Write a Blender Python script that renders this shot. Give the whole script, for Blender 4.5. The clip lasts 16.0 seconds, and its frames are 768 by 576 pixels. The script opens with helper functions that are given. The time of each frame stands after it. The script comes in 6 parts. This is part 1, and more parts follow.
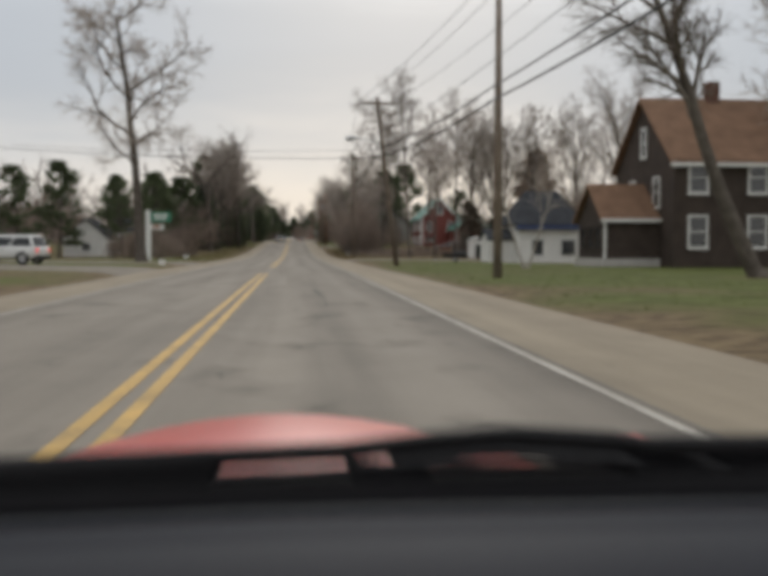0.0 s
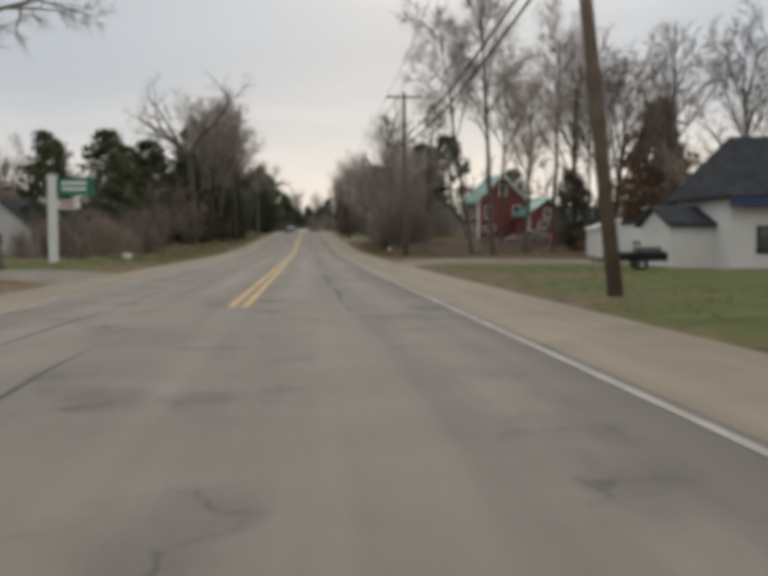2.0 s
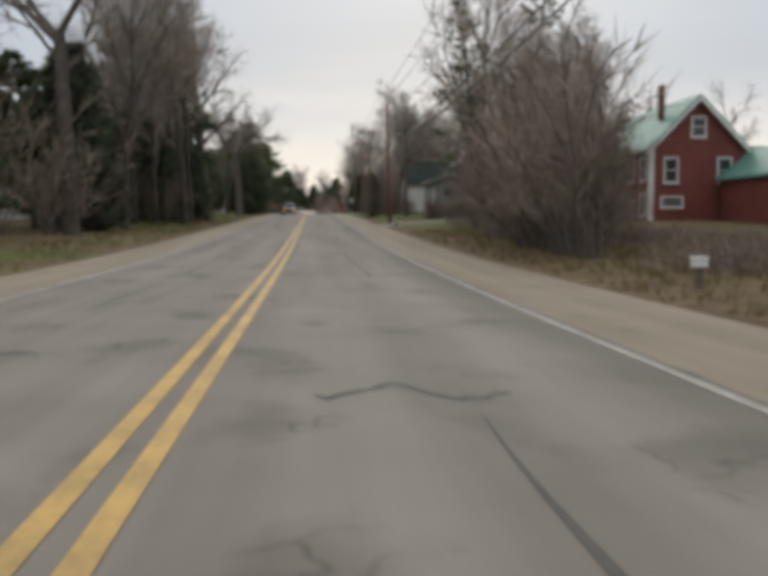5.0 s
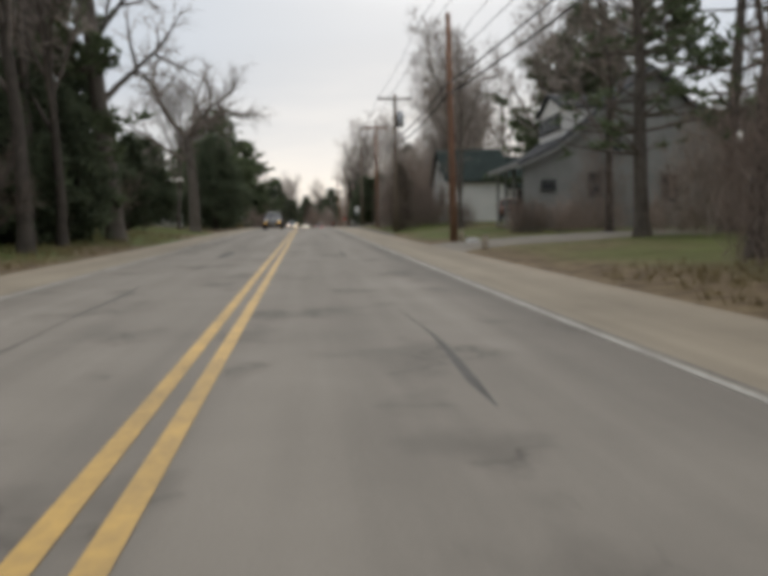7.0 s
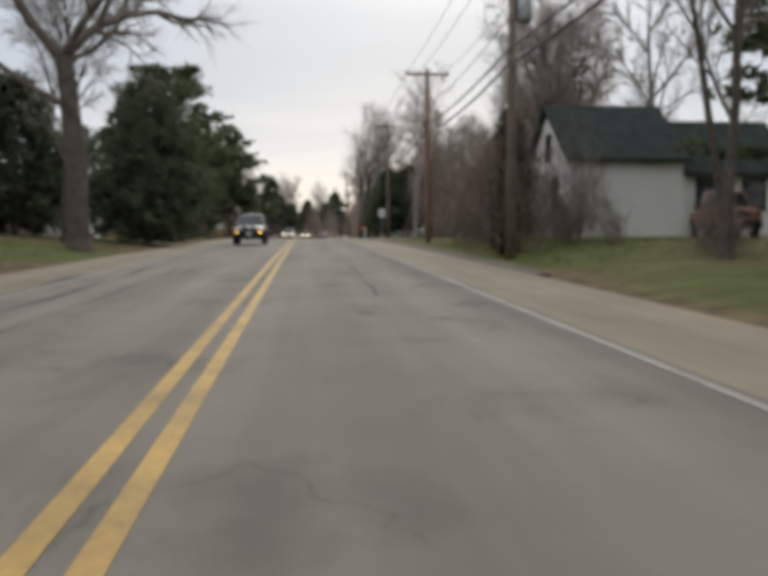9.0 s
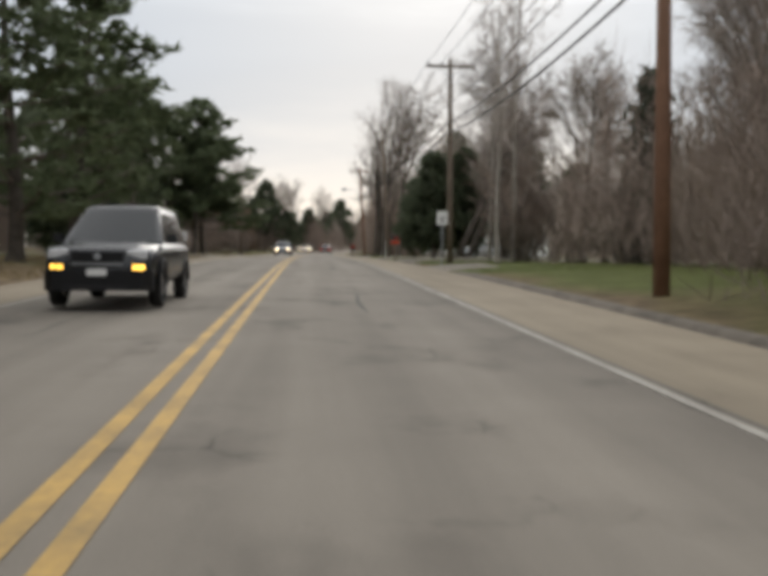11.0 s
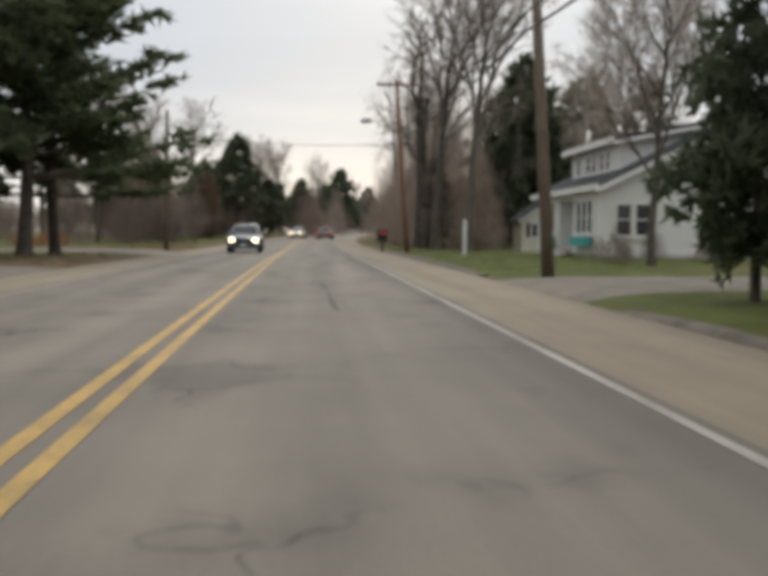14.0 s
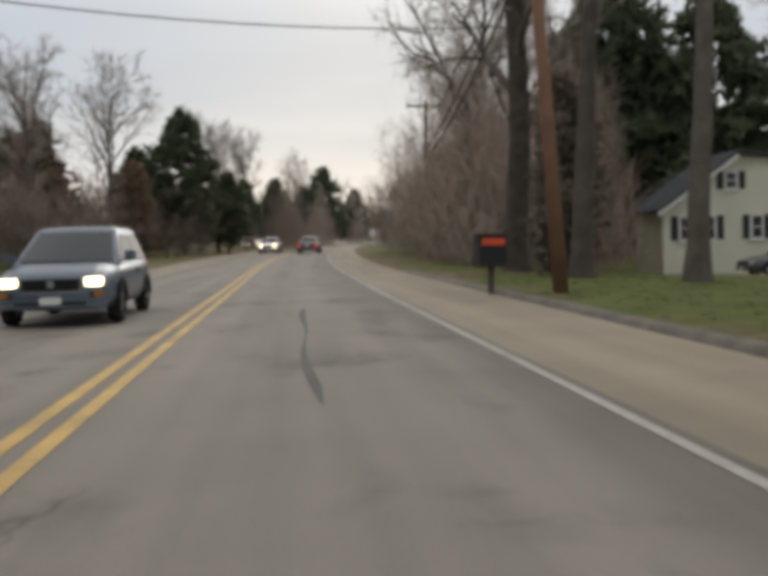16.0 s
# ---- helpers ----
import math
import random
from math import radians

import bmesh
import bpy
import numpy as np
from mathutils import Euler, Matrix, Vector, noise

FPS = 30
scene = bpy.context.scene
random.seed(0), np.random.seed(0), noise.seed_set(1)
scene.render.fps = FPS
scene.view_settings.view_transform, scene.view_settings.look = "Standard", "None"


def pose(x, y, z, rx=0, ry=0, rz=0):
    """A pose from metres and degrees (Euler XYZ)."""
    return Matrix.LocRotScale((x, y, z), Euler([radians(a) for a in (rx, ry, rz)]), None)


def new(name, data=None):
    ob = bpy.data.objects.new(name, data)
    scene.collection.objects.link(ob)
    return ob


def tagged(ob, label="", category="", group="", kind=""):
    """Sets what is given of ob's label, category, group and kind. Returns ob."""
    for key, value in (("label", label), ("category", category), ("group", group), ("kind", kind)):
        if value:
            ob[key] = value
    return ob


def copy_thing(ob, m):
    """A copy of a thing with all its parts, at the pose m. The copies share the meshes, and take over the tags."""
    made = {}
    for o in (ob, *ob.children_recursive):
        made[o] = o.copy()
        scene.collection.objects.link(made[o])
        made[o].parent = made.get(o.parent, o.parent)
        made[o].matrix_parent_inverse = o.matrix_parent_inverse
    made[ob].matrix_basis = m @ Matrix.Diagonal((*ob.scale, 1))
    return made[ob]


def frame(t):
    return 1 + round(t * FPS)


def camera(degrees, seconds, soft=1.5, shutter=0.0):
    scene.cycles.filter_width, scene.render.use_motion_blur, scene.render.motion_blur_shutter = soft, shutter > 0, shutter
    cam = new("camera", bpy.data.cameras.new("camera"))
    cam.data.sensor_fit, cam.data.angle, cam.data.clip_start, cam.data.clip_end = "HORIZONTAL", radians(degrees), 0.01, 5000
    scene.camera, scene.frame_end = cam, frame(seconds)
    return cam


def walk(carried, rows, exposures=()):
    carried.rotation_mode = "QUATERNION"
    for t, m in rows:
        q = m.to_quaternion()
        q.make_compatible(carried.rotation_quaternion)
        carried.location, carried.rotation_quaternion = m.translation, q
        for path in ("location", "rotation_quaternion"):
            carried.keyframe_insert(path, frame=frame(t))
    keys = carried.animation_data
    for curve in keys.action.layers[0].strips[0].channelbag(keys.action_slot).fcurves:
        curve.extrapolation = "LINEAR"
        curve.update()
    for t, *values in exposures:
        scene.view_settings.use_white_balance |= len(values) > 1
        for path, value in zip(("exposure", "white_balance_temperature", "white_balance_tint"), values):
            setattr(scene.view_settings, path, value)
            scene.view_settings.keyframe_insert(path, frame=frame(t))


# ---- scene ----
# Camera: seconds, x, y, z, pitch, roll, yaw
cam = camera(45.0, 16.0, soft=6.0, shutter=0.12)
PATH = [
    (0.0, 1.21, -15.34, 1.12, -2.56, 0.04, -5.58),
    (0.5, 1.19, -6.06, 1.12, -2.52, 0.01, -5.38),
    (1.0, 1.20, 3.22, 1.12, -2.76, -0.00, -5.08),
    (1.5, 1.21, 12.49, 1.13, -2.96, 0.05, -4.80),
    (2.0, 1.20, 21.71, 1.12, -3.06, 0.09, -4.70),
    (2.5, 1.14, 30.85, 1.10, -3.25, 0.06, -4.74),
    (3.0, 1.07, 39.94, 1.06, -3.55, 0.30, -4.78),
    (3.5, 1.06, 49.00, 1.03, -3.74, 0.40, -4.74),
    (4.0, 1.02, 58.10, 1.01, -3.86, 0.30, -4.57),
    (4.5, 0.95, 67.17, 1.00, -4.01, 0.11, -4.44),
    (5.0, 0.90, 76.16, 0.99, -3.96, 0.04, -4.41),
    (5.5, 0.87, 85.08, 0.99, -3.78, 0.09, -4.47),
    (6.0, 0.86, 93.95, 1.03, -3.53, 0.23, -4.58),
    (6.5, 0.84, 102.78, 1.12, -3.29, 0.44, -4.71),
    (7.0, 0.83, 111.59, 1.26, -3.12, 0.68, -4.85),
    (7.5, 0.82, 120.38, 1.44, -3.09, 0.90, -4.95),
    (8.0, 0.83, 129.18, 1.64, -3.03, 0.55, -4.86),
    (8.5, 0.82, 137.79, 1.84, -2.84, 0.20, -4.87),
    (9.0, 0.82, 146.27, 2.03, -2.63, -0.08, -4.86),
    (9.5, 0.83, 154.65, 2.24, -2.43, -0.31, -4.84),
    (10.0, 0.86, 162.96, 2.45, -2.24, -0.48, -4.81),
    (10.5, 0.90, 171.24, 2.65, -2.07, -0.58, -4.78),
    (11.0, 0.97, 179.52, 2.85, -1.92, -0.58, -4.77),
    (11.5, 1.05, 187.84, 3.03, -1.81, -0.40, -4.76),
    (12.0, 1.13, 196.20, 3.21, -1.98, -0.30, -4.77),
    (12.5, 1.20, 204.56, 3.39, -2.12, -0.39, -5.05),
    (13.0, 1.25, 212.95, 3.54, -2.62, -0.58, -5.15),
    (13.5, 1.32, 221.45, 3.66, -3.08, -0.64, -5.09),
    (14.0, 1.37, 230.12, 3.76, -3.17, -0.36, -5.15),
    (14.5, 1.42, 238.90, 3.82, -3.16, 0.19, -5.34),
    (15.0, 1.49, 247.57, 3.87, -3.02, 0.65, -5.81),
    (15.5, 1.61, 256.15, 3.91, -2.81, 1.18, -6.28),
    (16.0, 1.72, 264.60, 3.95, -2.64, 1.49, -6.52),
]
walk(cam, [(t, pose(x, y, z, 90 + p, r, w)) for t, x, y, z, p, r, w in PATH], exposures=[(0.0, -0.1, 6500, 10), (4.5, 0.0, 6400, 10), (6.9, 0.12, 6300, 10), (8.6, 0.15, 6300, 10), (11.0, 0.18, 6450, 10), (14.6, 0.18, 6450, 10), (16.0, 0.05, 6450, 10)])

# ---- sky and light: overcast, brighter low ahead ----
SUN_EL, SUN_AZ = 24.0, 8.0
world = bpy.data.worlds.new("overcast_sky")
scene.world = world
world.use_nodes = True
wn, wl = world.node_tree.nodes, world.node_tree.links
wn.clear()
w_out, w_bg = wn.new("ShaderNodeOutputWorld"), wn.new("ShaderNodeBackground")
sky = wn.new("ShaderNodeTexSky")
sky.sky_type, sky.sun_disc = "NISHITA", False
sky.sun_elevation, sky.sun_rotation = radians(SUN_EL), radians(SUN_AZ)
sky.air_density, sky.dust_density, sky.ozone_density = 1.2, 3.0, 1.0
w_co = wn.new("ShaderNodeTexCoord")
w_sep = wn.new("ShaderNodeSeparateXYZ")
wl.new(w_co.outputs["Generated"], w_sep.inputs[0])
# cloud deck: long streaks, stretched along the horizon
w_map = wn.new("ShaderNodeMapping")
w_map.inputs["Scale"].default_value = (1.6, 1.6, 9.0)
w_noise = wn.new("ShaderNodeTexNoise")
w_noise.inputs["Scale"].default_value, w_noise.inputs["Detail"].default_value = 1.7, 5.0
w_noise.inputs["Roughness"].default_value = 0.52
wl.new(w_co.outputs["Generated"], w_map.inputs[0])
wl.new(w_map.outputs[0], w_noise.inputs["Vector"])
w_add = wn.new("ShaderNodeMath")
w_add.operation = "MULTIPLY_ADD"
w_add.inputs[1].default_value, w_add.inputs[2].default_value = 0.16, -0.08
wl.new(w_noise.outputs["Fac"], w_add.inputs[0])
w_h = wn.new("ShaderNodeMath")
w_h.operation = "ADD"
wl.new(w_sep.outputs["Z"], w_h.inputs[0])
wl.new(w_add.outputs[0], w_h.inputs[1])
w_ramp = wn.new("ShaderNodeValToRGB")
w_ramp.color_ramp.interpolation = "B_SPLINE"
els = w_ramp.color_ramp.elements
els[0].position, els[0].color = 0.0, (0.95, 0.89, 0.81, 1)
els[1].position, els[1].color = 1.0, (2.6, 2.75, 2.9, 1)
for at, col in ((0.06, (0.92, 0.88, 0.83, 1)), (0.105, (0.72, 0.735, 0.755, 1)), (0.155, (0.53, 0.58, 0.645, 1)), (0.21, (0.565, 0.62, 0.69, 1)), (0.27, (0.6, 0.65, 0.71, 1)), (0.5, (1.75, 1.84, 1.93, 1))):
    e = els.new(at)
    e.color = col
wl.new(w_h.outputs[0], w_ramp.inputs[0])
w_sc = wn.new("ShaderNodeMixRGB")
w_sc.blend_type = "MULTIPLY"
w_sc.inputs[0].default_value = 1.0
w_sc.inputs[2].default_value = (0.06, 0.06, 0.06, 1)
wl.new(sky.outputs[0], w_sc.inputs[1])
w_mix = wn.new("ShaderNodeMixRGB")
w_mix.inputs[0].default_value = 0.9
wl.new(w_sc.outputs[0], w_mix.inputs[1])
wl.new(w_ramp.outputs[0], w_mix.inputs[2])
wl.new(w_mix.outputs[0], w_bg.inputs["Color"])
w_bg.inputs["Strength"].default_value = 0.95
wl.new(w_bg.outputs[0], w_out.inputs[0])
sun = new("sun", bpy.data.lights.new("sun", "SUN"))
sun.data.energy, sun.data.angle, sun.data.color = 0.6, radians(25), (1.0, 0.95, 0.88)
sun.matrix_world = pose(0, 0, 60, 90 - SUN_EL, 0, 180 - SUN_AZ)


# ---- materials ----
def mat(name, col, var=0.25, rough=0.8, scale=3.0, bump=0.0, metal=0.0, fine=25.0, col2=None, rnd=0.0, spec=0.3, thin=0.0):
    """A surface of two mixed tones with coarse and fine variation, in object metres."""
    m = bpy.data.materials.new(name)
    m.use_nodes = True
    n, l = m.node_tree.nodes, m.node_tree.links
    b = n["Principled BSDF"]
    b.inputs["Roughness"].default_value, b.inputs["Metallic"].default_value = rough, metal
    b.inputs["Specular IOR Level"].default_value = spec
    co = n.new("ShaderNodeTexCoord")
    a, f = n.new("ShaderNodeTexNoise"), n.new("ShaderNodeTexNoise")
    a.inputs["Scale"].default_value, a.inputs["Detail"].default_value = scale, 4
    f.inputs["Scale"].default_value, f.inputs["Detail"].default_value = fine, 3
    l.new(co.outputs["Object"], a.inputs["Vector"])
    l.new(co.outputs["Object"], f.inputs["Vector"])
    avg = n.new("ShaderNodeMath")
    avg.operation = "MULTIPLY_ADD"
    avg.inputs[1].default_value = 0.4
    l.new(f.outputs["Fac"], avg.inputs[0])
    half = n.new("ShaderNodeMath")
    half.operation = "MULTIPLY"
    half.inputs[1].default_value = 0.6
    l.new(a.outputs["Fac"], half.inputs[0])
    l.new(half.outputs[0], avg.inputs[2])
    ramp = n.new("ShaderNodeValToRGB")
    lo = tuple(c * (1 - var) for c in col) if col2 is None else col2
    hi = tuple(min(1, c * (1 + var)) for c in col)
    ramp.color_ramp.elements[0].position, ramp.color_ramp.elements[0].color = 0.32, (*lo, 1)
    ramp.color_ramp.elements[1].position, ramp.color_ramp.elements[1].color = 0.68, (*hi, 1)
    l.new(avg.outputs[0], ramp.inputs[0])
    out = ramp.outputs[0]
    if rnd:
        info, hsv = n.new("ShaderNodeObjectInfo"), n.new("ShaderNodeHueSaturation")
        mr = n.new("ShaderNodeMapRange")
        mr.inputs["To Min"].default_value, mr.inputs["To Max"].default_value = 1 - rnd, 1 + rnd
        l.new(info.outputs["Random"], mr.inputs["Value"])
        l.new(mr.outputs[0], hsv.inputs["Value"])
        l.new(out, hsv.inputs["Color"])
        out = hsv.outputs[0]
    l.new(out, b.inputs["Base Color"])
    if thin:
        through_leaf, both = n.new("ShaderNodeBsdfTranslucent"), n.new("ShaderNodeMixShader")
        both.inputs[0].default_value = thin
        l.new(out, through_leaf.inputs["Color"])
        l.new(b.outputs[0], both.inputs[1])
        l.new(through_leaf.outputs[0], both.inputs[2])
        l.new(both.outputs[0], n["Material Output"].inputs["Surface"])
    if bump:
        bp = n.new("ShaderNodeBump")
        bp.inputs["Strength"].default_value, bp.inputs["Distance"].default_value = bump, 0.02
        l.new(f.outputs["Fac"], bp.inputs["Height"])
        l.new(bp.outputs[0], b.inputs["Normal"])
    return m


def glow(name, col, strength):
    m = bpy.data.materials.new(name)
    m.use_nodes = True
    b = m.node_tree.nodes["Principled BSDF"]
    b.inputs["Base Color"].default_value = (*col, 1)
    b.inputs["Emission Color"].default_value = (*col, 1)
    b.inputs["Emission Strength"].default_value = strength
    return m


def asphalt(name, col, worn, lanes=True):
    """Road surface: UV.x is metres across, UV.y metres along. Wheel paths, long streaks, dark blotches."""
    m = mat(name, col, 0.12, 0.9, 0.6, 0.25, fine=60.0)
    n, l = m.node_tree.nodes, m.node_tree.links
    b = n["Principled BSDF"]
    base = b.inputs["Base Color"].links[0].from_socket
    uv = n.new("ShaderNodeUVMap")
    mp = n.new("ShaderNodeMapping")
    mp.inputs["Scale"].default_value = (1.3, 0.05, 1)
    st = n.new("ShaderNodeTexNoise")
    st.inputs["Scale"].default_value, st.inputs["Detail"].default_value = 1.0, 4
    l.new(uv.outputs[0], mp.inputs[0])
    l.new(mp.outputs[0], st.inputs["Vector"])
    mp2 = n.new("ShaderNodeMapping")
    mp2.inputs["Scale"].default_value = (0.9, 0.55, 1)
    bl = n.new("ShaderNodeTexNoise")
    bl.inputs["Scale"].default_value, bl.inputs["Detail"].default_value = 1.0, 6
    l.new(uv.outputs[0], mp2.inputs[0])
    l.new(mp2.outputs[0], bl.inputs["Vector"])
    r1, r2 = n.new("ShaderNodeMapRange"), n.new("ShaderNodeMapRange")
    r1.inputs["From Min"].default_value, r1.inputs["From Max"].default_value = 0.38, 0.62
    r1.inputs["To Min"].default_value, r1.inputs["To Max"].default_value = 0.86, 1.07
    r2.inputs["From Min"].default_value, r2.inputs["From Max"].default_value = 0.55, 0.68
    r2.inputs["To Min"].default_value, r2.inputs["To Max"].default_value = 1.0, worn
    l.new(st.outputs["Fac"], r1.inputs["Value"])
    l.new(bl.outputs["Fac"], r2.inputs["Value"])
    mul = n.new("ShaderNodeMath")
    mul.operation = "MULTIPLY"
    l.new(r1.outputs[0], mul.inputs[0])
    l.new(r2.outputs[0], mul.inputs[1])
    # a net of fine cracks where the surface is worn
    cr_w, cr_a, cr_v = n.new("ShaderNodeTexNoise"), n.new("ShaderNodeMixRGB"), n.new("ShaderNodeTexVoronoi")
    cr_w.inputs["Scale"].default_value = 1.6
    l.new(uv.outputs[0], cr_w.inputs["Vector"])
    cr_a.blend_type, cr_a.inputs[0].default_value = "ADD", 0.9
    l.new(uv.outputs[0], cr_a.inputs[1])
    l.new(cr_w.outputs["Color"], cr_a.inputs[2])
    cr_v.feature = "DISTANCE_TO_EDGE"
    cr_v.inputs["Scale"].default_value = 0.8
    l.new(cr_a.outputs[0], cr_v.inputs["Vector"])
    cr_r, cr_m, cr_x = n.new("ShaderNodeMapRange"), n.new("ShaderNodeMapRange"), n.new("ShaderNodeMath")
    cr_r.inputs["From Min"].default_value, cr_r.inputs["From Max"].default_value = 0.006, 0.024
    cr_r.inputs["To Min"].default_value, cr_r.inputs["To Max"].default_value = 0.34 if lanes else 0.1, 0.0
    l.new(cr_v.outputs["Distance"], cr_r.inputs["Value"])
    cr_m.inputs["From Min"].default_value, cr_m.inputs["From Max"].default_value = 0.54, 0.66
    l.new(bl.outputs["Fac"], cr_m.inputs["Value"])
    cr_x.operation = "MULTIPLY"
    l.new(cr_r.outputs[0], cr_x.inputs[0])
    l.new(cr_m.outputs[0], cr_x.inputs[1])
    cr_s, cr_k = n.new("ShaderNodeMath"), n.new("ShaderNodeMath")
    cr_s.operation, cr_s.inputs[0].default_value = "SUBTRACT", 1.0
    l.new(cr_x.outputs[0], cr_s.inputs[1])
    cr_k.operation = "MULTIPLY"
    l.new(mul.outputs[0], cr_k.inputs[0])
    l.new(cr_s.outputs[0], cr_k.inputs[1])
    hsv = n.new("ShaderNodeHueSaturation")
    l.new(base, hsv.inputs["Color"])
    last = cr_k.outputs[0]
    if lanes:
        # wear across the lanes: pale wheel paths, oil between them, a dark strip along each edge line
        sep, mr, wear, mm = n.new("ShaderNodeSeparateXYZ"), n.new("ShaderNodeMapRange"), n.new("ShaderNodeValToRGB"), n.new("ShaderNodeMath")
        l.new(uv.outputs[0], sep.inputs[0])
        l.new(sep.outputs["X"], mr.inputs["Value"])
        mr.inputs["From Min"].default_value, mr.inputs["From Max"].default_value = -3.75, 3.75
        l.new(mr.outputs[0], wear.inputs[0])
        stops = wear.color_ramp.elements
        stops[0].position, stops[0].color = 0.0, (0.86, 0.86, 0.86, 1)
        stops[1].position, stops[1].color = 1.0, (0.78, 0.78, 0.78, 1)
        for across, tone in ((-3.1, 0.9), (-2.5, 1.04), (-1.75, 0.93), (-1.0, 1.04), (-0.2, 0.95), (0.3, 0.96), (1.0, 1.05), (1.75, 0.92), (2.5, 1.03), (3.0, 0.88), (3.4, 0.74)):
            stops.new((across + 3.75) / 7.5).color = (tone, tone, tone, 1)
        mm.operation = "MULTIPLY"
        l.new(last, mm.inputs[0])
        l.new(wear.outputs[0], mm.inputs[1])
        last = mm.outputs[0]
    l.new(last, hsv.inputs["Value"])
    l.new(hsv.outputs[0], b.inputs["Base Color"])
    return m


def lawn(name):
    """Late autumn ground: green, straw and bare earth in patches."""
    m = mat(name, (0.10, 0.115, 0.035), 0.35, 0.95, 0.9, 0.6, fine=14.0, spec=0.1)
    n, l = m.node_tree.nodes, m.node_tree.links
    b = n["Principled BSDF"]
    base = b.inputs["Base Color"].links[0].from_socket
    co = n.new("ShaderNodeTexCoord")
    p = n.new("ShaderNodeTexNoise")
    p.inputs["Scale"].default_value, p.inputs["Detail"].default_value = 0.11, 7
    l.new(co.outputs["Object"], p.inputs["Vector"])
    att = n.new("ShaderNodeAttribute")
    att.attribute_name = "straw"
    ad = n.new("ShaderNodeMath")
    ad.operation = "ADD"
    l.new(p.outputs["Fac"], ad.inputs[0])
    l.new(att.outputs["Fac"], ad.inputs[1])
    r = n.new("ShaderNodeMapRange")
    r.inputs["From Min"].default_value, r.inputs["From Max"].default_value = 0.46, 0.66
    l.new(ad.outputs[0], r.inputs["Value"])
    straw = n.new("ShaderNodeTexNoise")
    straw.inputs["Scale"].default_value, straw.inputs["Detail"].default_value = 2.2, 6
    l.new(co.outputs["Object"], straw.inputs["Vector"])
    sr = n.new("ShaderNodeValToRGB")
    sr.color_ramp.elements[0].position, sr.color_ramp.elements[0].color = 0.3, (0.085, 0.06, 0.038, 1)
    sr.color_ramp.elements[1].position, sr.color_ramp.elements[1].color = 0.7, (0.22, 0.165, 0.095, 1)
    l.new(straw.outputs["Fac"], sr.inputs[0])
    mx = n.new("ShaderNodeMixRGB")
    l.new(r.outputs[0], mx.inputs[0])
    l.new(base, mx.inputs[1])
    l.new(sr.outputs[0], mx.inputs[2])
    l.new(mx.outputs[0], b.inputs["Base Color"])
    return m


def lapped(m, pitch, joint_dark=0.16):
    """Courses of boards or shingles: a fine recessed joint, darker in colour, every pitch metres up the wall."""
    n, l = m.node_tree.nodes, m.node_tree.links
    b = n["Principled BSDF"]
    base = b.inputs["Base Color"].links[0].from_socket
    co, sep = n.new("ShaderNodeTexCoord"), n.new("ShaderNodeSeparateXYZ")
    l.new(co.outputs["Object"], sep.inputs[0])
    k, fr, r = n.new("ShaderNodeMath"), n.new("ShaderNodeMath"), n.new("ShaderNodeMapRange")
    k.operation, k.inputs[1].default_value, fr.operation = "MULTIPLY", 1 / pitch, "FRACT"
    l.new(sep.outputs["Z"], k.inputs[0])
    l.new(k.outputs[0], fr.inputs[0])
    r.inputs["From Min"].default_value, r.inputs["From Max"].default_value = 0.0, 0.16
    r.inputs["To Min"].default_value, r.inputs["To Max"].default_value = 1 - joint_dark * 2, 1.0
    l.new(fr.outputs[0], r.inputs["Value"])
    hs = n.new("ShaderNodeHueSaturation")
    l.new(base, hs.inputs["Color"])
    l.new(r.outputs[0], hs.inputs["Value"])
    l.new(hs.outputs[0], b.inputs["Base Color"])
    bp = n.new("ShaderNodeBump")
    bp.inputs["Strength"].default_value, bp.inputs["Distance"].default_value = 0.5, 0.02
    l.new(r.outputs[0], bp.inputs["Height"])
    old = b.inputs["Normal"].links
    if old:
        l.new(old[0].from_socket, bp.inputs["Normal"])
    l.new(bp.outputs[0], b.inputs["Normal"])


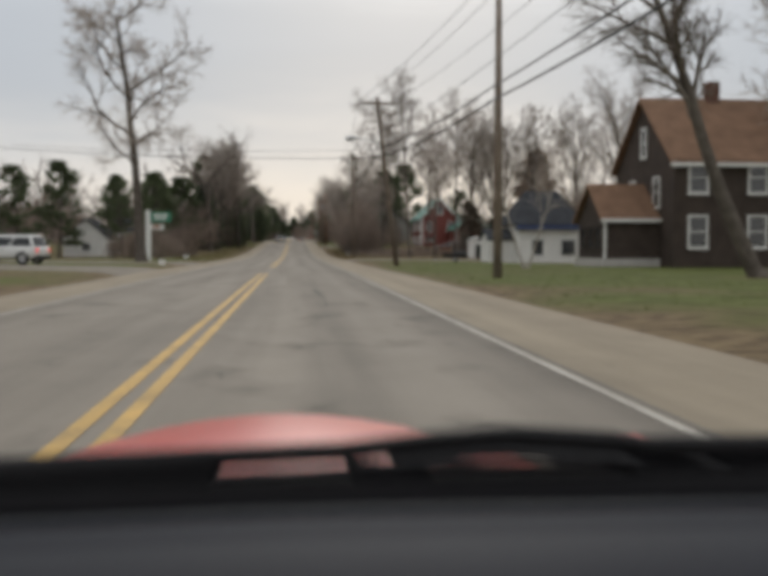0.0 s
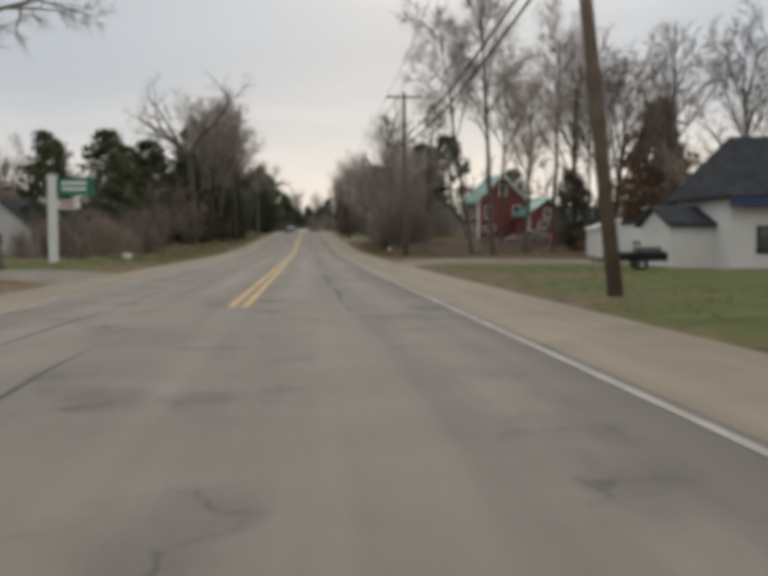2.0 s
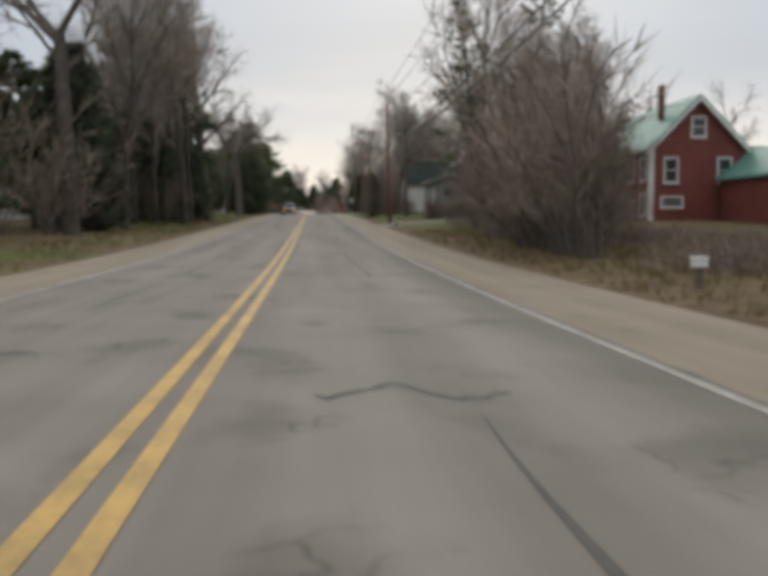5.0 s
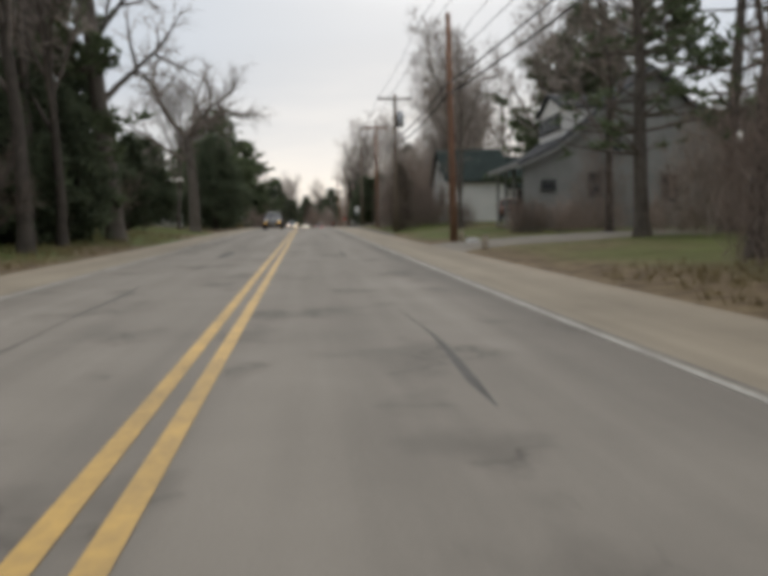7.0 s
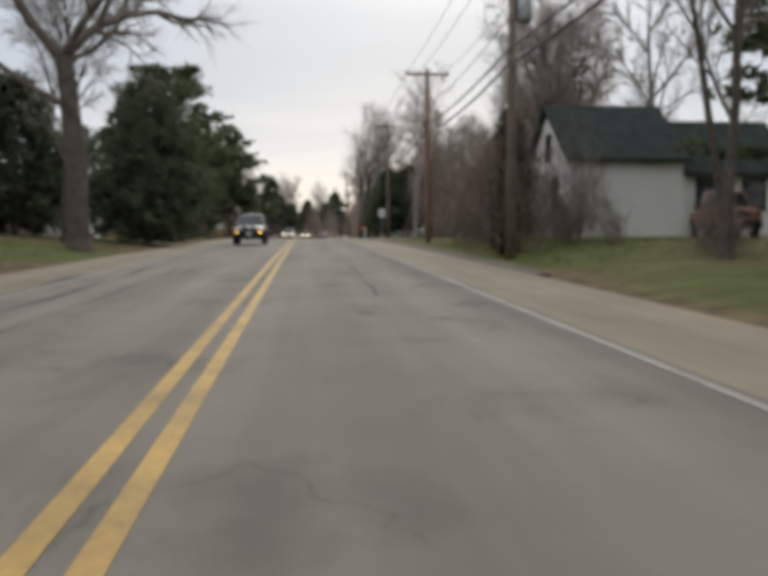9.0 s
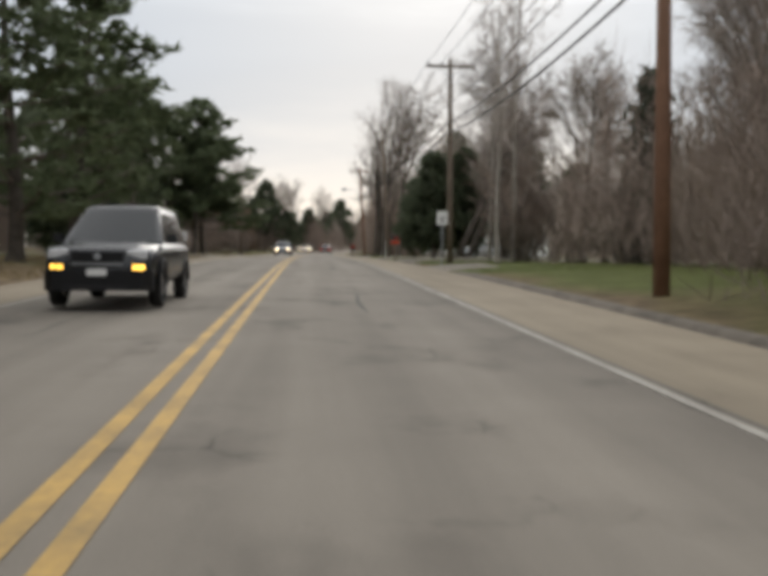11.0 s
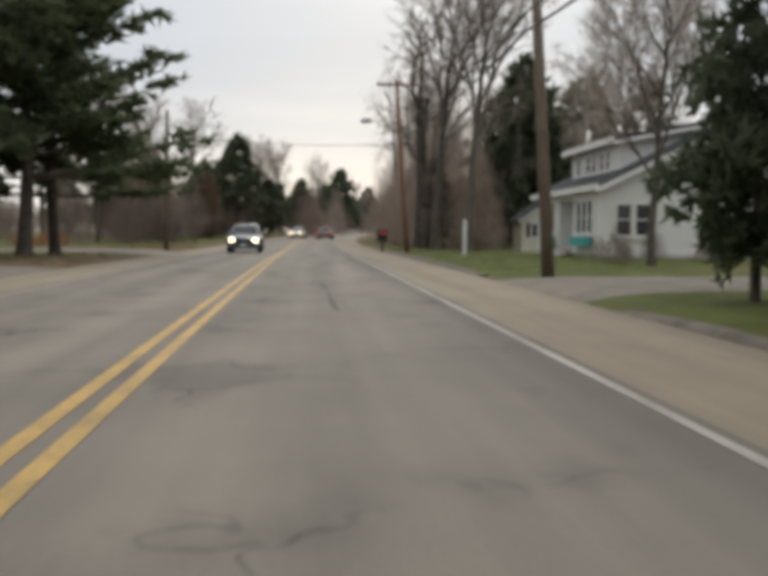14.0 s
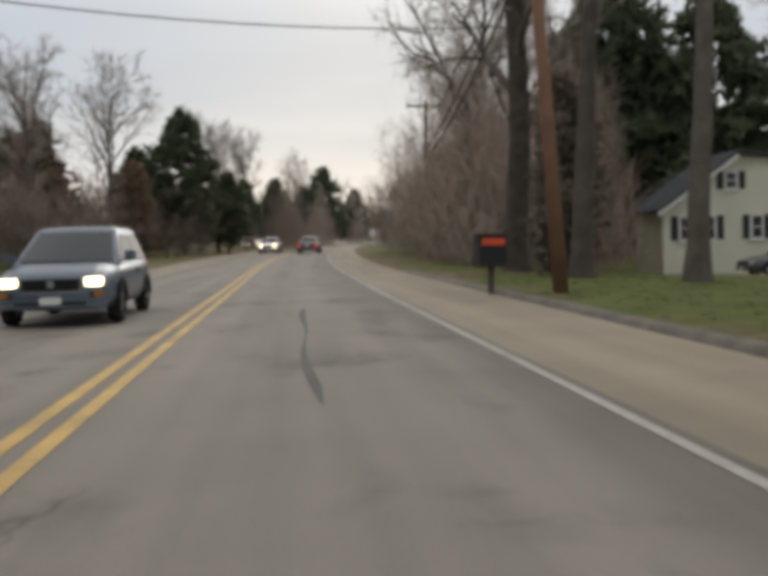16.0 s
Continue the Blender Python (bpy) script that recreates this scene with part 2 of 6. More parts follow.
M = {
    "asphalt": asphalt("asphalt", (0.25, 0.223, 0.187), 0.75),
    "shoulder": asphalt("shoulder_asphalt", (0.285, 0.240, 0.176), 0.9, False),
    "tar": mat("tar_seal", (0.085, 0.078, 0.068), 0.3, 0.8),
    "lawn": lawn("lawn"),
    "gravel": mat("gravel", (0.22, 0.195, 0.16), 0.3, 0.95, 1.2, 0.6, fine=30),
    "curb": mat("asphalt_curb", (0.15, 0.13, 0.105), 0.4, 0.9, 2.0, 0.4),
    "yellow": mat("yellow_paint", (0.5, 0.315, 0.09), 0.35, 0.7, 1.5, fine=18, col2=(0.34, 0.235, 0.1)),
    "white_line": mat("white_line_paint", (0.36, 0.34, 0.3), 0.3, 0.7, 0.9, fine=18, col2=(0.25, 0.228, 0.195)),
    "bark": mat("grey_brown_bark", (0.155, 0.132, 0.113), 0.35, 0.95, 2.5, 0.6, rnd=0.25, spec=0.1),
    "trunk": mat("dark_trunk_bark", (0.1, 0.086, 0.073), 0.4, 0.95, 2.5, 0.7, rnd=0.25, spec=0.1),
    "twig": mat("brown_twigs", (0.38, 0.33, 0.29), 0.3, 0.95, 0.5, rnd=0.3, spec=0.1),
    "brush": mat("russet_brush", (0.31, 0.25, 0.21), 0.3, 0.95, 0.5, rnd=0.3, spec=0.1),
    "vine": mat("dark_bare_vines", (0.15, 0.125, 0.1), 0.4, 0.95, 0.6, rnd=0.2, spec=0.1),
    "birch": mat("pale_birch_bark", (0.33, 0.3, 0.26), 0.4, 0.85, 3.0, 0.3),
    "pine": mat("pine_needles", (0.13, 0.158, 0.088), 0.45, 0.9, 0.6, rnd=0.2, fine=4.0, spec=0.2, thin=0.5),
    "spruce": mat("spruce_needles", (0.115, 0.125, 0.095), 0.4, 0.9, 0.6, rnd=0.2, fine=4.0, spec=0.15, thin=0.4),
    "cedar": mat("cedar_leaves", (0.14, 0.165, 0.105), 0.4, 0.9, 0.7, rnd=0.2, fine=4.0, spec=0.2, thin=0.5),
    "rust_cedar": mat("rusty_cedar_leaves", (0.3, 0.22, 0.16), 0.4, 0.9, 0.7, rnd=0.1, fine=4.0, spec=0.15, thin=0.4),
    "straw": mat("dry_grass", (0.20, 0.16, 0.08), 0.4, 0.95, 0.4, fine=3.0, spec=0.1, thin=0.4),
    "grass": mat("green_grass", (0.10, 0.125, 0.035), 0.4, 0.95, 0.4, fine=3.0, spec=0.1, thin=0.4),
    "pole": mat("weathered_pole", (0.17, 0.135, 0.105), 0.3, 0.9, 2.0, 0.4, rnd=0.15),
    "straw_wood": mat("pale_weathered_wood", (0.33, 0.28, 0.21), 0.25, 0.9, 2.0, 0.3),
    "red_pole": mat("fresh_brown_pole", (0.23, 0.13, 0.085), 0.25, 0.85, 2.0, 0.3),
    "wire": mat("black_cable", (0.03, 0.03, 0.032), 0.2, 0.6),
    "galv": mat("galvanised_steel", (0.38, 0.39, 0.40), 0.15, 0.45, metal=0.7),
    "insul": mat("porcelain", (0.35, 0.36, 0.37), 0.15, 0.35),
    "brown_wall": mat("dark_brown_shingles", (0.06, 0.045, 0.037), 0.3, 0.85, 1.5, 0.4),
    "rust_roof": mat("rust_brown_shingles", (0.21, 0.125, 0.08), 0.25, 0.9, 1.2, 0.4),
    "white_wall": mat("white_clapboard", (0.72, 0.71, 0.675), 0.10, 0.7, 0.7, 0.1),
    "cream_wall": mat("cream_clapboard", (0.68, 0.66, 0.54), 0.08, 0.7, 0.7, 0.1),
    "grey_wall": mat("grey_shingles", (0.25, 0.25, 0.235), 0.2, 0.85, 0.9, 0.3),
    "red_wall": mat("barn_red_clapboard", (0.2, 0.062, 0.052), 0.2, 0.75, 0.8, 0.1),
    "teal_roof": mat("teal_metal_roof", (0.105, 0.245, 0.2), 0.15, 0.55, 0.8),
    "slate_roof": mat("dark_slate_shingles", (0.055, 0.058, 0.064), 0.3, 0.95, 1.5, 0.3, spec=0.1),
    "grey_roof": mat("grey_shingles_roof", (0.072, 0.074, 0.078), 0.3, 0.95, 1.5, 0.3, spec=0.1),
    "green_roof": mat("dark_green_shingles", (0.035, 0.046, 0.042), 0.3, 0.95, 1.5, 0.3, spec=0.1),
    "blue": mat("blue_painted_board", (0.05, 0.07, 0.15), 0.2, 0.6),
    "trim": mat("white_trim", (0.72, 0.71, 0.68), 0.08, 0.6, 2.0),
    "dark_trim": mat("black_shutter", (0.03, 0.034, 0.032), 0.2, 0.6),
    "concrete": mat("pale_concrete", (0.42, 0.40, 0.37), 0.15, 0.9, 1.5, 0.2),
    "brick": mat("chimney_brick", (0.16, 0.09, 0.07), 0.3, 0.9, 4.0, 0.4),
    "turq": mat("turquoise_paint", (0.07, 0.38, 0.36), 0.15, 0.5),
    "green_sign": mat("green_sign_paint", (0.03, 0.20, 0.12), 0.1, 0.5),
    "white_sign": mat("white_sign_paint", (0.76, 0.76, 0.74), 0.06, 0.5),
    "ink": mat("black_ink", (0.02, 0.02, 0.022), 0.1, 0.6),
    "orange": mat("orange_plastic", (0.34, 0.135, 0.05), 0.2, 0.6),
    "red_box": mat("orange_red_plastic", (0.66, 0.09, 0.04), 0.15, 0.5),
    "yellow_post": mat("mustard_post", (0.42, 0.27, 0.07), 0.2, 0.7),
    "tyre": mat("black_rubber", (0.02, 0.02, 0.02), 0.2, 0.85),
    "rim": mat("alloy_rim", (0.45, 0.45, 0.46), 0.1, 0.35, metal=0.8),
    "black_plastic": mat("black_plastic", (0.009, 0.009, 0.01), 0.2, 0.6),
    "dash": mat("dark_blue_grey_dash_vinyl", (0.017, 0.02, 0.028), 0.12, 0.7, 8.0, 0.15, fine=300, spec=0.15),
    "red_paint": mat("red_car_paint", (0.55, 0.06, 0.045), 0.06, 0.28, spec=0.6),
    "black_paint": mat("black_car_paint", (0.025, 0.027, 0.03), 0.08, 0.25, spec=0.6),
    "blue_paint": mat("slate_blue_car_paint", (0.10, 0.13, 0.165), 0.06, 0.28, spec=0.6),
    "grey_paint": mat("dark_grey_car_paint", (0.09, 0.09, 0.095), 0.06, 0.28, spec=0.6),
    "silver_paint": mat("silver_car_paint", (0.45, 0.46, 0.46), 0.06, 0.3, metal=0.3, spec=0.6),
    "white_paint": mat("white_car_paint", (0.66, 0.66, 0.64), 0.05, 0.3, spec=0.6),
    "orange_paint": mat("orange_truck_paint", (0.2, 0.085, 0.05), 0.25, 0.6, spec=0.5),
    "glass_dark": mat("tinted_glass", (0.02, 0.024, 0.026), 0.1, 0.06, spec=0.4),
    "pane": mat("window_pane", (0.035, 0.04, 0.045), 0.2, 0.08, spec=0.8),
    "lamp_on": glow("lit_headlamp", (1.0, 0.78, 0.45), 9.0),
    "amber_on": glow("lit_amber_lamp", (1.0, 0.55, 0.08), 4.0),
    "tail": glow("lit_tail_lamp", (0.8, 0.04, 0.03), 0.6),
    "amber_off": mat("amber_lens", (0.45, 0.16, 0.03), 0.1, 0.2, spec=0.6),
    "gap_black": mat("deep_black_foam", (0.008, 0.008, 0.009), 0.1, 0.95, spec=0.05),
    "clear_lamp": mat("clear_lamp", (0.5, 0.5, 0.5), 0.1, 0.15, spec=0.7),
}
for key, pitch in (("white_wall", 0.12), ("cream_wall", 0.12), ("red_wall", 0.13), ("brown_wall", 0.16), ("grey_wall", 0.15), ("rust_roof", 0.1), ("slate_roof", 0.11), ("grey_roof", 0.1), ("green_roof", 0.11)):
    lapped(M[key], pitch)


# ---- geometry helpers ----
class MB:
    """Collects vertices and faces of one mesh."""

    def __init__(self):
        self.v, self.f = [], []

    def quad(self, *p):
        k = len(self.v)
        self.v += [tuple(q) for q in p]
        self.f.append(tuple(range(k, k + len(p))))

    def box(self, x0, x1, y0, y1, z0, z1, ch=0.0):
        k = len(self.v)
        c = min(ch, (x1 - x0) / 3, (y1 - y0) / 3)
        ring = [(x0 + c, y0), (x1 - c, y0), (x1, y0 + c), (x1, y1 - c), (x1 - c, y1), (x0 + c, y1), (x0, y1 - c), (x0, y0 + c)] if c > 0 else [(x0, y0), (x1, y0), (x1, y1), (x0, y1)]
        n = len(ring)
        self.v += [(x, y, z0) for x, y in ring] + [(x, y, z1) for x, y in ring]
        self.f += [(k + i, k + (i + 1) % n, k + n + (i + 1) % n, k + n + i) for i in range(n)]
        self.f += [tuple(k + i for i in reversed(range(n))), tuple(k + n + i for i in range(n))]
        return self

    def prism(self, poly, axis, a, b):
        """A polygon in the plane across axis ('x' or 'y'), run from a to b. poly: (u, z)."""
        k, n = len(self.v), len(poly)
        for s in (a, b):
            self.v += [(s, u, z) if axis == "x" else (u, s, z) for u, z in poly]
        self.f += [(k + i, k + (i + 1) % n, k + n + (i + 1) % n, k + n + i) for i in range(n)]
        self.f += [tuple(k + i for i in reversed(range(n))), tuple(k + n + i for i in range(n))]
        return self

    def tube(self, pts, rads, n=6, cap=True):
        k = len(self.v)
        m = len(pts)
        for i, p in enumerate(pts):
            d = (Vector(pts[min(i + 1, m - 1)]) - Vector(pts[max(i - 1, 0)])).normalized()
            a = d.cross(Vector((0.31, 0.17, 0.93)) if abs(d.z) < 0.9 else Vector((1, 0.1, 0))).normalized()
            b = d.cross(a)
            p = Vector(p)
            for j in range(n):
                w = 2 * math.pi * j / n
                self.v.append(tuple(p + (a * math.cos(w) + b * math.sin(w)) * rads[i]))
        for i in range(m - 1):
            for j in range(n):
                self.f.append((k + i * n + j, k + i * n + (j + 1) % n, k + (i + 1) * n + (j + 1) % n, k + (i + 1) * n + j))
        if cap:
            self.f += [tuple(k + j for j in reversed(range(n))), tuple(k + (m - 1) * n + j for j in range(n))]
        return self

    def spike(self, p, d, r):
        """A thin folded blade from p along d: two faces that meet in a keel."""
        k = len(self.v)
        p, d = Vector(p), Vector(d)
        a = d.cross(Vector((0.37, 0.61, 0.7))).normalized()
        b = d.normalized().cross(a)
        r *= 1.15
        for w in (0.0, 2.094, 4.189):
            self.v.append(tuple(p + (a * math.cos(w) + b * math.sin(w)) * r))
        self.v.append(tuple(p + d))
        self.f += [(k, k + 1, k + 3), (k + 1, k + 2, k + 3)]

    def wheel(self, x0, x1, y, z, r, r_in, n=20):
        """A ring lying across x, with rounded shoulders."""
        k = len(self.v)
        prof = [(x0, r_in), (x0, r * 0.93), (x0 + (x1 - x0) * 0.15, r), (x1 - (x1 - x0) * 0.15, r), (x1, r * 0.93), (x1, r_in)]
        for i in range(n):
            w = 2 * math.pi * i / n
            for x, q in prof:
                self.v.append((x, y + q * math.cos(w), z + q * math.sin(w)))
        q = len(prof)
        for i in range(n):
            for j in range(q):
                self.f.append((k + i * q + j, k + i * q + (j + 1) % q, k + ((i + 1) % n) * q + (j + 1) % q, k + ((i + 1) % n) * q + j))
        return self

    def mesh(self, name, material, smooth=False):
        me = bpy.data.meshes.new(name)
        me.from_pydata(self.v, [], self.f)
        me.materials.append(material)
        if smooth:
            me.polygons.foreach_set("use_smooth", [True] * len(me.polygons))
        me.update()
        return me


def part(name, mb, material, parent, label="", smooth=False):
    ob = new(name, mb.mesh(name, material, smooth))
    ob.parent = parent
    if label:
        tagged(ob, label)
    return ob


def thing(name, m, label, category, group=""):
    ob = new(name)
    ob.empty_display_size = 0.3
    ob.matrix_basis = m
    return tagged(ob, label, category, group)


# ---- lie of the land ----
KNOTS = [0.16, 0.0, 0.0, -0.11, -0.04, 0.77, 1.74, 2.52, 2.81, 2.96, 3.4, 3.82, 4.24, 4.65]


def road_z(y):
    u = min(max((y + 60.0) / 40.0, 0.0), 12.999)
    i = int(u)
    f = u - i
    p1, p2 = KNOTS[i], KNOTS[i + 1]
    p0 = KNOTS[i - 1] if i else p1
    p3 = KNOTS[i + 2] if i + 2 < 14 else 2 * p2 - p1
    m1, m2 = (p2 - p0) / 2, (p3 - p1) / 2
    return (2 * f**3 - 3 * f * f + 1) * p1 + (f**3 - 2 * f * f + f) * m1 + (3 * f * f - 2 * f**3) * p2 + (f**3 - f * f) * m2


def road_x(y):
    """Where the middle line runs: straight, then easing to the right."""
    return 0.000081 * max(y - 215, 0) ** 2 + 0.0006 * max(y - 300, 0) ** 2


def bump2(x, y, cx, cy, sx, sy):
    return math.exp(-(((x - cx) / sx) ** 2) - ((y - cy) / sy) ** 2)


def land(x, y):
    z = road_z(y)
    d = abs(x - road_x(y))
    away = min(max((d - 6.5) / 6.0, 0), 1)
    z += away * (0.55 * bump2(0, y, 0, 176, 1, 34) + 0.35 * bump2(x, y, 24, 132, 10, 18) - 0.95 * bump2(x, y, 24, 308, 12, 16) - 0.3 * bump2(x, y, 24, 66, 10, 14))
    edge = -0.05 if d < 6.0 else -0.05 + 0.10 * min((d - 6.0) / 1.5, 1)
    rough = 0.05 * noise.noise(Vector((x * 0.25, y * 0.25, 0))) + 0.25 * noise.noise(Vector((x * 0.03, y * 0.03, 5.0))) * min(max((d - 9) / 20, 0), 1)
    return z + edge + (rough if d > 6.6 else 0)


# ---- ground, road, markings ----
def spread(a, b, fine0, fine1, step_f, step_c):
    out, v = [], a
    while v < b:
        out.append(v)
        v += step_f if fine0 <= v < fine1 else step_c
    return out + [b]


def build_ground():
    xs = [-900, -500, -300, -200] + spread(-130, 130, -16, 34, 1.0, 6.0) + [200, 300, 500, 900]
    ys = [-300, -150, -100] + spread(-70, 470, -30, 330, 2.0, 8.0) + [560, 700, 1000, 1600, 2600]
    mb = MB()
    straw = []
    for y in ys:
        for x in xs:
            xx = x + (road_x(y) if abs(x) < 60 and y < 470 else 0)
            mb.v.append((xx, y, land(xx, y) - (0.0 if y < 470 else (y - 470) * 0.004)))
            side = bump2(x, y, 20, 90, 9, 22) + bump2(x, y, 12, 112, 7, 22) + 0.6 * bump2(x, y, -18, 110, 9, 40) + 0.5 * bump2(x, y, 11, 160, 5, 10) + 0.6 * bump2(x, y, -10, 235, 5, 30)
            verge = 0.16 * math.exp(-(max(abs(x) - 6.2, 0) / 0.9) ** 2)
            green = bump2(x, y, 14, 30, 7, 22) + bump2(x, y, 9, 270, 5, 25) + bump2(x, y, 10, 180, 5, 14) + 0.9 * bump2(x, y, 9, 155, 4, 12) + 0.6 * bump2(x, y, 9, 128, 4, 12) + bump2(x, y, 9, 212, 3, 14) + 0.9 * bump2(x, y, 10, 228, 5, 9) + 0.8 * bump2(x, y, 10, 241, 5, 8) + 0.6 * bump2(x, y, -11, 80, 6, 22) + 0.7 * bump2(x, y, -10, 160, 6, 20)
            straw.append(0.25 * side + verge - 0.17 * min(green, 1.0) + 0.03 + (0.15 if abs(x) > 45 else 0))
    nx = len(xs)
    for j in range(len(ys) - 1):
        for i in range(nx - 1):
            k = j * nx + i
            mb.f.append((k, k + 1, k + nx + 1, k + nx))
    me = mb.mesh("ground", M["lawn"], True)
    at = me.attributes.new("straw", "FLOAT", "POINT")
    at.data.foreach_set("value", straw)
    return tagged(new("ground", me), "patchy late autumn lawn with straw and bare earth beside the road", "ground", kind="structure")


def strip(name, lats, y0, y1, lift, material, step=2.5, crown=0.0):
    """A ribbon that follows the road; lats: metres across from its middle."""
    mb = MB()
    n = max(2, int((y1 - y0) / step) + 1)
    uv = []
    for j in range(n):
        y = y0 + (y1 - y0) * j / (n - 1)
        for q in lats:
            mb.v.append((road_x(y) + q, y, road_z(y) + lift - crown * abs(q)))
            uv.append((q, y))
    w = len(lats)
    for j in range(n - 1):
        for i in range(w - 1):
            k = j * w + i
            mb.f.append((k, k + 1, k + w + 1, k + w))
    me = mb.mesh(name, material, True)
    lay = me.uv_layers.new(name="UVMap")
    for lp in me.loops:
        lay.data[lp.index].uv = uv[lp.vertex_index]
    return new(name, me)


ground = build_ground()
road = tagged(strip("road", [-3.75, -2.5, -1.2, 0, 1.2, 2.5, 3.75], -80, 470, 0.0, M["asphalt"]), "worn grey asphalt two-lane road with tar-sealed cracks", "road", kind="structure")
for nm, lats in (("shoulder_east", [3.75, 4.8, 5.75]), ("shoulder_west", [-5.45, -4.6, -3.75])):
    tagged(strip(nm, lats, -80, 470, -0.004, M["shoulder"]), "sandy paved shoulder beside the lane", "shoulder", kind="structure")
# paint and tar lie a few millimetres proud
for a, b in ((-80, 23.5), (37.6, 470)):
    for q in (-0.125, 0.125):
        ob = strip("yellow_line", [q - 0.062, q + 0.062], a, b, 0.006, M["yellow"])
        ob.parent = road
for q in (-3.6, 3.6):
    ob = strip("edge_line", [q - 0.046, q + 0.046], -80, 470, 0.006, M["white_line"])
    ob.parent = road
rng = random.Random(4)


def seal(q0, y0, y1, wid, wander):
    """A tar-filled crack along the lane."""
    mb = MB()
    n = max(3, int((y1 - y0) / 0.8))
    ph = rng.uniform(0, 9)
    for j in range(n + 1):
        y = y0 + (y1 - y0) * j / n
        q = q0 + wander * (math.sin(y * 0.31 + ph) + 0.5 * math.sin(y * 1.13 + 2 * ph))
        w = wid * (0.6 + 0.4 * math.sin(y * 0.9 + ph)) * (0.2 if j in (0, n) else 1)
        x, z = road_x(y) + q, road_z(y) + 0.004
        mb.v += [(x - w, y, z), (x + w, y, z)]
    mb.f = [(2 * j, 2 * j + 1, 2 * j + 3, 2 * j + 2) for j in range(n)]
    part("crack_seal", mb, M["tar"], road)


for q, a, b, w in ((1.8, 36, 52.5, 0.06), (1.85, 66.5, 81.5, 0.06), (-3.7, 146, 166, 0.2), (-2.9, 151, 170, 0.11), (-1.6, 137.5, 142.5, 0.24), (2.0, 95, 108, 0.05), (1.95, 117, 123, 0.06), (1.95, 136, 143.5, 0.06),
                   (1.9, 160, 170, 0.05), (1.9, 193, 200, 0.05), (1.85, 211, 219, 0.06), (1.8, 243, 250, 0.05), (1.75, 271, 281, 0.07), (1.8, 2, 9, 0.06), (-2.1, 30, 60, 0.04), (-1.9, 88, 128, 0.04), (-2.2, 150, 176, 0.05),
                   (-2.0, 190, 232, 0.04), (-1.0, 20, 32, 0.04), (-1.5, 60, 75, 0.04)):
    seal(q, a, b, w * 0.7, 0.06)
for y0, q0, q1 in ((82.5, 0.9, 2.2), (84.0, -3.2, -1.4), (143.5, -3.4, -0.8), (146.0, -3.2, -1.2), (197.5, 0.5, 2.0), (284, 0.2, 1.4), (148.5, -3.0, -0.7), (81.2, -3.0, -1.2)):
    mb = MB()
    dy = rng.uniform(-0.4, 0.4)
    for i in range(15):
        q = q0 + (q1 - q0) * i / 14
        dy += rng.gauss(0, 0.13)
        y = y0 + dy
        w = (0.02 + 0.06 * rng.random()) * (0.3 if i in (0, 14) else 1)
        mb.v += [(road_x(y) + q, y - w, road_z(y) + 0.0045), (road_x(y) + q, y + w, road_z(y) + 0.0045)]
    mb.f = [(2 * j, 2 * j + 2, 2 * j + 3, 2 * j + 1) for j in range(14)]
    part("crack_seal", mb, M["tar"], road)


def drive(name, x0, x1, y0, y1, material, label, skew=0.0, lift=0.015):
    """A side drive: a ribbon that lies on the land, its mouth flared at the road."""
    mb = MB()
    n = max(4, int(abs(x1 - x0) / 1.0))
    for j in range(n + 1):
        x = x0 + (x1 - x0) * j / n
        fl = 1.6 * math.exp(-abs(x - x0) / 1.2)
        x -= (0.12 if x1 > x0 else -0.12) if j == 0 else 0.0
        for i in range(7):
            e = min(max(i - 1, 0), 4) / 4
            out = (-0.5 if i == 0 else 0.5 if i == 6 else 0.0) + 0.12 * math.sin(x * 1.7 + i)
            y = y0 - fl + (y1 - y0 + 2 * fl) * e + skew * (x - x0) + out
            xx = x + road_x(y)
            mb.v.append((xx, y, max(land(xx, y), road_z(y) - 0.02 if j < 2 else -99) + (lift if 0 < i < 6 and j else -0.08)))
    for j in range(n):
        for i in range(6):
            k = j * 7 + i
            mb.f.append((k, k + 1, k + 8, k + 7))
    return tagged(new(name, mb.mesh(name, material, True)), label, "driveway", kind="structure")


drive("drive_1", -5.4, -34, 24, 33, M["gravel"], "grey gravel drive into a lot", -0.9, 0.05)
drive("drive_2", -5.4, -26, 49, 55, M["gravel"], "grey gravel drive", -0.3, 0.05)
drive("drive_3", 5.7, 34, 65.5, 70.5, M["gravel"], "sandy drive into the yard of the white shed", 0.3, 0.05)
drive("drive_4", 5.7, 16, 143.5, 148, M["gravel"], "gravel drive to the grey house", 0.1, 0.05)
drive("drive_5", 5.7, 8.2, 214, 216.8, M["gravel"], "pale gravel drive mouth", 0.1, 0.05)
drive("drive_6", 5.7, 30, 246.8, 250.8, M["gravel"], "grey drive beside the porch house", 0.0, 0.05)
drive("drive_9", 5.7, 34, 231.0, 234.6, M["gravel"], "pale gravel drive past the leaning trees", 0.0, 0.05)
drive("drive_7", -5.4, -30, 249, 257, M["gravel"], "pale drive among the pines", -0.1, 0.05)
drive("drive_8", -5.4, -30, 276, 281, M["gravel"], "pale drive", -0.3, 0.05)


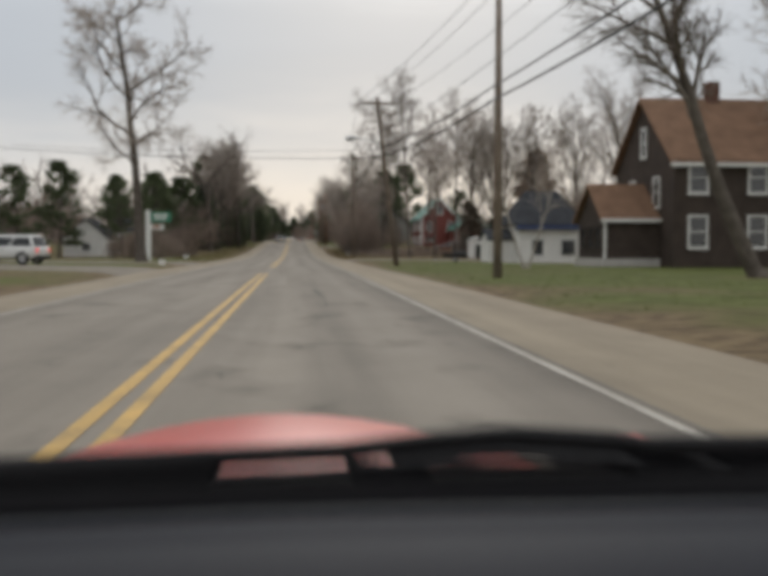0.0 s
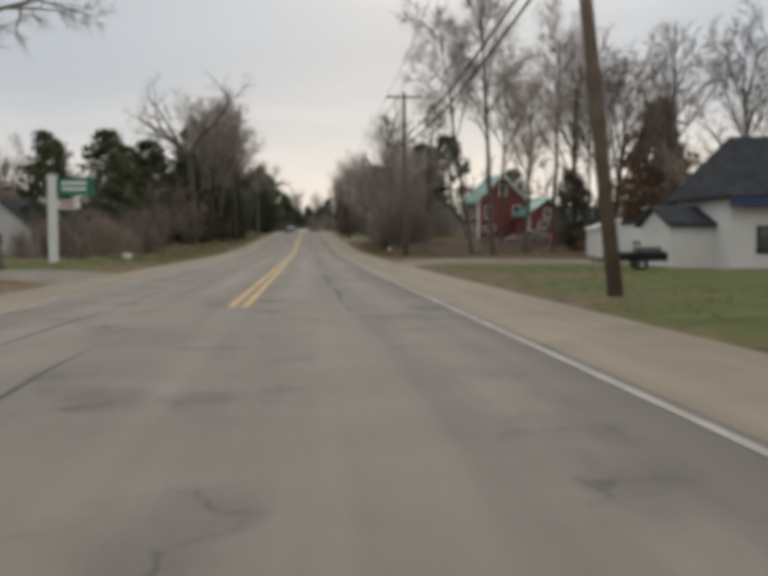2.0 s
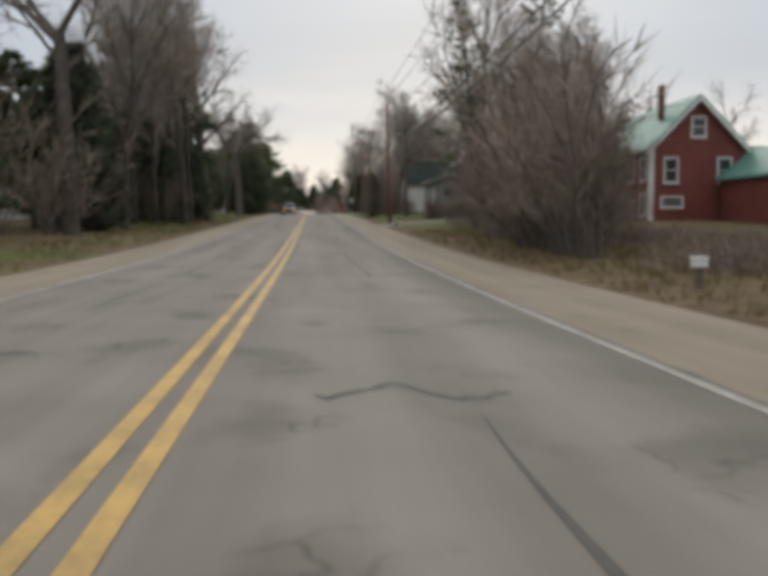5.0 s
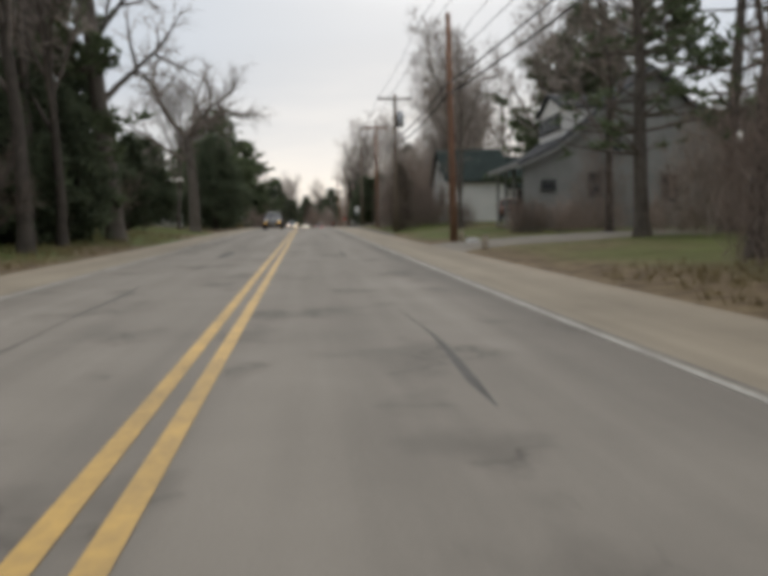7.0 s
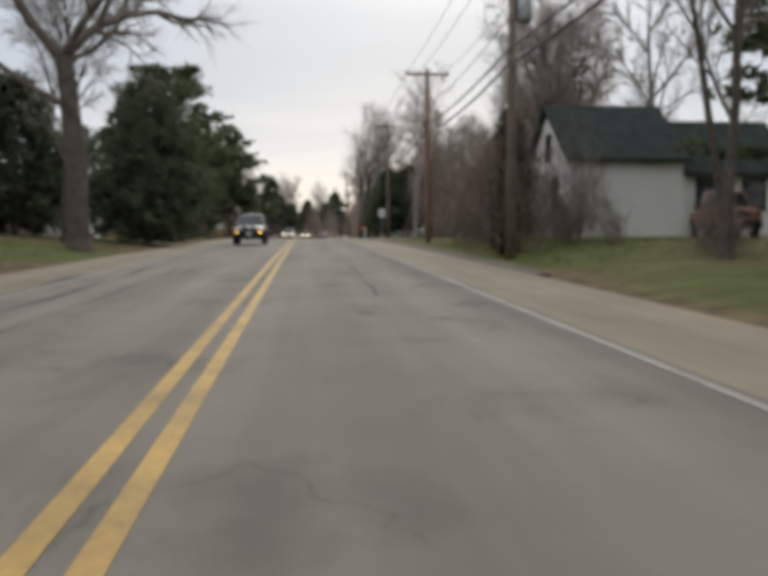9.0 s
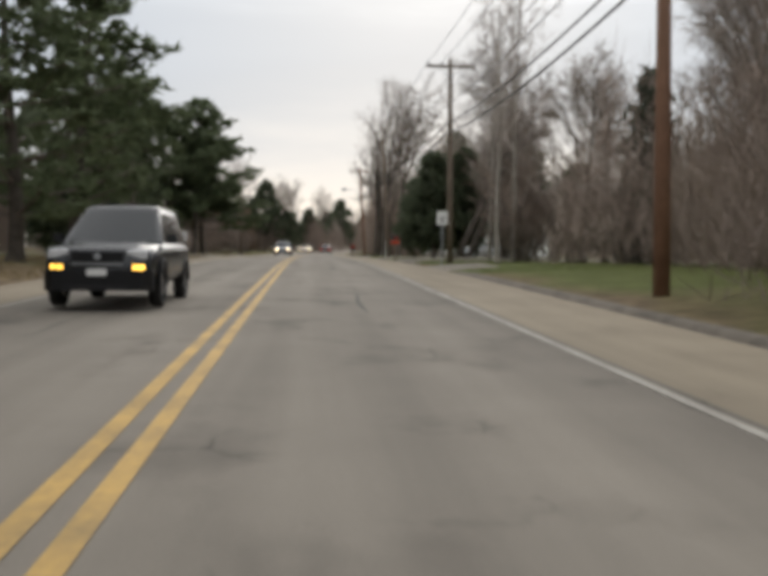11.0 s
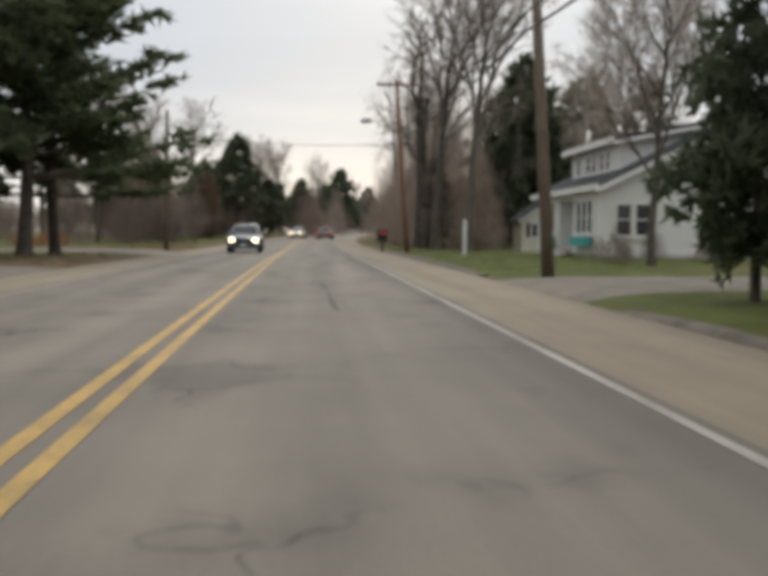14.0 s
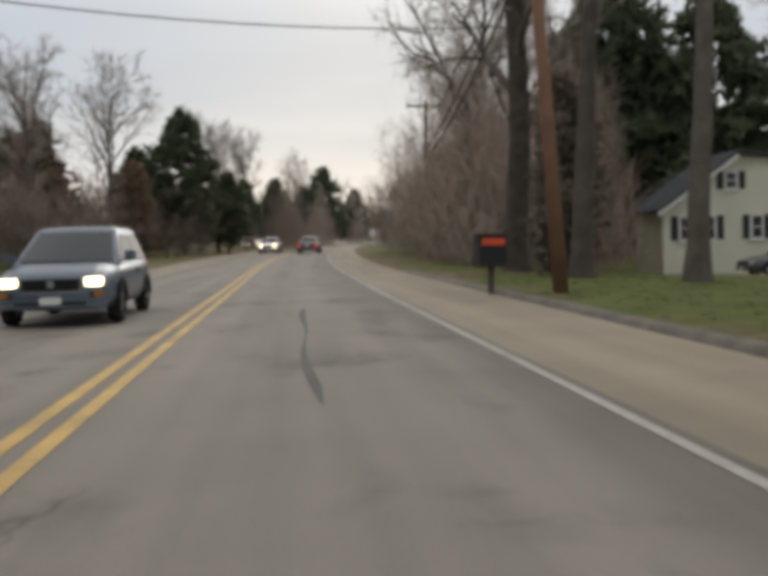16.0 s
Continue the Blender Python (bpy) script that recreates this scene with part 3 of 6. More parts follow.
def curb(y0, y1):
    mb = MB()
    n = int((y1 - y0) / 1.5)
    prof = [(5.75, -0.02), (5.8, 0.06), (5.88, 0.09), (5.98, 0.09), (6.1, 0.05), (6.2, -0.06)]
    for j in range(n + 1):
        y = y0 + (y1 - y0) * j / n
        h = min(1, min(j, n - j) / 1.5)
        for q, z in prof:
            mb.v.append((road_x(y) + q + 0.02 * math.sin(y), y, road_z(y) + (z * h if z > 0 else z)))
    w = len(prof)
    for j in range(n):
        for i in range(w - 1):
            k = j * w + i
            mb.f.append((k, k + 1, k + w + 1, k + w))
    tagged(new("curb", mb.mesh("curb", M["curb"], True)), "low dark asphalt curb along the shoulder", "curb", kind="structure")


for a, b in ((166, 210), (221, 228.6), (237, 243), (254, 300)):
    curb(a, b)


# ---- utility poles and wires ----
def utility_pole(x, y, h, material, lean=(0, 0), arm=True, lamp=False, can=False, label="weathered wooden utility pole with a crossarm"):
    z = land(x, y) - 0.1
    ob = thing("utility_pole", pose(x, y, z), label, "utility pole", "poles along the road")
    top = (lean[0], lean[1], h)
    part("shaft", MB().tube([(0, 0, 0), (lean[0] * 0.5, lean[1] * 0.5, h * 0.5), top], [0.16, 0.135, 0.10], 10), material, ob, smooth=True)
    if arm:
        zt = h - 0.35
        cx = lean[0] * 0.97
        part("crossarm", MB().box(cx - 1.15, cx + 1.15, lean[1] - 0.19, lean[1] - 0.08, zt - 0.06, zt + 0.06, 0.01), material, ob)
        part("brace", MB().tube([(cx - 0.6, lean[1] - 0.13, zt), (cx, lean[1] - 0.13, zt - 0.55)], [0.02, 0.02], 5), M["galv"], ob)
        part("brace", MB().tube([(cx + 0.6, lean[1] - 0.13, zt), (cx, lean[1] - 0.13, zt - 0.55)], [0.02, 0.02], 5), M["galv"], ob)
        for q in (-1.05, -0.4, 1.05):
            part("insulator", MB().tube([(cx + q, lean[1] - 0.13, zt + 0.06), (cx + q, lean[1] - 0.13, zt + 0.14), (cx + q, lean[1] - 0.13, zt + 0.2)], [0.03, 0.06, 0.03], 8), M["insul"], ob)
    if can:
        zc = h - 2.2
        part("transformer", MB().tube([(lean[0] + 0.34, 0, zc), (lean[0] + 0.34, 0, zc + 0.1), (lean[0] + 0.34, 0, zc + 0.95), (lean[0] + 0.34, 0, zc + 1.05)], [0.2, 0.24, 0.24, 0.15], 14), M["galv"], ob, smooth=True)
    if lamp:
        zl = h * 0.72
        part("lamp_arm", MB().tube([(lean[0] * 0.7, 0, zl), (lean[0] * 0.7 - 0.8, -0.1, zl + 0.35), (lean[0] * 0.7 - 1.7, -0.2, zl + 0.38)], [0.035, 0.03, 0.03], 7), M["galv"], ob, smooth=True)
        part("lamp_head", MB().tube([(lean[0] * 0.7 - 1.6, -0.2, zl + 0.38), (lean[0] * 0.7 - 1.75, -0.2, zl + 0.4), (lean[0] * 0.7 - 2.1, -0.2, zl + 0.36), (lean[0] * 0.7 - 2.25, -0.2, zl + 0.34)], [0.06, 0.14, 0.15, 0.05], 10), M["galv"], ob, "grey cobra-head street lamp", True)
    return (x + lean[0], y + lean[1], z + h)


POLES = [
    (8.15, 15.8, 9.6, "pole", (0.0, 0.0), False, False, False),
    (7.35, 39.8, 10.05, "pole", (-1.15, 0.0), True, True, False),
    (7.6, 82.3, 10.8, "pole", (-0.1, 0.0), True, False, False),
    (7.1, 150.4, 9.6, "red_pole", (-0.2, 0.0), False, False, False),
    (6.9, 173.4, 9.25, "pole", (0.0, 0.0), True, False, True),
    (7.45, 196.0, 9.4, "red_pole", (-0.1, 0.0), True, False, False),
    (7.7, 222.8, 9.6, "pole", (-0.1, 0.0), True, False, False),
    (7.38, 252.2, 9.4, "pole", (-0.55, 0.0), False, False, False),
    (7.45, 283.0, 9.9, "red_pole", (-0.65, 0.0), True, True, False),
    (10.6, 319.0, 9.4, "pole", (0.0, 0.0), True, False, False),
    (16.5, 352.0, 9.6, "pole", (0.0, 0.0), True, False, False),
]
TOPS = [utility_pole(x, y, h, M[m], lean, arm, lamp, can) for x, y, h, m, lean, arm, lamp, can in POLES]
TOPS = [(8.4, -34.0, 9.8)] + TOPS


def cable(p, q, sag, r, name="overhead_wire", label="black overhead wire between poles"):
    pts = []
    for i in range(13):
        f = i / 12
        pts.append((p[0] + (q[0] - p[0]) * f, p[1] + (q[1] - p[1]) * f, p[2] + (q[2] - p[2]) * f - sag * 4 * f * (1 - f)))
    ob = new(name, MB().tube(pts, [r] * 13, 5).mesh(name, M["wire"], True))
    return tagged(ob, label, "wire", "overhead wires")


for p, q in zip(TOPS, TOPS[1:]):
    d = (q[1] - p[1]) / 40
    for off, drop, sag, r in ((-1.05, 0.15, 0.35, 0.012), (-0.4, 0.15, 0.4, 0.012), (1.05, 0.15, 0.35, 0.012), (-0.12, 2.1, 0.45, 0.014), (-0.14, 3.0, 0.5, 0.03), (-0.14, 3.45, 0.55, 0.035)):
        cable((p[0] + off, p[1], p[2] - drop), (q[0] + off, q[1], q[2] - drop), sag * d, r)
cable((6.7, 39.8, 6.4), (-16, 41, 6.9), 0.25, 0.02)
cable((6.7, 39.8, 6.9), (-16, 44, 7.4), 0.25, 0.012)


# ---- trees ----
def rot_about(d, ang, az):
    d = d.normalized()
    a = d.cross(Vector((0.2, 0.1, 1)) if abs(d.z) < 0.95 else Vector((1, 0, 0))).normalized()
    b = d.cross(a)
    return (d * math.cos(ang) + (a * math.cos(az) + b * math.sin(az)) * math.sin(ang)).normalized()


def limb(rg, mb, p, d, length, r, lift, n=4, wob=0.16, sides=5, tip=0.35):
    """A crooked tapering limb; returns its points and radii."""
    pts, rads = [Vector(p)], [r]
    for i in range(n):
        d = (d + Vector((rg.gauss(0, wob), rg.gauss(0, wob), rg.gauss(0, wob) + lift))).normalized()
        pts.append(pts[-1] + d * length / n)
        rads.append(r * (1 - (1 - tip) * (i + 1) / n))
    mb.tube(pts, rads, sides, False)
    return pts, rads


def along(pts, f):
    u = f * (len(pts) - 1)
    i = min(int(u), len(pts) - 2)
    return pts[i].lerp(pts[i + 1], u - i), (pts[i + 1] - pts[i]).normalized()


def bare_crown(rg, wood, twigs, p, d, length, r, level, st):
    if level == 3:
        d = Vector(d).normalized()
        twigs.spike(p, d * length, r)
        for i in range(st["fine"]):
            q = Vector(p) + d * length * rg.uniform(0.12, 1.0)
            twigs.spike(q, rot_about(d, rg.uniform(0.3, 1.0), rg.uniform(0, 6.3)) * rg.uniform(0.3, 0.95) * st["twig"], 0.0085 * st["twig"])
        return
    pts, rads = limb(rg, wood, p, d, length, r, st["lift"], 4 if level < 2 else 3, st["wob"], (9, 6, 4)[level], 0.3)
    count = st["kids"][level]
    for i in range(count):
        f = st["from"][level] + (1 - st["from"][level]) * (i + rg.random()) / count
        q, e = along(pts, min(f, 1.0))
        ang = rg.uniform(*st["ang"][level])
        l2 = length * rg.uniform(*st["ratio"][level]) * (1.15 - 0.5 * f)
        bare_crown(rg, wood, twigs, q, rot_about(e, ang, i * 2.4 + rg.uniform(-0.5, 0.5)), l2, r * 0.55 * (1.15 - 0.5 * f), level + 1, st)


STYLES = {
    "leader": dict(lift=0.02, wob=0.15, kids=(13, 6, 6), **{"from": (0.36, 0.2, 0.15)}, ang=((0.75, 1.35), (0.4, 0.9), (0.4, 1.0)), ratio=((0.26, 0.42), (0.4, 0.6), (0.35, 0.55)), fine=15, twig=1.15),
    "oak": dict(lift=0.05, wob=0.25, kids=(10, 7, 6), **{"from": (0.58, 0.25, 0.15)}, ang=((0.5, 1.4), (0.4, 0.9), (0.4, 1.0)), ratio=((0.8, 1.12), (0.42, 0.62), (0.4, 0.6)), fine=13, twig=1.3),
    "upright": dict(lift=0.06, wob=0.10, kids=(12, 6, 5), **{"from": (0.35, 0.2, 0.15)}, ang=((0.3, 0.65), (0.35, 0.75), (0.4, 0.9)), ratio=((0.4, 0.6), (0.35, 0.55), (0.35, 0.55)), fine=11, twig=1.2),
    "birch": dict(lift=0.05, wob=0.07, kids=(11, 4, 4), **{"from": (0.4, 0.2, 0.15)}, ang=((0.35, 0.8), (0.4, 0.8), (0.4, 0.9)), ratio=((0.2, 0.34), (0.4, 0.6), (0.4, 0.6)), fine=5, twig=0.85),
    "slim": dict(lift=0.05, wob=0.06, kids=(14, 5, 5), **{"from": (0.45, 0.2, 0.15)}, ang=((0.35, 0.8), (0.4, 0.8), (0.4, 0.9)), ratio=((0.2, 0.32), (0.4, 0.6), (0.4, 0.6)), fine=10, twig=1.1),
}


def bare_tree(seed, style, h, r, name="bare_tree", bark="bark", label="", lean=0.0):
    rg = random.Random(seed)
    wood, twigs = MB(), MB()
    trunk = MB()
    st = STYLES[style]
    top = h * {"oak": 0.62, "upright": 0.8, "slim": 0.95, "birch": 0.95, "leader": 0.97}[style]
    pts, rads = limb(rg, trunk, (0, 0, -0.2), Vector((lean, 0, 1)), top, r, 0.06, 7, 0.05 if style != "oak" else 0.07, 10, 0.22)
    # flare at the foot
    trunk.tube([(0, 0, -0.25), (0, 0, 0.15), tuple(pts[0].lerp(pts[1], 0.45))], [r * 1.5, r * 1.22, r * 0.97], 10, False)
    n = st["kids"][0]
    for i in range(n):
        f = st["from"][0] + (1 - st["from"][0]) * (i + rg.random()) / n
        q, e = along(pts, min(f, 1.0))
        bare_crown(rg, wood, twigs, q, rot_about(e, rg.uniform(*st["ang"][0]), i * 2.4 + rg.uniform(-0.4, 0.4)), top * rg.uniform(*st["ratio"][0]) * (1.2 - 0.55 * f), r * {"oak": 0.45, "leader": 0.3, "upright": 0.4, "slim": 0.4, "birch": 0.35}[style] * (1.2 - 0.6 * f), 1, st)
    ob = thing(name, pose(0, 0, -500), label, "tree", "trees along the road")
    part("trunk", trunk, M["trunk" if bark == "bark" else bark], ob, smooth=True)
    part("branchwork", wood, M["bark" if bark == "bark" else "twig"], ob, smooth=True)
    part("crown", twigs, M["twig"], ob, "bare brown twigs")
    return ob


def shrub(seed, h, spread_r, stems, material="brush", label=""):
    rg = random.Random(seed)
    wood, twigs = MB(), MB()
    for s in range(stems):
        a = rg.uniform(0, 6.3)
        d = Vector((math.cos(a) * rg.uniform(0, 0.6), math.sin(a) * rg.uniform(0, 0.6), 1)).normalized()
        p = Vector((math.cos(a) * rg.uniform(0, spread_r * 0.4), math.sin(a) * rg.uniform(0, spread_r * 0.4), -0.1))
        l = h * rg.uniform(0.6, 1.0)
        pts, rads = limb(rg, wood, p, d, l, 0.012 + 0.006 * h, 0.03, 4, 0.14, 4, 0.3)
        for i in range(9):
            q, e = along(pts, rg.uniform(0.15, 1.0))
            e2, l2 = rot_about(e, rg.uniform(0.3, 0.9), rg.uniform(0, 6.3)), l * rg.uniform(0.2, 0.4)
            twigs.spike(q, e2 * l2, 0.004 + 0.003 * h)
            for k in range(9):
                q2 = q + e2 * l2 * rg.uniform(0.1, 1.0)
                twigs.spike(q2, rot_about(e2, rg.uniform(0.3, 0.9), rg.uniform(0, 6.3)) * rg.uniform(0.08, 0.16) * h, 0.0022 * h + 0.003)
    ob = thing("bare_shrub", pose(0, 0, -500), label or "leafless russet brush on the verge", "shrub", "brush along the road")
    part("wood", wood, M["bark"], ob)
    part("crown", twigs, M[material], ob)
    return ob


def pine(seed, h, r, low, wide, layered=False, full=1.0):
    """A white pine: whorls of limbs with needle tufts."""
    rg = random.Random(seed)
    trunk, wood, needles = MB(), MB(), MB()
    pts, rads = limb(rg, trunk, (0, 0, -0.2), Vector((0, 0, 1)), h, r, 0.05, 8, 0.035, 10, 0.12)
    trunk.tube([(0, 0, -0.25), (0, 0, 0.2), tuple(pts[0].lerp(pts[1], 0.4))], [r * 1.45, r * 1.15, r * 0.96], 10, False)
    z = low
    while z < h * 0.985:
        f = z / h
        q, _ = along(pts, f)
        reach = wide * (0.62 + 0.38 * math.sin(3.14 * f)) * (1 - f**4) * rg.uniform(0.7, 1.12) + 0.3
        for k in range(rg.randint(4, 6)):
            a = rg.uniform(0, 6.3)
            l = reach * rg.uniform(0.6, 1.1)
            d = Vector((math.cos(a), math.sin(a), rg.uniform(-0.1, 0.25) + 0.5 * f * f))
            bp, _ = limb(rg, wood, q, d.normalized(), l, 0.03 + 0.05 * (1 - f), 0.05, 4, 0.08, 4, 0.3)
            tufts = int((5 + l * 3.2) * full)
            for t in range(tufts):
                c, e = along(bp, rg.uniform(0.3, 1.0))
                off = rot_about(e, rg.uniform(0.5, 1.4), rg.uniform(0, 6.3)) * rg.uniform(0.1, 0.9)
                off.z *= 0.45
                c = c + off
                for n in range(6):
                    v = Vector((rg.gauss(0, 1), rg.gauss(0, 1), rg.gauss(0.45, 0.6))).normalized() * rg.uniform(0.3, 0.6)
                    needles.spike(c, v, 0.075)
        z += rg.uniform(0.5, 0.9) * (1.35 if layered else 1.0) * (0.8 + 0.4 * (1 - f))
    ob = thing("pine_tree", pose(0, 0, -500), "tall white pine with dark green needle tufts", "tree", "trees along the road")
    part("trunk", trunk, M["trunk"], ob, smooth=True)
    part("branchwork", wood, M["bark"], ob)
    part("crown", needles, M["pine"], ob, "dark green needles")
    return ob


def cedar(seed, h, wide, material="cedar", name="evergreen_tree", label="dense dark evergreen tree", foot=0.03, point=1.0, cone=False, dens=1.0):
    """A full evergreen of overlapping boughs: leaf sprays droop from many short limbs, with an uneven outline."""
    rg = random.Random(seed)
    trunk, leaves = MB(), MB()
    trunk.tube([(0, 0, -0.2), (0, 0, h * 0.4), (0, 0, h * 0.85)], [0.022 * h, 0.015 * h, 0.02], 8, False)
    boughs = int((70 + 9 * h * wide) * dens)
    for i in range(boughs):
        f = rg.random() ** 0.9
        a = rg.uniform(0, 6.3)
        prof = min(1.0, (f + 0.12) * 3.2) * (1 - f ** (1.5 + 0.6 / point)) ** 0.75
        if cone:
            prof = min(1.0, (f + 0.08) * 6) * (1 - f) ** 0.9
        n1 = noise.noise(Vector((math.cos(a) * 1.4, math.sin(a) * 1.4, f * 5 + seed)))
        l = wide * prof * (0.86 + 0.55 * n1) + 0.25
        d = Vector((math.cos(a), math.sin(a), rg.uniform(-0.25, 0.3)))
        z = h * (foot + (1 - foot) * f)
        for s in range(int(3 + l * 3.2)):
            g = rg.uniform(0.35, 1.0)
            c = Vector((0, 0, z)) + d * l * g + Vector((rg.gauss(0, 0.18), rg.gauss(0, 0.18), rg.gauss(0, 0.16) - 0.15 * g * l))
            if c.z < 0.08:
                continue
            for k in range(4):
                v = (d * 0.7 + Vector((rg.gauss(0, 0.6), rg.gauss(0, 0.6), rg.gauss(0.1, 0.55)))).normalized() * rg.uniform(0.28, 0.55)
                leaves.spike(c, v / dens**0.4, 0.075 / dens**0.5)
    ob = thing(name, pose(0, 0, -500), label, "tree", "trees along the road")
    part("trunk", trunk, M["bark"], ob, smooth=True)
    part("crown", leaves, M[material], ob)
    return ob


def put(ob, x, y, s=1.0, turn=0.0, sz=None, label="", dz=0.0):
    """A copy of a model tree that stands on the land at x, y."""
    m = pose(x, y, land(x, y) + dz, 0, 0, turn) @ Matrix.Diagonal((s, s, sz or s, 1))
    c = copy_thing(ob, m)
    if label:
        tagged(c, label)
    return c


OAK_A = bare_tree(11, "leader", 18, 0.4, label="big bare tree with a straight trunk and wide crooked limbs")
UP_A = bare_tree(31, "upright", 18, 0.28, label="tall bare maple with ascending limbs")
UP_B = bare_tree(37, "upright", 16, 0.24, label="bare grey-brown tree with ascending limbs")
UP_C = bare_tree(41, "upright", 13, 0.18, label="slight bare tree with a hazy brown crown")
SLIM_A = bare_tree(53, "slim", 17, 0.17, label="slim bare tree with a high thin crown")
SLIM_B = bare_tree(59, "slim", 15, 0.13, label="slim bare tree with a high thin crown", lean=0.08)
BIRCH = bare_tree(61, "birch", 13, 0.11, name="birch_tree", bark="birch", label="pale-barked birch with thin bare twigs", lean=0.1)
LEAN = bare_tree(151, "upright", 9.5, 0.22, label="leaning bare tree with a crooked trunk", lean=0.62)
BIRCH_LOW = bare_tree(157, "birch", 7.5, 0.08, name="birch_tree", bark="birch", label="low pale birch leaning over the lawn", lean=0.42)
LEAN_BIG = bare_tree(181, "slim", 13, 0.3, label="big bare tree leaning over the lawn", lean=0.5)


def forked_oak(seed, fork, r, limbs, label):
    """A straight bole with arching limbs, each (share of the bole's height, direction, length, share of its girth)."""
    rg = random.Random(seed)
    trunk, wood, twigs = MB(), MB(), MB()
    st = dict(STYLES["oak"], kids=(10, 6, 5), fine=8, lift=0.07)
    pts, rads = limb(rg, trunk, (0, 0, -0.2), Vector((0, 0, 1)), fork, r, 0.05, 6, 0.025, 12, 0.78)
    trunk.tube([(0, 0, -0.25), (0, 0, 0.2), tuple(pts[0].lerp(pts[1], 0.6))], [r * 1.5, r * 1.2, r * 0.98], 12, False)
    for share, d, reach, girth in limbs:
        q, e = along(pts, share)
        bare_crown(rg, wood, twigs, q, Vector(d).normalized(), reach, r * girth, 1, st)
    ob = thing("bare_tree", pose(0, 0, -500), label, "tree", "trees along the road")
    part("trunk", trunk, M["trunk"], ob, smooth=True)
    part("branchwork", wood, M["bark"], ob, smooth=True)
    part("crown", twigs, M["twig"], ob, "bare brown twigs")
    return ob


OAK_C = forked_oak(191, 7.0, 0.39, (
    (0.74, (-1, 0.2, 0.42), 5.6, 0.36), (0.97, (-0.62, -0.1, 1), 6.6, 0.55), (0.99, (0.95, 0.1, 0.85), 6.0, 0.55), (1.0, (0.05, 0.5, 1), 6.2, 0.5),
    (1.0, (0.3, -0.4, 1), 5.4, 0.42), (0.96, (0.95, -0.3, 0.15), 4.4, 0.26)), "big bare oak with a forked bole and wide arching limbs")
OAK_E = forked_oak(197, 10.0, 0.38, (
    (0.95, (-0.6, 0, 1), 8.0, 0.5), (1.0, (0.5, 0.1, 1), 8.5, 0.5), (0.98, (-0.1, 0.5, 1), 8.0, 0.45), (0.8, (0.9, -0.2, 0.7), 5.0, 0.32), (0.84, (-0.9, 0.1, 0.7), 5.0, 0.32)),
    "tall bare tree forking into a wide open crown")
OAK_D = forked_oak(193, 11.5, 0.42, (
    (0.55, (1, 0.1, 0.8), 5.2, 0.42), (0.66, (-0.9, 0.2, 0.7), 5.0, 0.4), (0.78, (0.5, -0.5, 1), 5.0, 0.35), (0.9, (-0.4, 0.4, 1), 5.0, 0.4), (1.0, (0.1, 0, 1), 5.0, 0.5)),
    "big bare tree with a thick bole and one reaching limb")
VINED = cedar(163, 8.0, 1.3, "vine", "vine_covered_trunk", "standing trunk smothered in brown leafless vines", foot=0.02, dens=0.9)
SHRUB_A = shrub(71, 4.0, 1.6, 12)
SHRUB_B = shrub(73, 2.6, 1.3, 11)
SHRUB_C = shrub(79, 6.5, 2.0, 11, label="tall leafless russet thicket")
PINE_A = pine(83, 15, 0.27, 2.2, 4.6)
PINE_B = pine(89, 15, 0.26, 3.4, 5.4, True, 2.0)
PINE_C = pine(97, 11, 0.18, 1.8, 3.2)
GAUNT = pine(211, 17, 0.3, 3.2, 3.4, False, 0.17)
SPRUCE_B = cedar(103, 10, 2.6, "spruce", "spruce_tree", "dark pointed spruce with dense boughs", 0.03, 1.0, True, 0.7)
CEDAR_A = cedar(107, 8.0, 3.2, label="big dense rounded dark evergreen")
CEDAR_B = cedar(109, 7.0, 1.9, label="narrow dense dark green evergreen")
CEDAR_C = cedar(113, 8.4, 2.4, "rust_cedar", label="rust-brown winter-burnt cedar tree", dens=1.2)
CEDAR_D = cedar(127, 8.4, 2.9, "cedar", label="dark hemlock with boughs down to the lawn", foot=0.14, point=1.6)
HEM = cedar(149, 14, 4.3, "cedar", label="tall dark hemlock with heavy layered boughs", foot=0.1, point=1.2, dens=0.34)


def tree_at(rows):
    for ob, x, y, s, turn in rows:
        put(ob, x, y, s, turn)


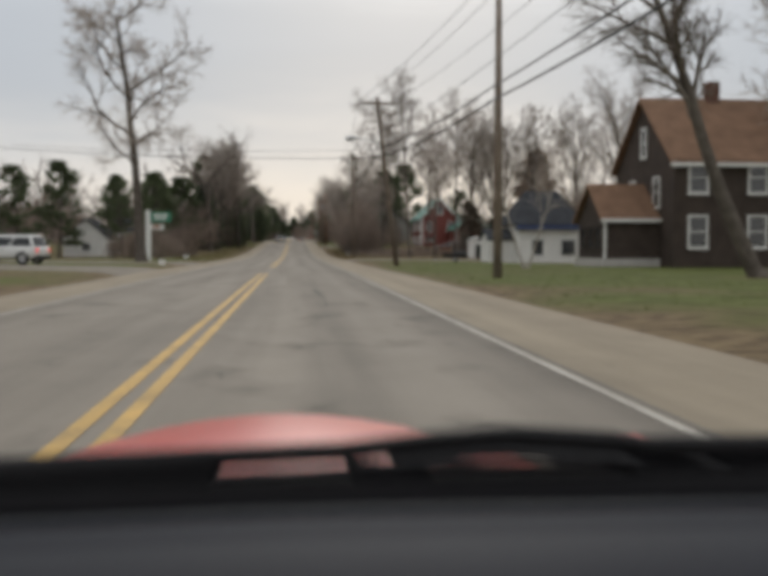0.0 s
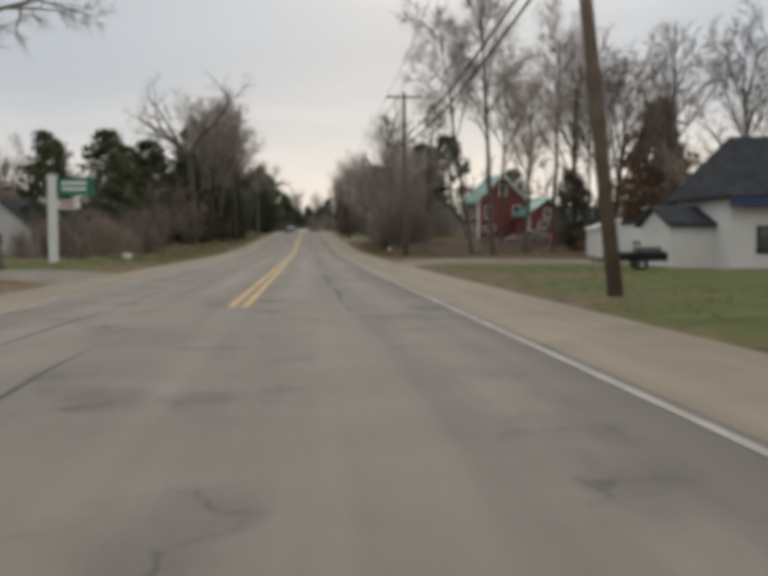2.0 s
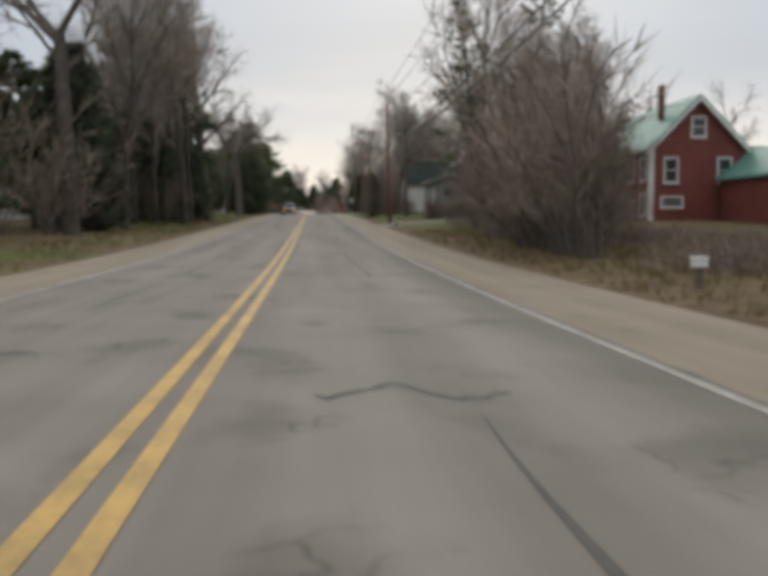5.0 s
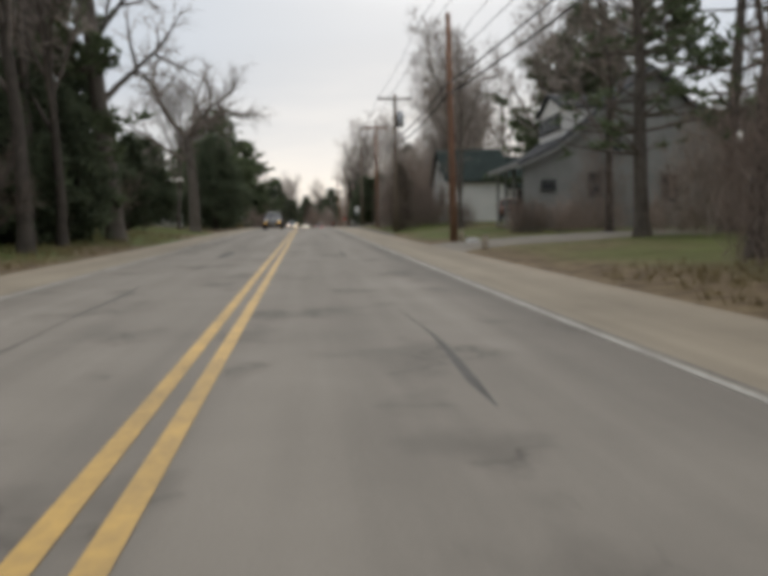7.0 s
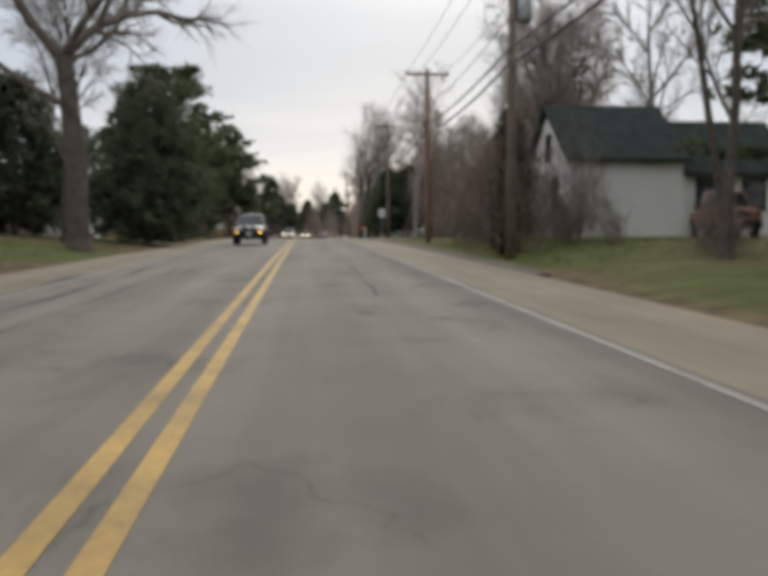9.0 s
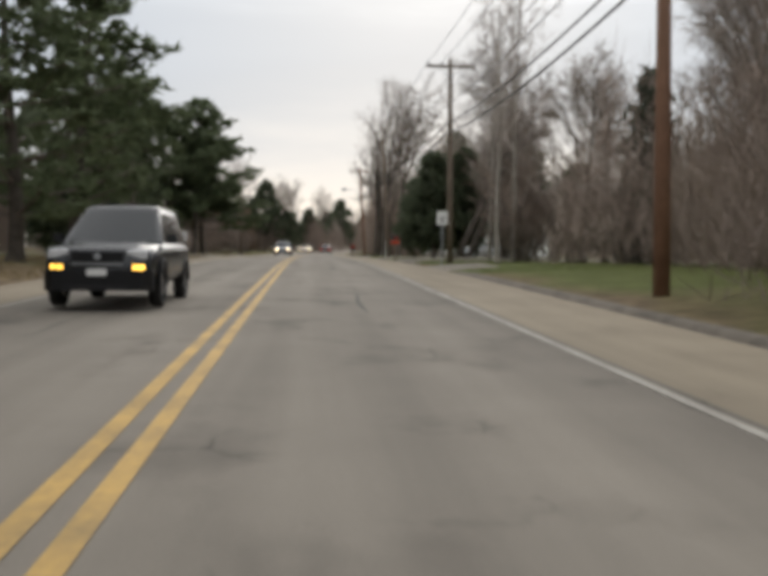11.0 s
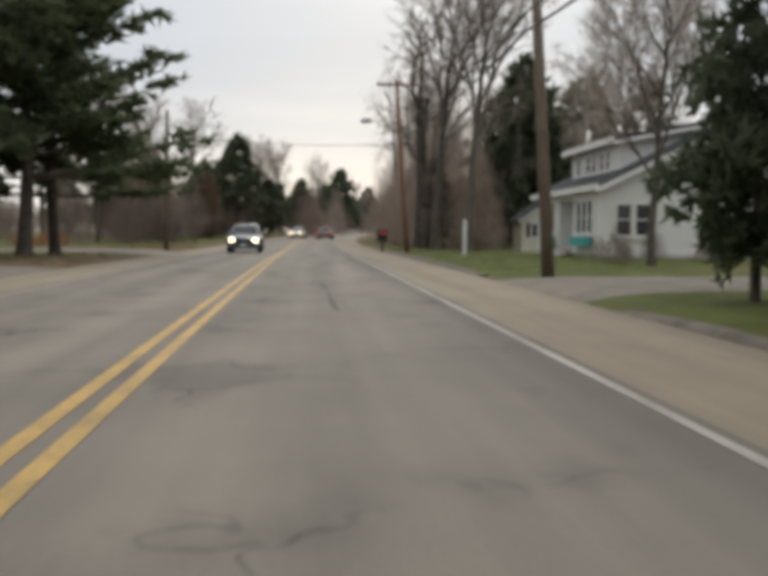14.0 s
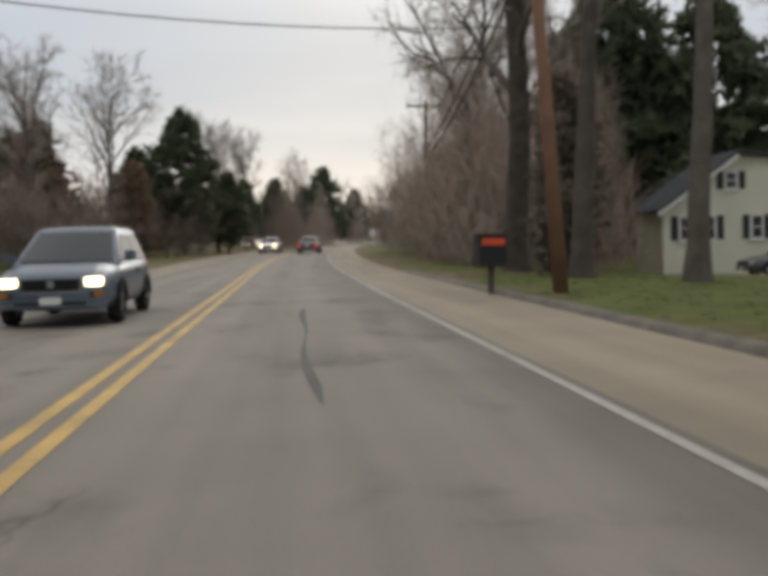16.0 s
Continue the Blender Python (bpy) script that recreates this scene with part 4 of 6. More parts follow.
tree_at([
    # west side, from the start
    (OAK_A, -10.2, 56.1, 1.05, 40), (OAK_E, -10.9, 122.8, 1.0, 0),
    (PINE_C, -25, 92, 1.0, 0), (PINE_A, -19, 98, 0.66, 50), (PINE_C, -15.5, 104, 0.95, 120), (PINE_A, -23, 112, 0.68, 200), (PINE_C, -32, 100, 1.0, 30), (PINE_A, -38, 95, 0.9, 90),
    (HEM, -12.6, 128.5, 0.7, 40), (HEM, -11.2, 146, 0.58, 140), (PINE_A, -17.5, 124, 0.72, 15), (PINE_A, -20.5, 135, 0.8, 75), (PINE_B, -15.6, 133, 0.68, 140), (PINE_C, -13.6, 114, 0.95, 60), (UP_B, -10.5, 134, 1.0, 140), (PINE_C, -9.5, 152, 1.1, 80), (CEDAR_B, -13.5, 146, 1.1, 20), (PINE_B, -14.5, 158, 1.05, 190), (UP_A, -9.4, 147, 0.95, 70), (UP_B, -11.2, 141, 1.05, 30), (UP_B, -12.6, 151, 1.1, 160), (CEDAR_A, -9.4, 151, 0.8, 40), (UP_A, -13.5, 160, 0.95, 10), (UP_C, -9.6, 140, 1.0, 200), (CEDAR_B, -10.0, 148, 1.0, 10),
    (PINE_C, -14, 164, 1.1, 20), (SPRUCE_B, -12, 128, 1.0, 0), (SPRUCE_B, -13, 136, 1.0, 60),
    (CEDAR_A, -6.9, 193, 1.0, 0), (CEDAR_A, -12.4, 190, 0.9, 120), (CEDAR_B, -15.5, 189, 1.0, 50), (CEDAR_B, -18.5, 188, 0.95, 170),
    (PINE_C, -9.5, 236, 0.98, 20), (CEDAR_A, -11.8, 243, 0.7, 0), (CEDAR_A, -14, 238, 0.7, 70), (CEDAR_B, -10.4, 247.5, 0.8, 0), (PINE_A, -14.6, 266, 0.85, 40), (PINE_C, -15, 258, 1.2, 10),
    (HEM, -23, 356, 0.85, 0), (CEDAR_C, -19, 352, 1.1, 40), (HEM, -28, 350, 0.7, 80), (UP_C, -16, 312, 1.1, 0), (UP_A, -11, 338, 0.85, 60), (HEM, -6.6, 350, 0.92, 0), (HEM, -3.0, 356, 0.55, 70), (CEDAR_C, -9.6, 341, 0.9, 90), (HEM, -11, 352, 0.7, 30), (CEDAR_C, -14.6, 331, 1.15, 20), (UP_B, -14, 330, 0.9, 20),
    (UP_C, -4, 356, 1.0, 10), (HEM, -2.2, 378, 0.6, 0), (HEM, 1.5, 412, 0.75, 50), (HEM, 7, 446, 0.8, 0), (HEM, 10.2, 436, 1.0, 60), (HEM, 15.8, 452, 0.6, 10), (HEM, 2, 440, 0.7, 120), (HEM, 18, 460, 0.8, 0), (UP_B, -2, 400, 1.0, 30), (UP_B, 5, 440, 1.0, 100),
    # east side
    (UP_B, 28.5, 58, 0.9, 0), (SLIM_A, 13.7, 83.6, 1.05, 0), (SLIM_B, 12.6, 85.5, 1.1, 90), (UP_C, 17.0, 88, 1.0, 20), (CEDAR_C, 33, 104.6, 1.6, 0), (UP_A, 29, 92, 0.95, 20), (UP_B, 33, 88, 1.0, 80), (UP_B, 26.5, 97, 1.0, 140), (SLIM_A, 20, 92, 1.0, 60), (SLIM_B, 24, 96, 1.0, 10), (SLIM_A, 18.5, 104, 1.0, 200),
    (BIRCH_LOW, 13.1, 31.5, 1.0, 180), (BIRCH_LOW, 13.3, 31.9, 0.9, 10), (UP_A, 24.5, 22, 1.0, 0), (UP_A, 30, 30, 1.0, 70),
    (GAUNT, 12.7, 143.5, 0.95, 0), (GAUNT, 17.2, 146.6, 1.06, 80), (UP_C, 11.5, 118, 0.75, 0), (UP_C, 14.5, 124, 0.8, 60),
    (UP_B, 10.7, 131.2, 0.9, 110), (PINE_C, 20, 172, 1.3, 0), (PINE_C, 24, 168, 1.4, 40),
    (UP_C, 16, 198, 1.0, 50), (UP_C, 20, 212, 1.0, 10), (UP_C, 9.9, 165.6, 0.84, 10), (SLIM_B, 10.2, 166.2, 0.8, 70), (UP_C, 13.2, 195.5, 1.0, 30), (UP_C, 14.3, 196.8, 0.98, 150), (PINE_B, 18.8, 176, 0.88, 10), (PINE_A, 22.6, 177, 0.88, 70), (UP_B, 17.8, 174, 0.9, 60), (UP_B, 13.5, 149.5, 0.75, 60), (SPRUCE_B, 17.0, 222, 0.9, 0), (UP_C, 17.2, 212.5, 0.95, 10), (UP_C, 19.5, 216, 1.0, 200), (UP_C, 15.8, 208.5, 0.8, 90),
    (BIRCH, 9.9, 222.5, 1.0, 180), (BIRCH, 11.4, 226, 1.1, 30), (BIRCH, 10.9, 229.4, 1.0, 90), (UP_C, 14.5, 224, 0.75, 70), (UP_C, 17, 228.4, 0.8, 0),
    (CEDAR_D, 9.2, 239.2, 0.82, 90), (CEDAR_D, 11.2, 239.9, 0.85, 200), (LEAN, 10.0, 236.0, 1.1, 0), (LEAN, 10.8, 236.6, 1.0, 25), (UP_C, 13.4, 237.5, 1.0, 30), (UP_A, 10.0, 289.3, 1.12, 0), (OAK_D, 9.8, 295.6, 0.95, 82), (UP_B, 11.4, 303, 0.95, 200), (UP_A, 11.4, 285.2, 1.04, 0),
    (PINE_A, 35, 320, 1.1, 180), (UP_B, 21.5, 286, 0.9, 40), (SLIM_A, 25.5, 291, 1.0, 150), (SLIM_B, 24, 297, 0.95, 80), (HEM, 24.6, 326, 1.38, 20), (HEM, 30.2, 323, 1.2, 120), (CEDAR_C, 15.4, 306.5, 0.55, 0), (UP_B, 14, 316, 0.9, 0), (UP_C, 15, 328, 1.0, 0), (UP_C, 18, 338, 1.0, 100), (UP_C, 24, 356, 1.0, 40),
])
for px, py, sw, sh, turn in ((-9.2, 213, 1.1, 0.8, 130), (-10.2, 225, 1.1, 0.96, 240), (-14, 238, 1.0, 0.8, 300)):
    put(PINE_A, px, py, sw, turn, sh)
put(PINE_B, -9.7, 268.6, 1.2, 15, 0.99)
put(PINE_B, -12.0, 269.5, 1.12, 130, 0.93)
put(PINE_B, -9.2, 271.4, 0.95, 205, 0.8)
for px, py, sw, turn in ((-18.5, 264, 1.2, 30), (-23, 268, 1.3, 100), (-27, 263, 1.25, 200)):
    put(PINE_C, px, py, sw, turn)
for bx, by, bs in ((-15.5, 264, 0.8), (-19.5, 267, 0.9), (-24, 271, 1.0), (-12.5, 270, 0.7), (-28, 268, 1.0)):
    put(SHRUB_A, bx, by, bs, bx * 77)
put(OAK_C, -7.1, 179.7)
put(OAK_E, 11.9, 312, 0.6, 10, 0.88)
put(UP_C, -8.9, 185, 0.9, 40)
put(UP_A, -7.9, 141.5, 0.95, 120)
put(UP_B, -8.3, 147.5, 0.9, 60)
put(LEAN_BIG, 17.1, 15.0, 1.0, 180)
put(VINED, 22.2, 94.0, 1.1, 0, 0.8)
put(UP_A, 22.3, 94.2, 0.95, 40)
put(UP_B, 25.6, 95.2, 0.95, 10)
put(VINED, 7.5, 176.2, 0.55, 40, 0.56)
put(VINED, 10.4, 292.0, 0.75, 10, 0.75)
put(UP_C, 12.8, 259.5, 0.8, 60)
put(OAK_D, -7.8, 155.0)
put(CEDAR_B, -10.2, 171.0, 0.85, 80)
put(CEDAR_B, -13.4, 172.0, 0.7, 20)
put(HEM, -10.8, 161.0, 0.62, 10)
put(VINED, 25.6, 97.4, 0.7, 90, 0.55)
for bx, by, bs in ((19.0, 99, 0.6), (21.5, 101, 0.75), (24.5, 103, 0.8), (26.5, 100, 0.7), (17.5, 106, 0.6), (23.0, 107, 0.65)):
    put(SHRUB_B, bx, by, bs, bx * 77)
put(CEDAR_D, 8.5, 244.1, 0.5, 0, 0.66)
for bx, by, bs, bz in ((24.0, 325, 1.15, 1.75), (27.6, 327, 1.6, 1.75)):
    put(CEDAR_A, bx, by, bs, bx * 50, bz)


# ---- houses ----
def window(house, face, c, u, z, w, h, frame_mat="trim", shutters=None, panes=2):
    """A sash window. face 'S' lies in the plane y = c, 'W' in the plane x = c; u, z: the middle of its sill line and its foot."""

    def put_box(mb, u0, u1, z0, z1, d0, d1):
        return mb.box(u0, u1, c - d1, c - d0, z0, z1) if face == "S" else mb.box(c - d1, c - d0, u0, u1, z0, z1)

    fr, t = MB(), 0.10
    put_box(fr, u - w / 2 - t, u - w / 2, z - t, z + h + t, 0, 0.07)
    put_box(fr, u + w / 2, u + w / 2 + t, z - t, z + h + t, 0, 0.07)
    put_box(fr, u - w / 2, u + w / 2, z + h, z + h + t, 0, 0.068)
    put_box(fr, u - w / 2, u + w / 2, z - t, z, 0, 0.068)
    put_box(fr, u - w / 2, u + w / 2, z + h / 2 - 0.025, z + h / 2 + 0.025, 0, 0.05)
    win = part("window", fr, M[frame_mat], house)
    for k in range(panes):
        put = MB()
        put_box(put, u - w / 2 + 0.004, u + w / 2 - 0.004, z + 0.004 + k * h / panes, z + (k + 1) * h / panes - 0.03, 0.003, 0.025)
        part("pane", put, M["pane"], win)
    sill = MB()
    put_box(sill, u - w / 2 - t - 0.05, u + w / 2 + t + 0.05, z - t - 0.05, z - t - 0.003, 0, 0.12)
    part("sill", sill, M[frame_mat], win)
    if shutters:
        for s in (-1, 1):
            sh = MB()
            a = u + s * (w / 2 + t + 0.2)
            put_box(sh, a - 0.17, a + 0.17, z - 0.05, z + h + 0.05, 0, 0.04)
            part("shutter", sh, M[shutters], win)
    return win


def gable_body(house, x0, x1, y0, y1, z0, eave, ridge, axis, wall, roof, peak=0.5, over=0.35, thick=0.16, name="wall"):
    """Walls and a two-sided roof; axis: the way the ridge runs."""
    a, b, e0, e1 = (x0, x1, y0, y1) if axis == "y" else (y0, y1, x0, x1)
    pk = a + (b - a) * peak
    part(name, MB().prism([(a, z0), (b, z0), (b, eave), (pk, ridge), (a, eave)], axis, e0, e1), M[wall], house)
    for side, edge in ((-1, a), (1, b)):
        sl = (ridge - eave) / abs(edge - pk)
        tipu, tipz = edge + side * over, eave - sl * over
        lift = 0.02
        part("roof", MB().prism([(pk, ridge + lift), (tipu, tipz + lift), (tipu, tipz + lift + thick), (pk, ridge + lift + thick)], axis, e0 - over, e1 + over), M[roof], house)
    return house


def fascia(house, x0, x1, y0, y1, z0, z1, m="trim"):
    part("fascia", MB().box(x0, x1, y0, y1, z0, z1), M[m], house)


def rake(house, a, pk, eave, ridge, c, over=0.35, m="trim"):
    """White boards under the slopes of a gable that faces south (plane y = c)."""
    for edge, sgn in a:
        sl = (ridge - eave) / abs(edge - pk)
        tu, tz = edge + sgn * over, eave - sl * over
        part("rake_board", MB().prism([(pk, ridge - 0.22), (tu, tz - 0.22), (tu, tz + 0.017), (pk, ridge + 0.017)], "y", c - over - 0.03, c - over + 0.02), M[m], house)


# brown house with a porch wing
hz = land(20, 36)
h = thing("house", pose(0.55, 0, hz), "dark brown shingled house with a rust-brown roof and white-framed windows", "house")
gable_body(h, 20.45, 31.0, 31.5, 40.0, -0.3, 5.7, 9.3, "x", "brown_wall", "rust_roof")
gable_body(h, 17.4, 20.45, 33.4, 38.0, 0.45, 2.65, 4.45, "x", "brown_wall", "rust_roof", over=0.3)
part("foundation", MB().box(17.2, 20.45, 33.2, 38.2, -0.3, 0.45), M["concrete"], h, "whitish concrete footing")
fascia(h, 17.08, 20.45, 33.06, 33.11, 2.42, 2.6)
part("corner_post", MB().box(17.35, 17.47, 33.35, 33.47, 0.45, 2.5), M["trim"], h)
for u, z, w, hh in ((33.8, 3.3, 0.75, 1.5), (37.4, 3.3, 0.75, 1.5), (35.75, 6.2, 0.6, 1.5)):
    window(h, "W", 20.45, u, z, w, hh)
for u in (34.4, 35.7, 37.0):
    window(h, "W", 17.4, u, 1.0, 0.7, 1.2, "brown_wall")
for u, z in ((21.75, 3.95), (21.75, 1.1), (25.0, 1.1), (25.0, 3.95), (28.6, 3.95), (28.6, 1.1)):
    window(h, "S", 31.5, u, z, 0.9, 1.55)
fascia(h, 20.1, 31.3, 31.08, 31.14, 5.25, 5.45)
part("chimney", MB().box(24.0, 24.7, 35.4, 36.1, 8.6, 10.4, 0.03), M["brick"], h)

# low white house with a slate roof and a blue board
hz = land(24, 66)
h = thing("house", pose(0, 0, hz), "low white house with dark slate roof and a blue eaves board", "house")
part("wall", MB().box(20.3, 25.6, 62.4, 68.4, -0.3, 3.4), M["white_wall"], h)
hip = MB()
hip.v += [(19.8, 61.9, 3.3), (26.1, 61.9, 3.3), (26.1, 68.9, 3.3), (19.8, 68.9, 3.3), (21.6, 65.4, 6.4), (24.6, 65.4, 6.4), (19.8, 61.9, 3.42), (26.1, 61.9, 3.42), (26.1, 68.9, 3.42), (19.8, 68.9, 3.42)]
hip.f += [(3, 2, 1, 0), (0, 1, 7, 6), (1, 2, 8, 7), (2, 3, 9, 8), (3, 0, 6, 9), (6, 7, 5, 4), (7, 8, 5), (8, 9, 4, 5), (9, 6, 4)]
part("roof", hip, M["slate_roof"], h)
part("blue_board", MB().box(20.0, 25.9, 61.78, 61.88, 2.92, 3.29), M["blue"], h)
gable_body(h, 18.2, 20.3, 64.0, 68.0, -0.3, 2.1, 2.9, "x", "white_wall", "slate_roof", over=0.25)
for u, w in ((22.0, 0.7), (24.7, 0.95)):
    window(h, "S", 62.4, u, 0.95, w, 1.0, "dark_trim")
part("footing", MB().box(20.25, 25.65, 62.32, 62.39, -0.3, 0.12), M["concrete"], h)

# shed: a lean-to with a dark doorway against a low box
hz = land(21, 81)
h = thing("shed", pose(0.6, 0, hz), "small white clapboard shed with a dark open doorway in its lean-to", "shed")
part("wall", MB().prism([(19.05, -0.3), (19.5, -0.3), (19.5, 1.95), (19.05, 1.8)], "y", 80.0, 82.0), M["white_wall"], h)
part("wall", MB().prism([(20.5, -0.3), (20.7, -0.3), (20.7, 2.34), (20.5, 2.27)], "y", 80.0, 82.0), M["white_wall"], h)
part("wall", MB().prism([(19.5, 1.4), (20.5, 1.4), (20.5, 2.27), (19.5, 1.95)], "y", 80.0, 80.12), M["white_wall"], h)
# near-black on this wall paints the shade seen through the open doorway
part("back_wall", MB().box(19.5, 20.5, 81.9, 82.0, -0.3, 1.95), M["dark_trim"], h, "back wall coloured near-black for the shade inside the doorway")
part("lean_to_roof", MB().prism([(18.9, 1.77), (20.75, 2.38), (20.75, 2.45), (18.9, 1.84)], "y", 79.85, 82.15), M["white_wall"], h, "whitened board roof")
part("wall", MB().prism([(20.7, -0.3), (23.6, -0.3), (23.6, 1.75), (22.2, 2.15), (20.7, 2.0)], "y", 79.9, 82.4), M["white_wall"], h)
part("roof", MB().prism([(20.78, 2.03), (22.2, 2.17), (22.2, 2.25), (20.78, 2.1)], "y", 79.75, 82.5), M["grey_roof"], h)
part("roof", MB().prism([(22.2, 2.17), (23.75, 1.73), (23.75, 1.81), (22.2, 2.25)], "y", 79.75, 82.5), M["grey_roof"], h)
part("door_frame", MB().box(19.42, 19.5, 79.96, 79.997, -0.1, 1.48).box(20.5, 20.58, 79.96, 79.997, -0.1, 1.48).box(19.5, 20.5, 79.96, 79.997, 1.403, 1.48), M["trim"], h)
window(h, "S", 79.9, 21.95, 0.72, 1.15, 0.3, "trim", panes=1)

# red farmhouse with a barn
hz = land(25, 134)
h = thing("farmhouse", pose(0, 0, hz), "barn-red farmhouse with a teal metal roof and white-framed windows", "house")
gable_body(h, 21.6, 27.5, 132.0, 143.0, -0.4, 4.5, 7.5, "y", "red_wall", "teal_roof", over=0.4)
rake(h, ((21.6, -1), (27.5, 1)), 24.55, 4.5, 7.5, 132.0, 0.4)
part("corner_board", MB().box(21.52, 21.82, 131.9, 132.2, -0.3, 4.35), M["trim"], h)
part("chimney", MB().box(23.1, 23.46, 134.6, 134.98, 6.4, 8.6, 0.03), M["brick"], h)
window(h, "S", 132.0, 24.6, 5.15, 0.75, 1.1)
window(h, "S", 132.0, 22.9, 2.35, 0.75, 1.4)
window(h, "S", 132.0, 26.3, 2.35, 0.75, 1.4)
window(h, "S", 132.0, 23.0, 0.85, 1.25, 0.5, panes=1)
for k in range(5):
    window(h, "W", 21.6, 133.2 + 2.1 * k, 2.5, 0.8, 1.35)
    window(h, "W", 21.6, 133.2 + 2.1 * k, 0.3, 0.8, 1.3)
gable_body(h, 27.5, 31.6, 133.5, 138.5, -0.4, 2.6, 4.7, "x", "red_wall", "teal_roof", over=0.3)
hz = land(28, 126)
h = thing("barn", pose(0, 0, hz), "small red barn with a teal metal roof and a lean-to", "barn")
gable_body(h, 25.9, 30.2, 124.2, 131.5, -0.3, 2.9, 4.5, "y", "red_wall", "teal_roof", over=0.3)
gable_body(h, 30.2, 35.0, 125.5, 130.5, -0.3, 2.1, 3.5, "x", "red_wall", "teal_roof", over=0.25)
window(h, "S", 124.2, 27.6, 1.45, 1.1, 0.55, panes=1)
window(h, "S", 124.2, 28.0, 2.6, 0.6, 0.9)
part("corner_board", MB().box(25.84, 26.04, 124.13, 124.33, -0.2, 2.85), M["trim"], h)

# grey house with a sweeping roof and a recessed porch
hz = 1.55
h = thing("house", pose(0, 0, hz), "grey shingled house with a long sweeping roof and a recessed porch", "house")
part("wall", MB().prism([(12.9, -0.6), (23.0, -0.6), (23.0, 3.2), (17.8, 7.75), (14.5, 5.1), (12.9, 3.9)], "y", 156.2, 162.4), M["grey_wall"], h)
part("wall", MB().prism([(11.5, -0.6), (12.897, -0.6), (12.897, 3.88), (11.5, 3.25)], "y", 156.2, 156.4), M["grey_wall"], h)
part("roof", MB().prism([(17.8, 7.77), (14.5, 5.12), (12.9, 3.92), (11.1, 3.1), (11.1, 3.24), (12.9, 4.08), (14.5, 5.29), (17.8, 7.96)], "y", 155.8, 162.8), M["grey_roof"], h)
part("roof", MB().prism([(17.8, 7.77), (23.4, 2.87), (23.4, 3.05), (17.8, 7.96)], "y", 155.8, 162.8), M["grey_roof"], h)
fascia(h, 11.02, 11.1, 155.8, 162.8, 3.02, 3.26, "grey_wall")
part("rake_board", MB().prism([(11.05, 2.9), (12.9, 3.74), (14.5, 4.94), (17.8, 7.59), (17.8, 7.765), (14.5, 5.115), (12.9, 3.915), (11.05, 3.06)], "y", 155.75, 155.8), M["grey_wall"], h)
part("porch_floor", MB().box(11.3, 12.9, 156.4, 162.3, -0.6, 0.3), M["pole"], h)
for k in range(3):
    part("porch_post", MB().box(11.4, 11.54, 158.2 + 1.95 * k, 158.36 + 1.95 * k, 0.3, 3.18, 0.02), M["grey_wall"], h)
gable_body(h, 13.7, 17.6, 157.2, 161.8, 4.4, 6.1, 6.9, "x", "white_wall", "grey_roof", over=0.2)
for k in range(4):
    window(h, "W", 13.7, 157.85 + 1.1 * k, 5.2, 0.6, 0.6, "dark_trim")
window(h, "S", 156.2, 12.7, 2.05, 0.5, 0.28, "dark_trim", panes=1)
window(h, "S", 156.2, 15.9, 3.8, 0.8, 1.2, "grey_wall")
window(h, "S", 156.2, 15.0, 1.5, 0.7, 1.3, "grey_wall")
window(h, "S", 156.2, 18.8, 1.3, 0.9, 1.4, "grey_wall")
for u in (158.4, 160.8):
    window(h, "W", 12.9, u, 1.0, 0.9, 1.5, "dark_trim")

# white house with a dark green roof
hz = land(14, 188) + 0.4
h = thing("house", pose(0, 0, hz), "old white house with a dark green roof and peeling paint", "house")
gable_body(h, 12.1, 17.0, 185.0, 192.5, -0.9, 2.9, 5.5, "x", "white_wall", "green_roof", over=0.3)
gable_body(h, 17.0, 22.5, 186.5, 192.0, -0.9, 2.5, 4.9, "x", "white_wall", "green_roof", over=0.3)
window(h, "W", 12.1, 187.5, 0.9, 0.8, 1.3, "dark_trim")
window(h, "W", 12.1, 188.75, 3.2, 0.7, 1.0, "dark_trim")
window(h, "S", 186.5, 18.8, 0.9, 1.0, 1.2, "dark_trim")
window(h, "S", 186.5, 20.9, 0.9, 0.9, 1.2, "dark_trim")

# porch house with a dormer
hz = land(17, 271) - 0.1
h = thing("house", pose(0, 0, hz), "white clapboard house with enclosed porch, dormer and turquoise flower boxes", "house")
part("foundation", MB().box(13.62, 24.2, 266.9, 276.8, -0.3, 0.25), M["concrete"], h)
part("wall", MB().prism([(14.7, 0.25), (24.1, 0.25), (24.1, 3.0), (19.4, 5.9), (14.7, 3.45)], "y", 267.0, 276.9), M["white_wall"], h)
part("roof", MB().prism([(19.4, 5.92), (13.3, 2.95), (13.3, 3.09), (19.4, 6.08)], "y", 266.6, 277.3), M["grey_roof"], h)
part("roof", MB().prism([(19.4, 5.92), (24.6, 2.75), (24.6, 2.9), (19.4, 6.08)], "y", 266.6, 277.3), M["grey_roof"], h)
fascia(h, 13.2, 13.3, 266.6, 277.3, 2.86, 3.1)
part("rake_board", MB().prism([(13.2, 2.72), (19.4, 5.72), (19.4, 5.92), (13.2, 2.93)], "y", 266.52, 266.6), M["trim"], h)
part("dormer_wall", MB().prism([(14.85, 3.7), (19.4, 5.0), (19.4, 5.75), (14.85, 5.0)], "y", 268.6, 275.5), M["white_wall"], h)
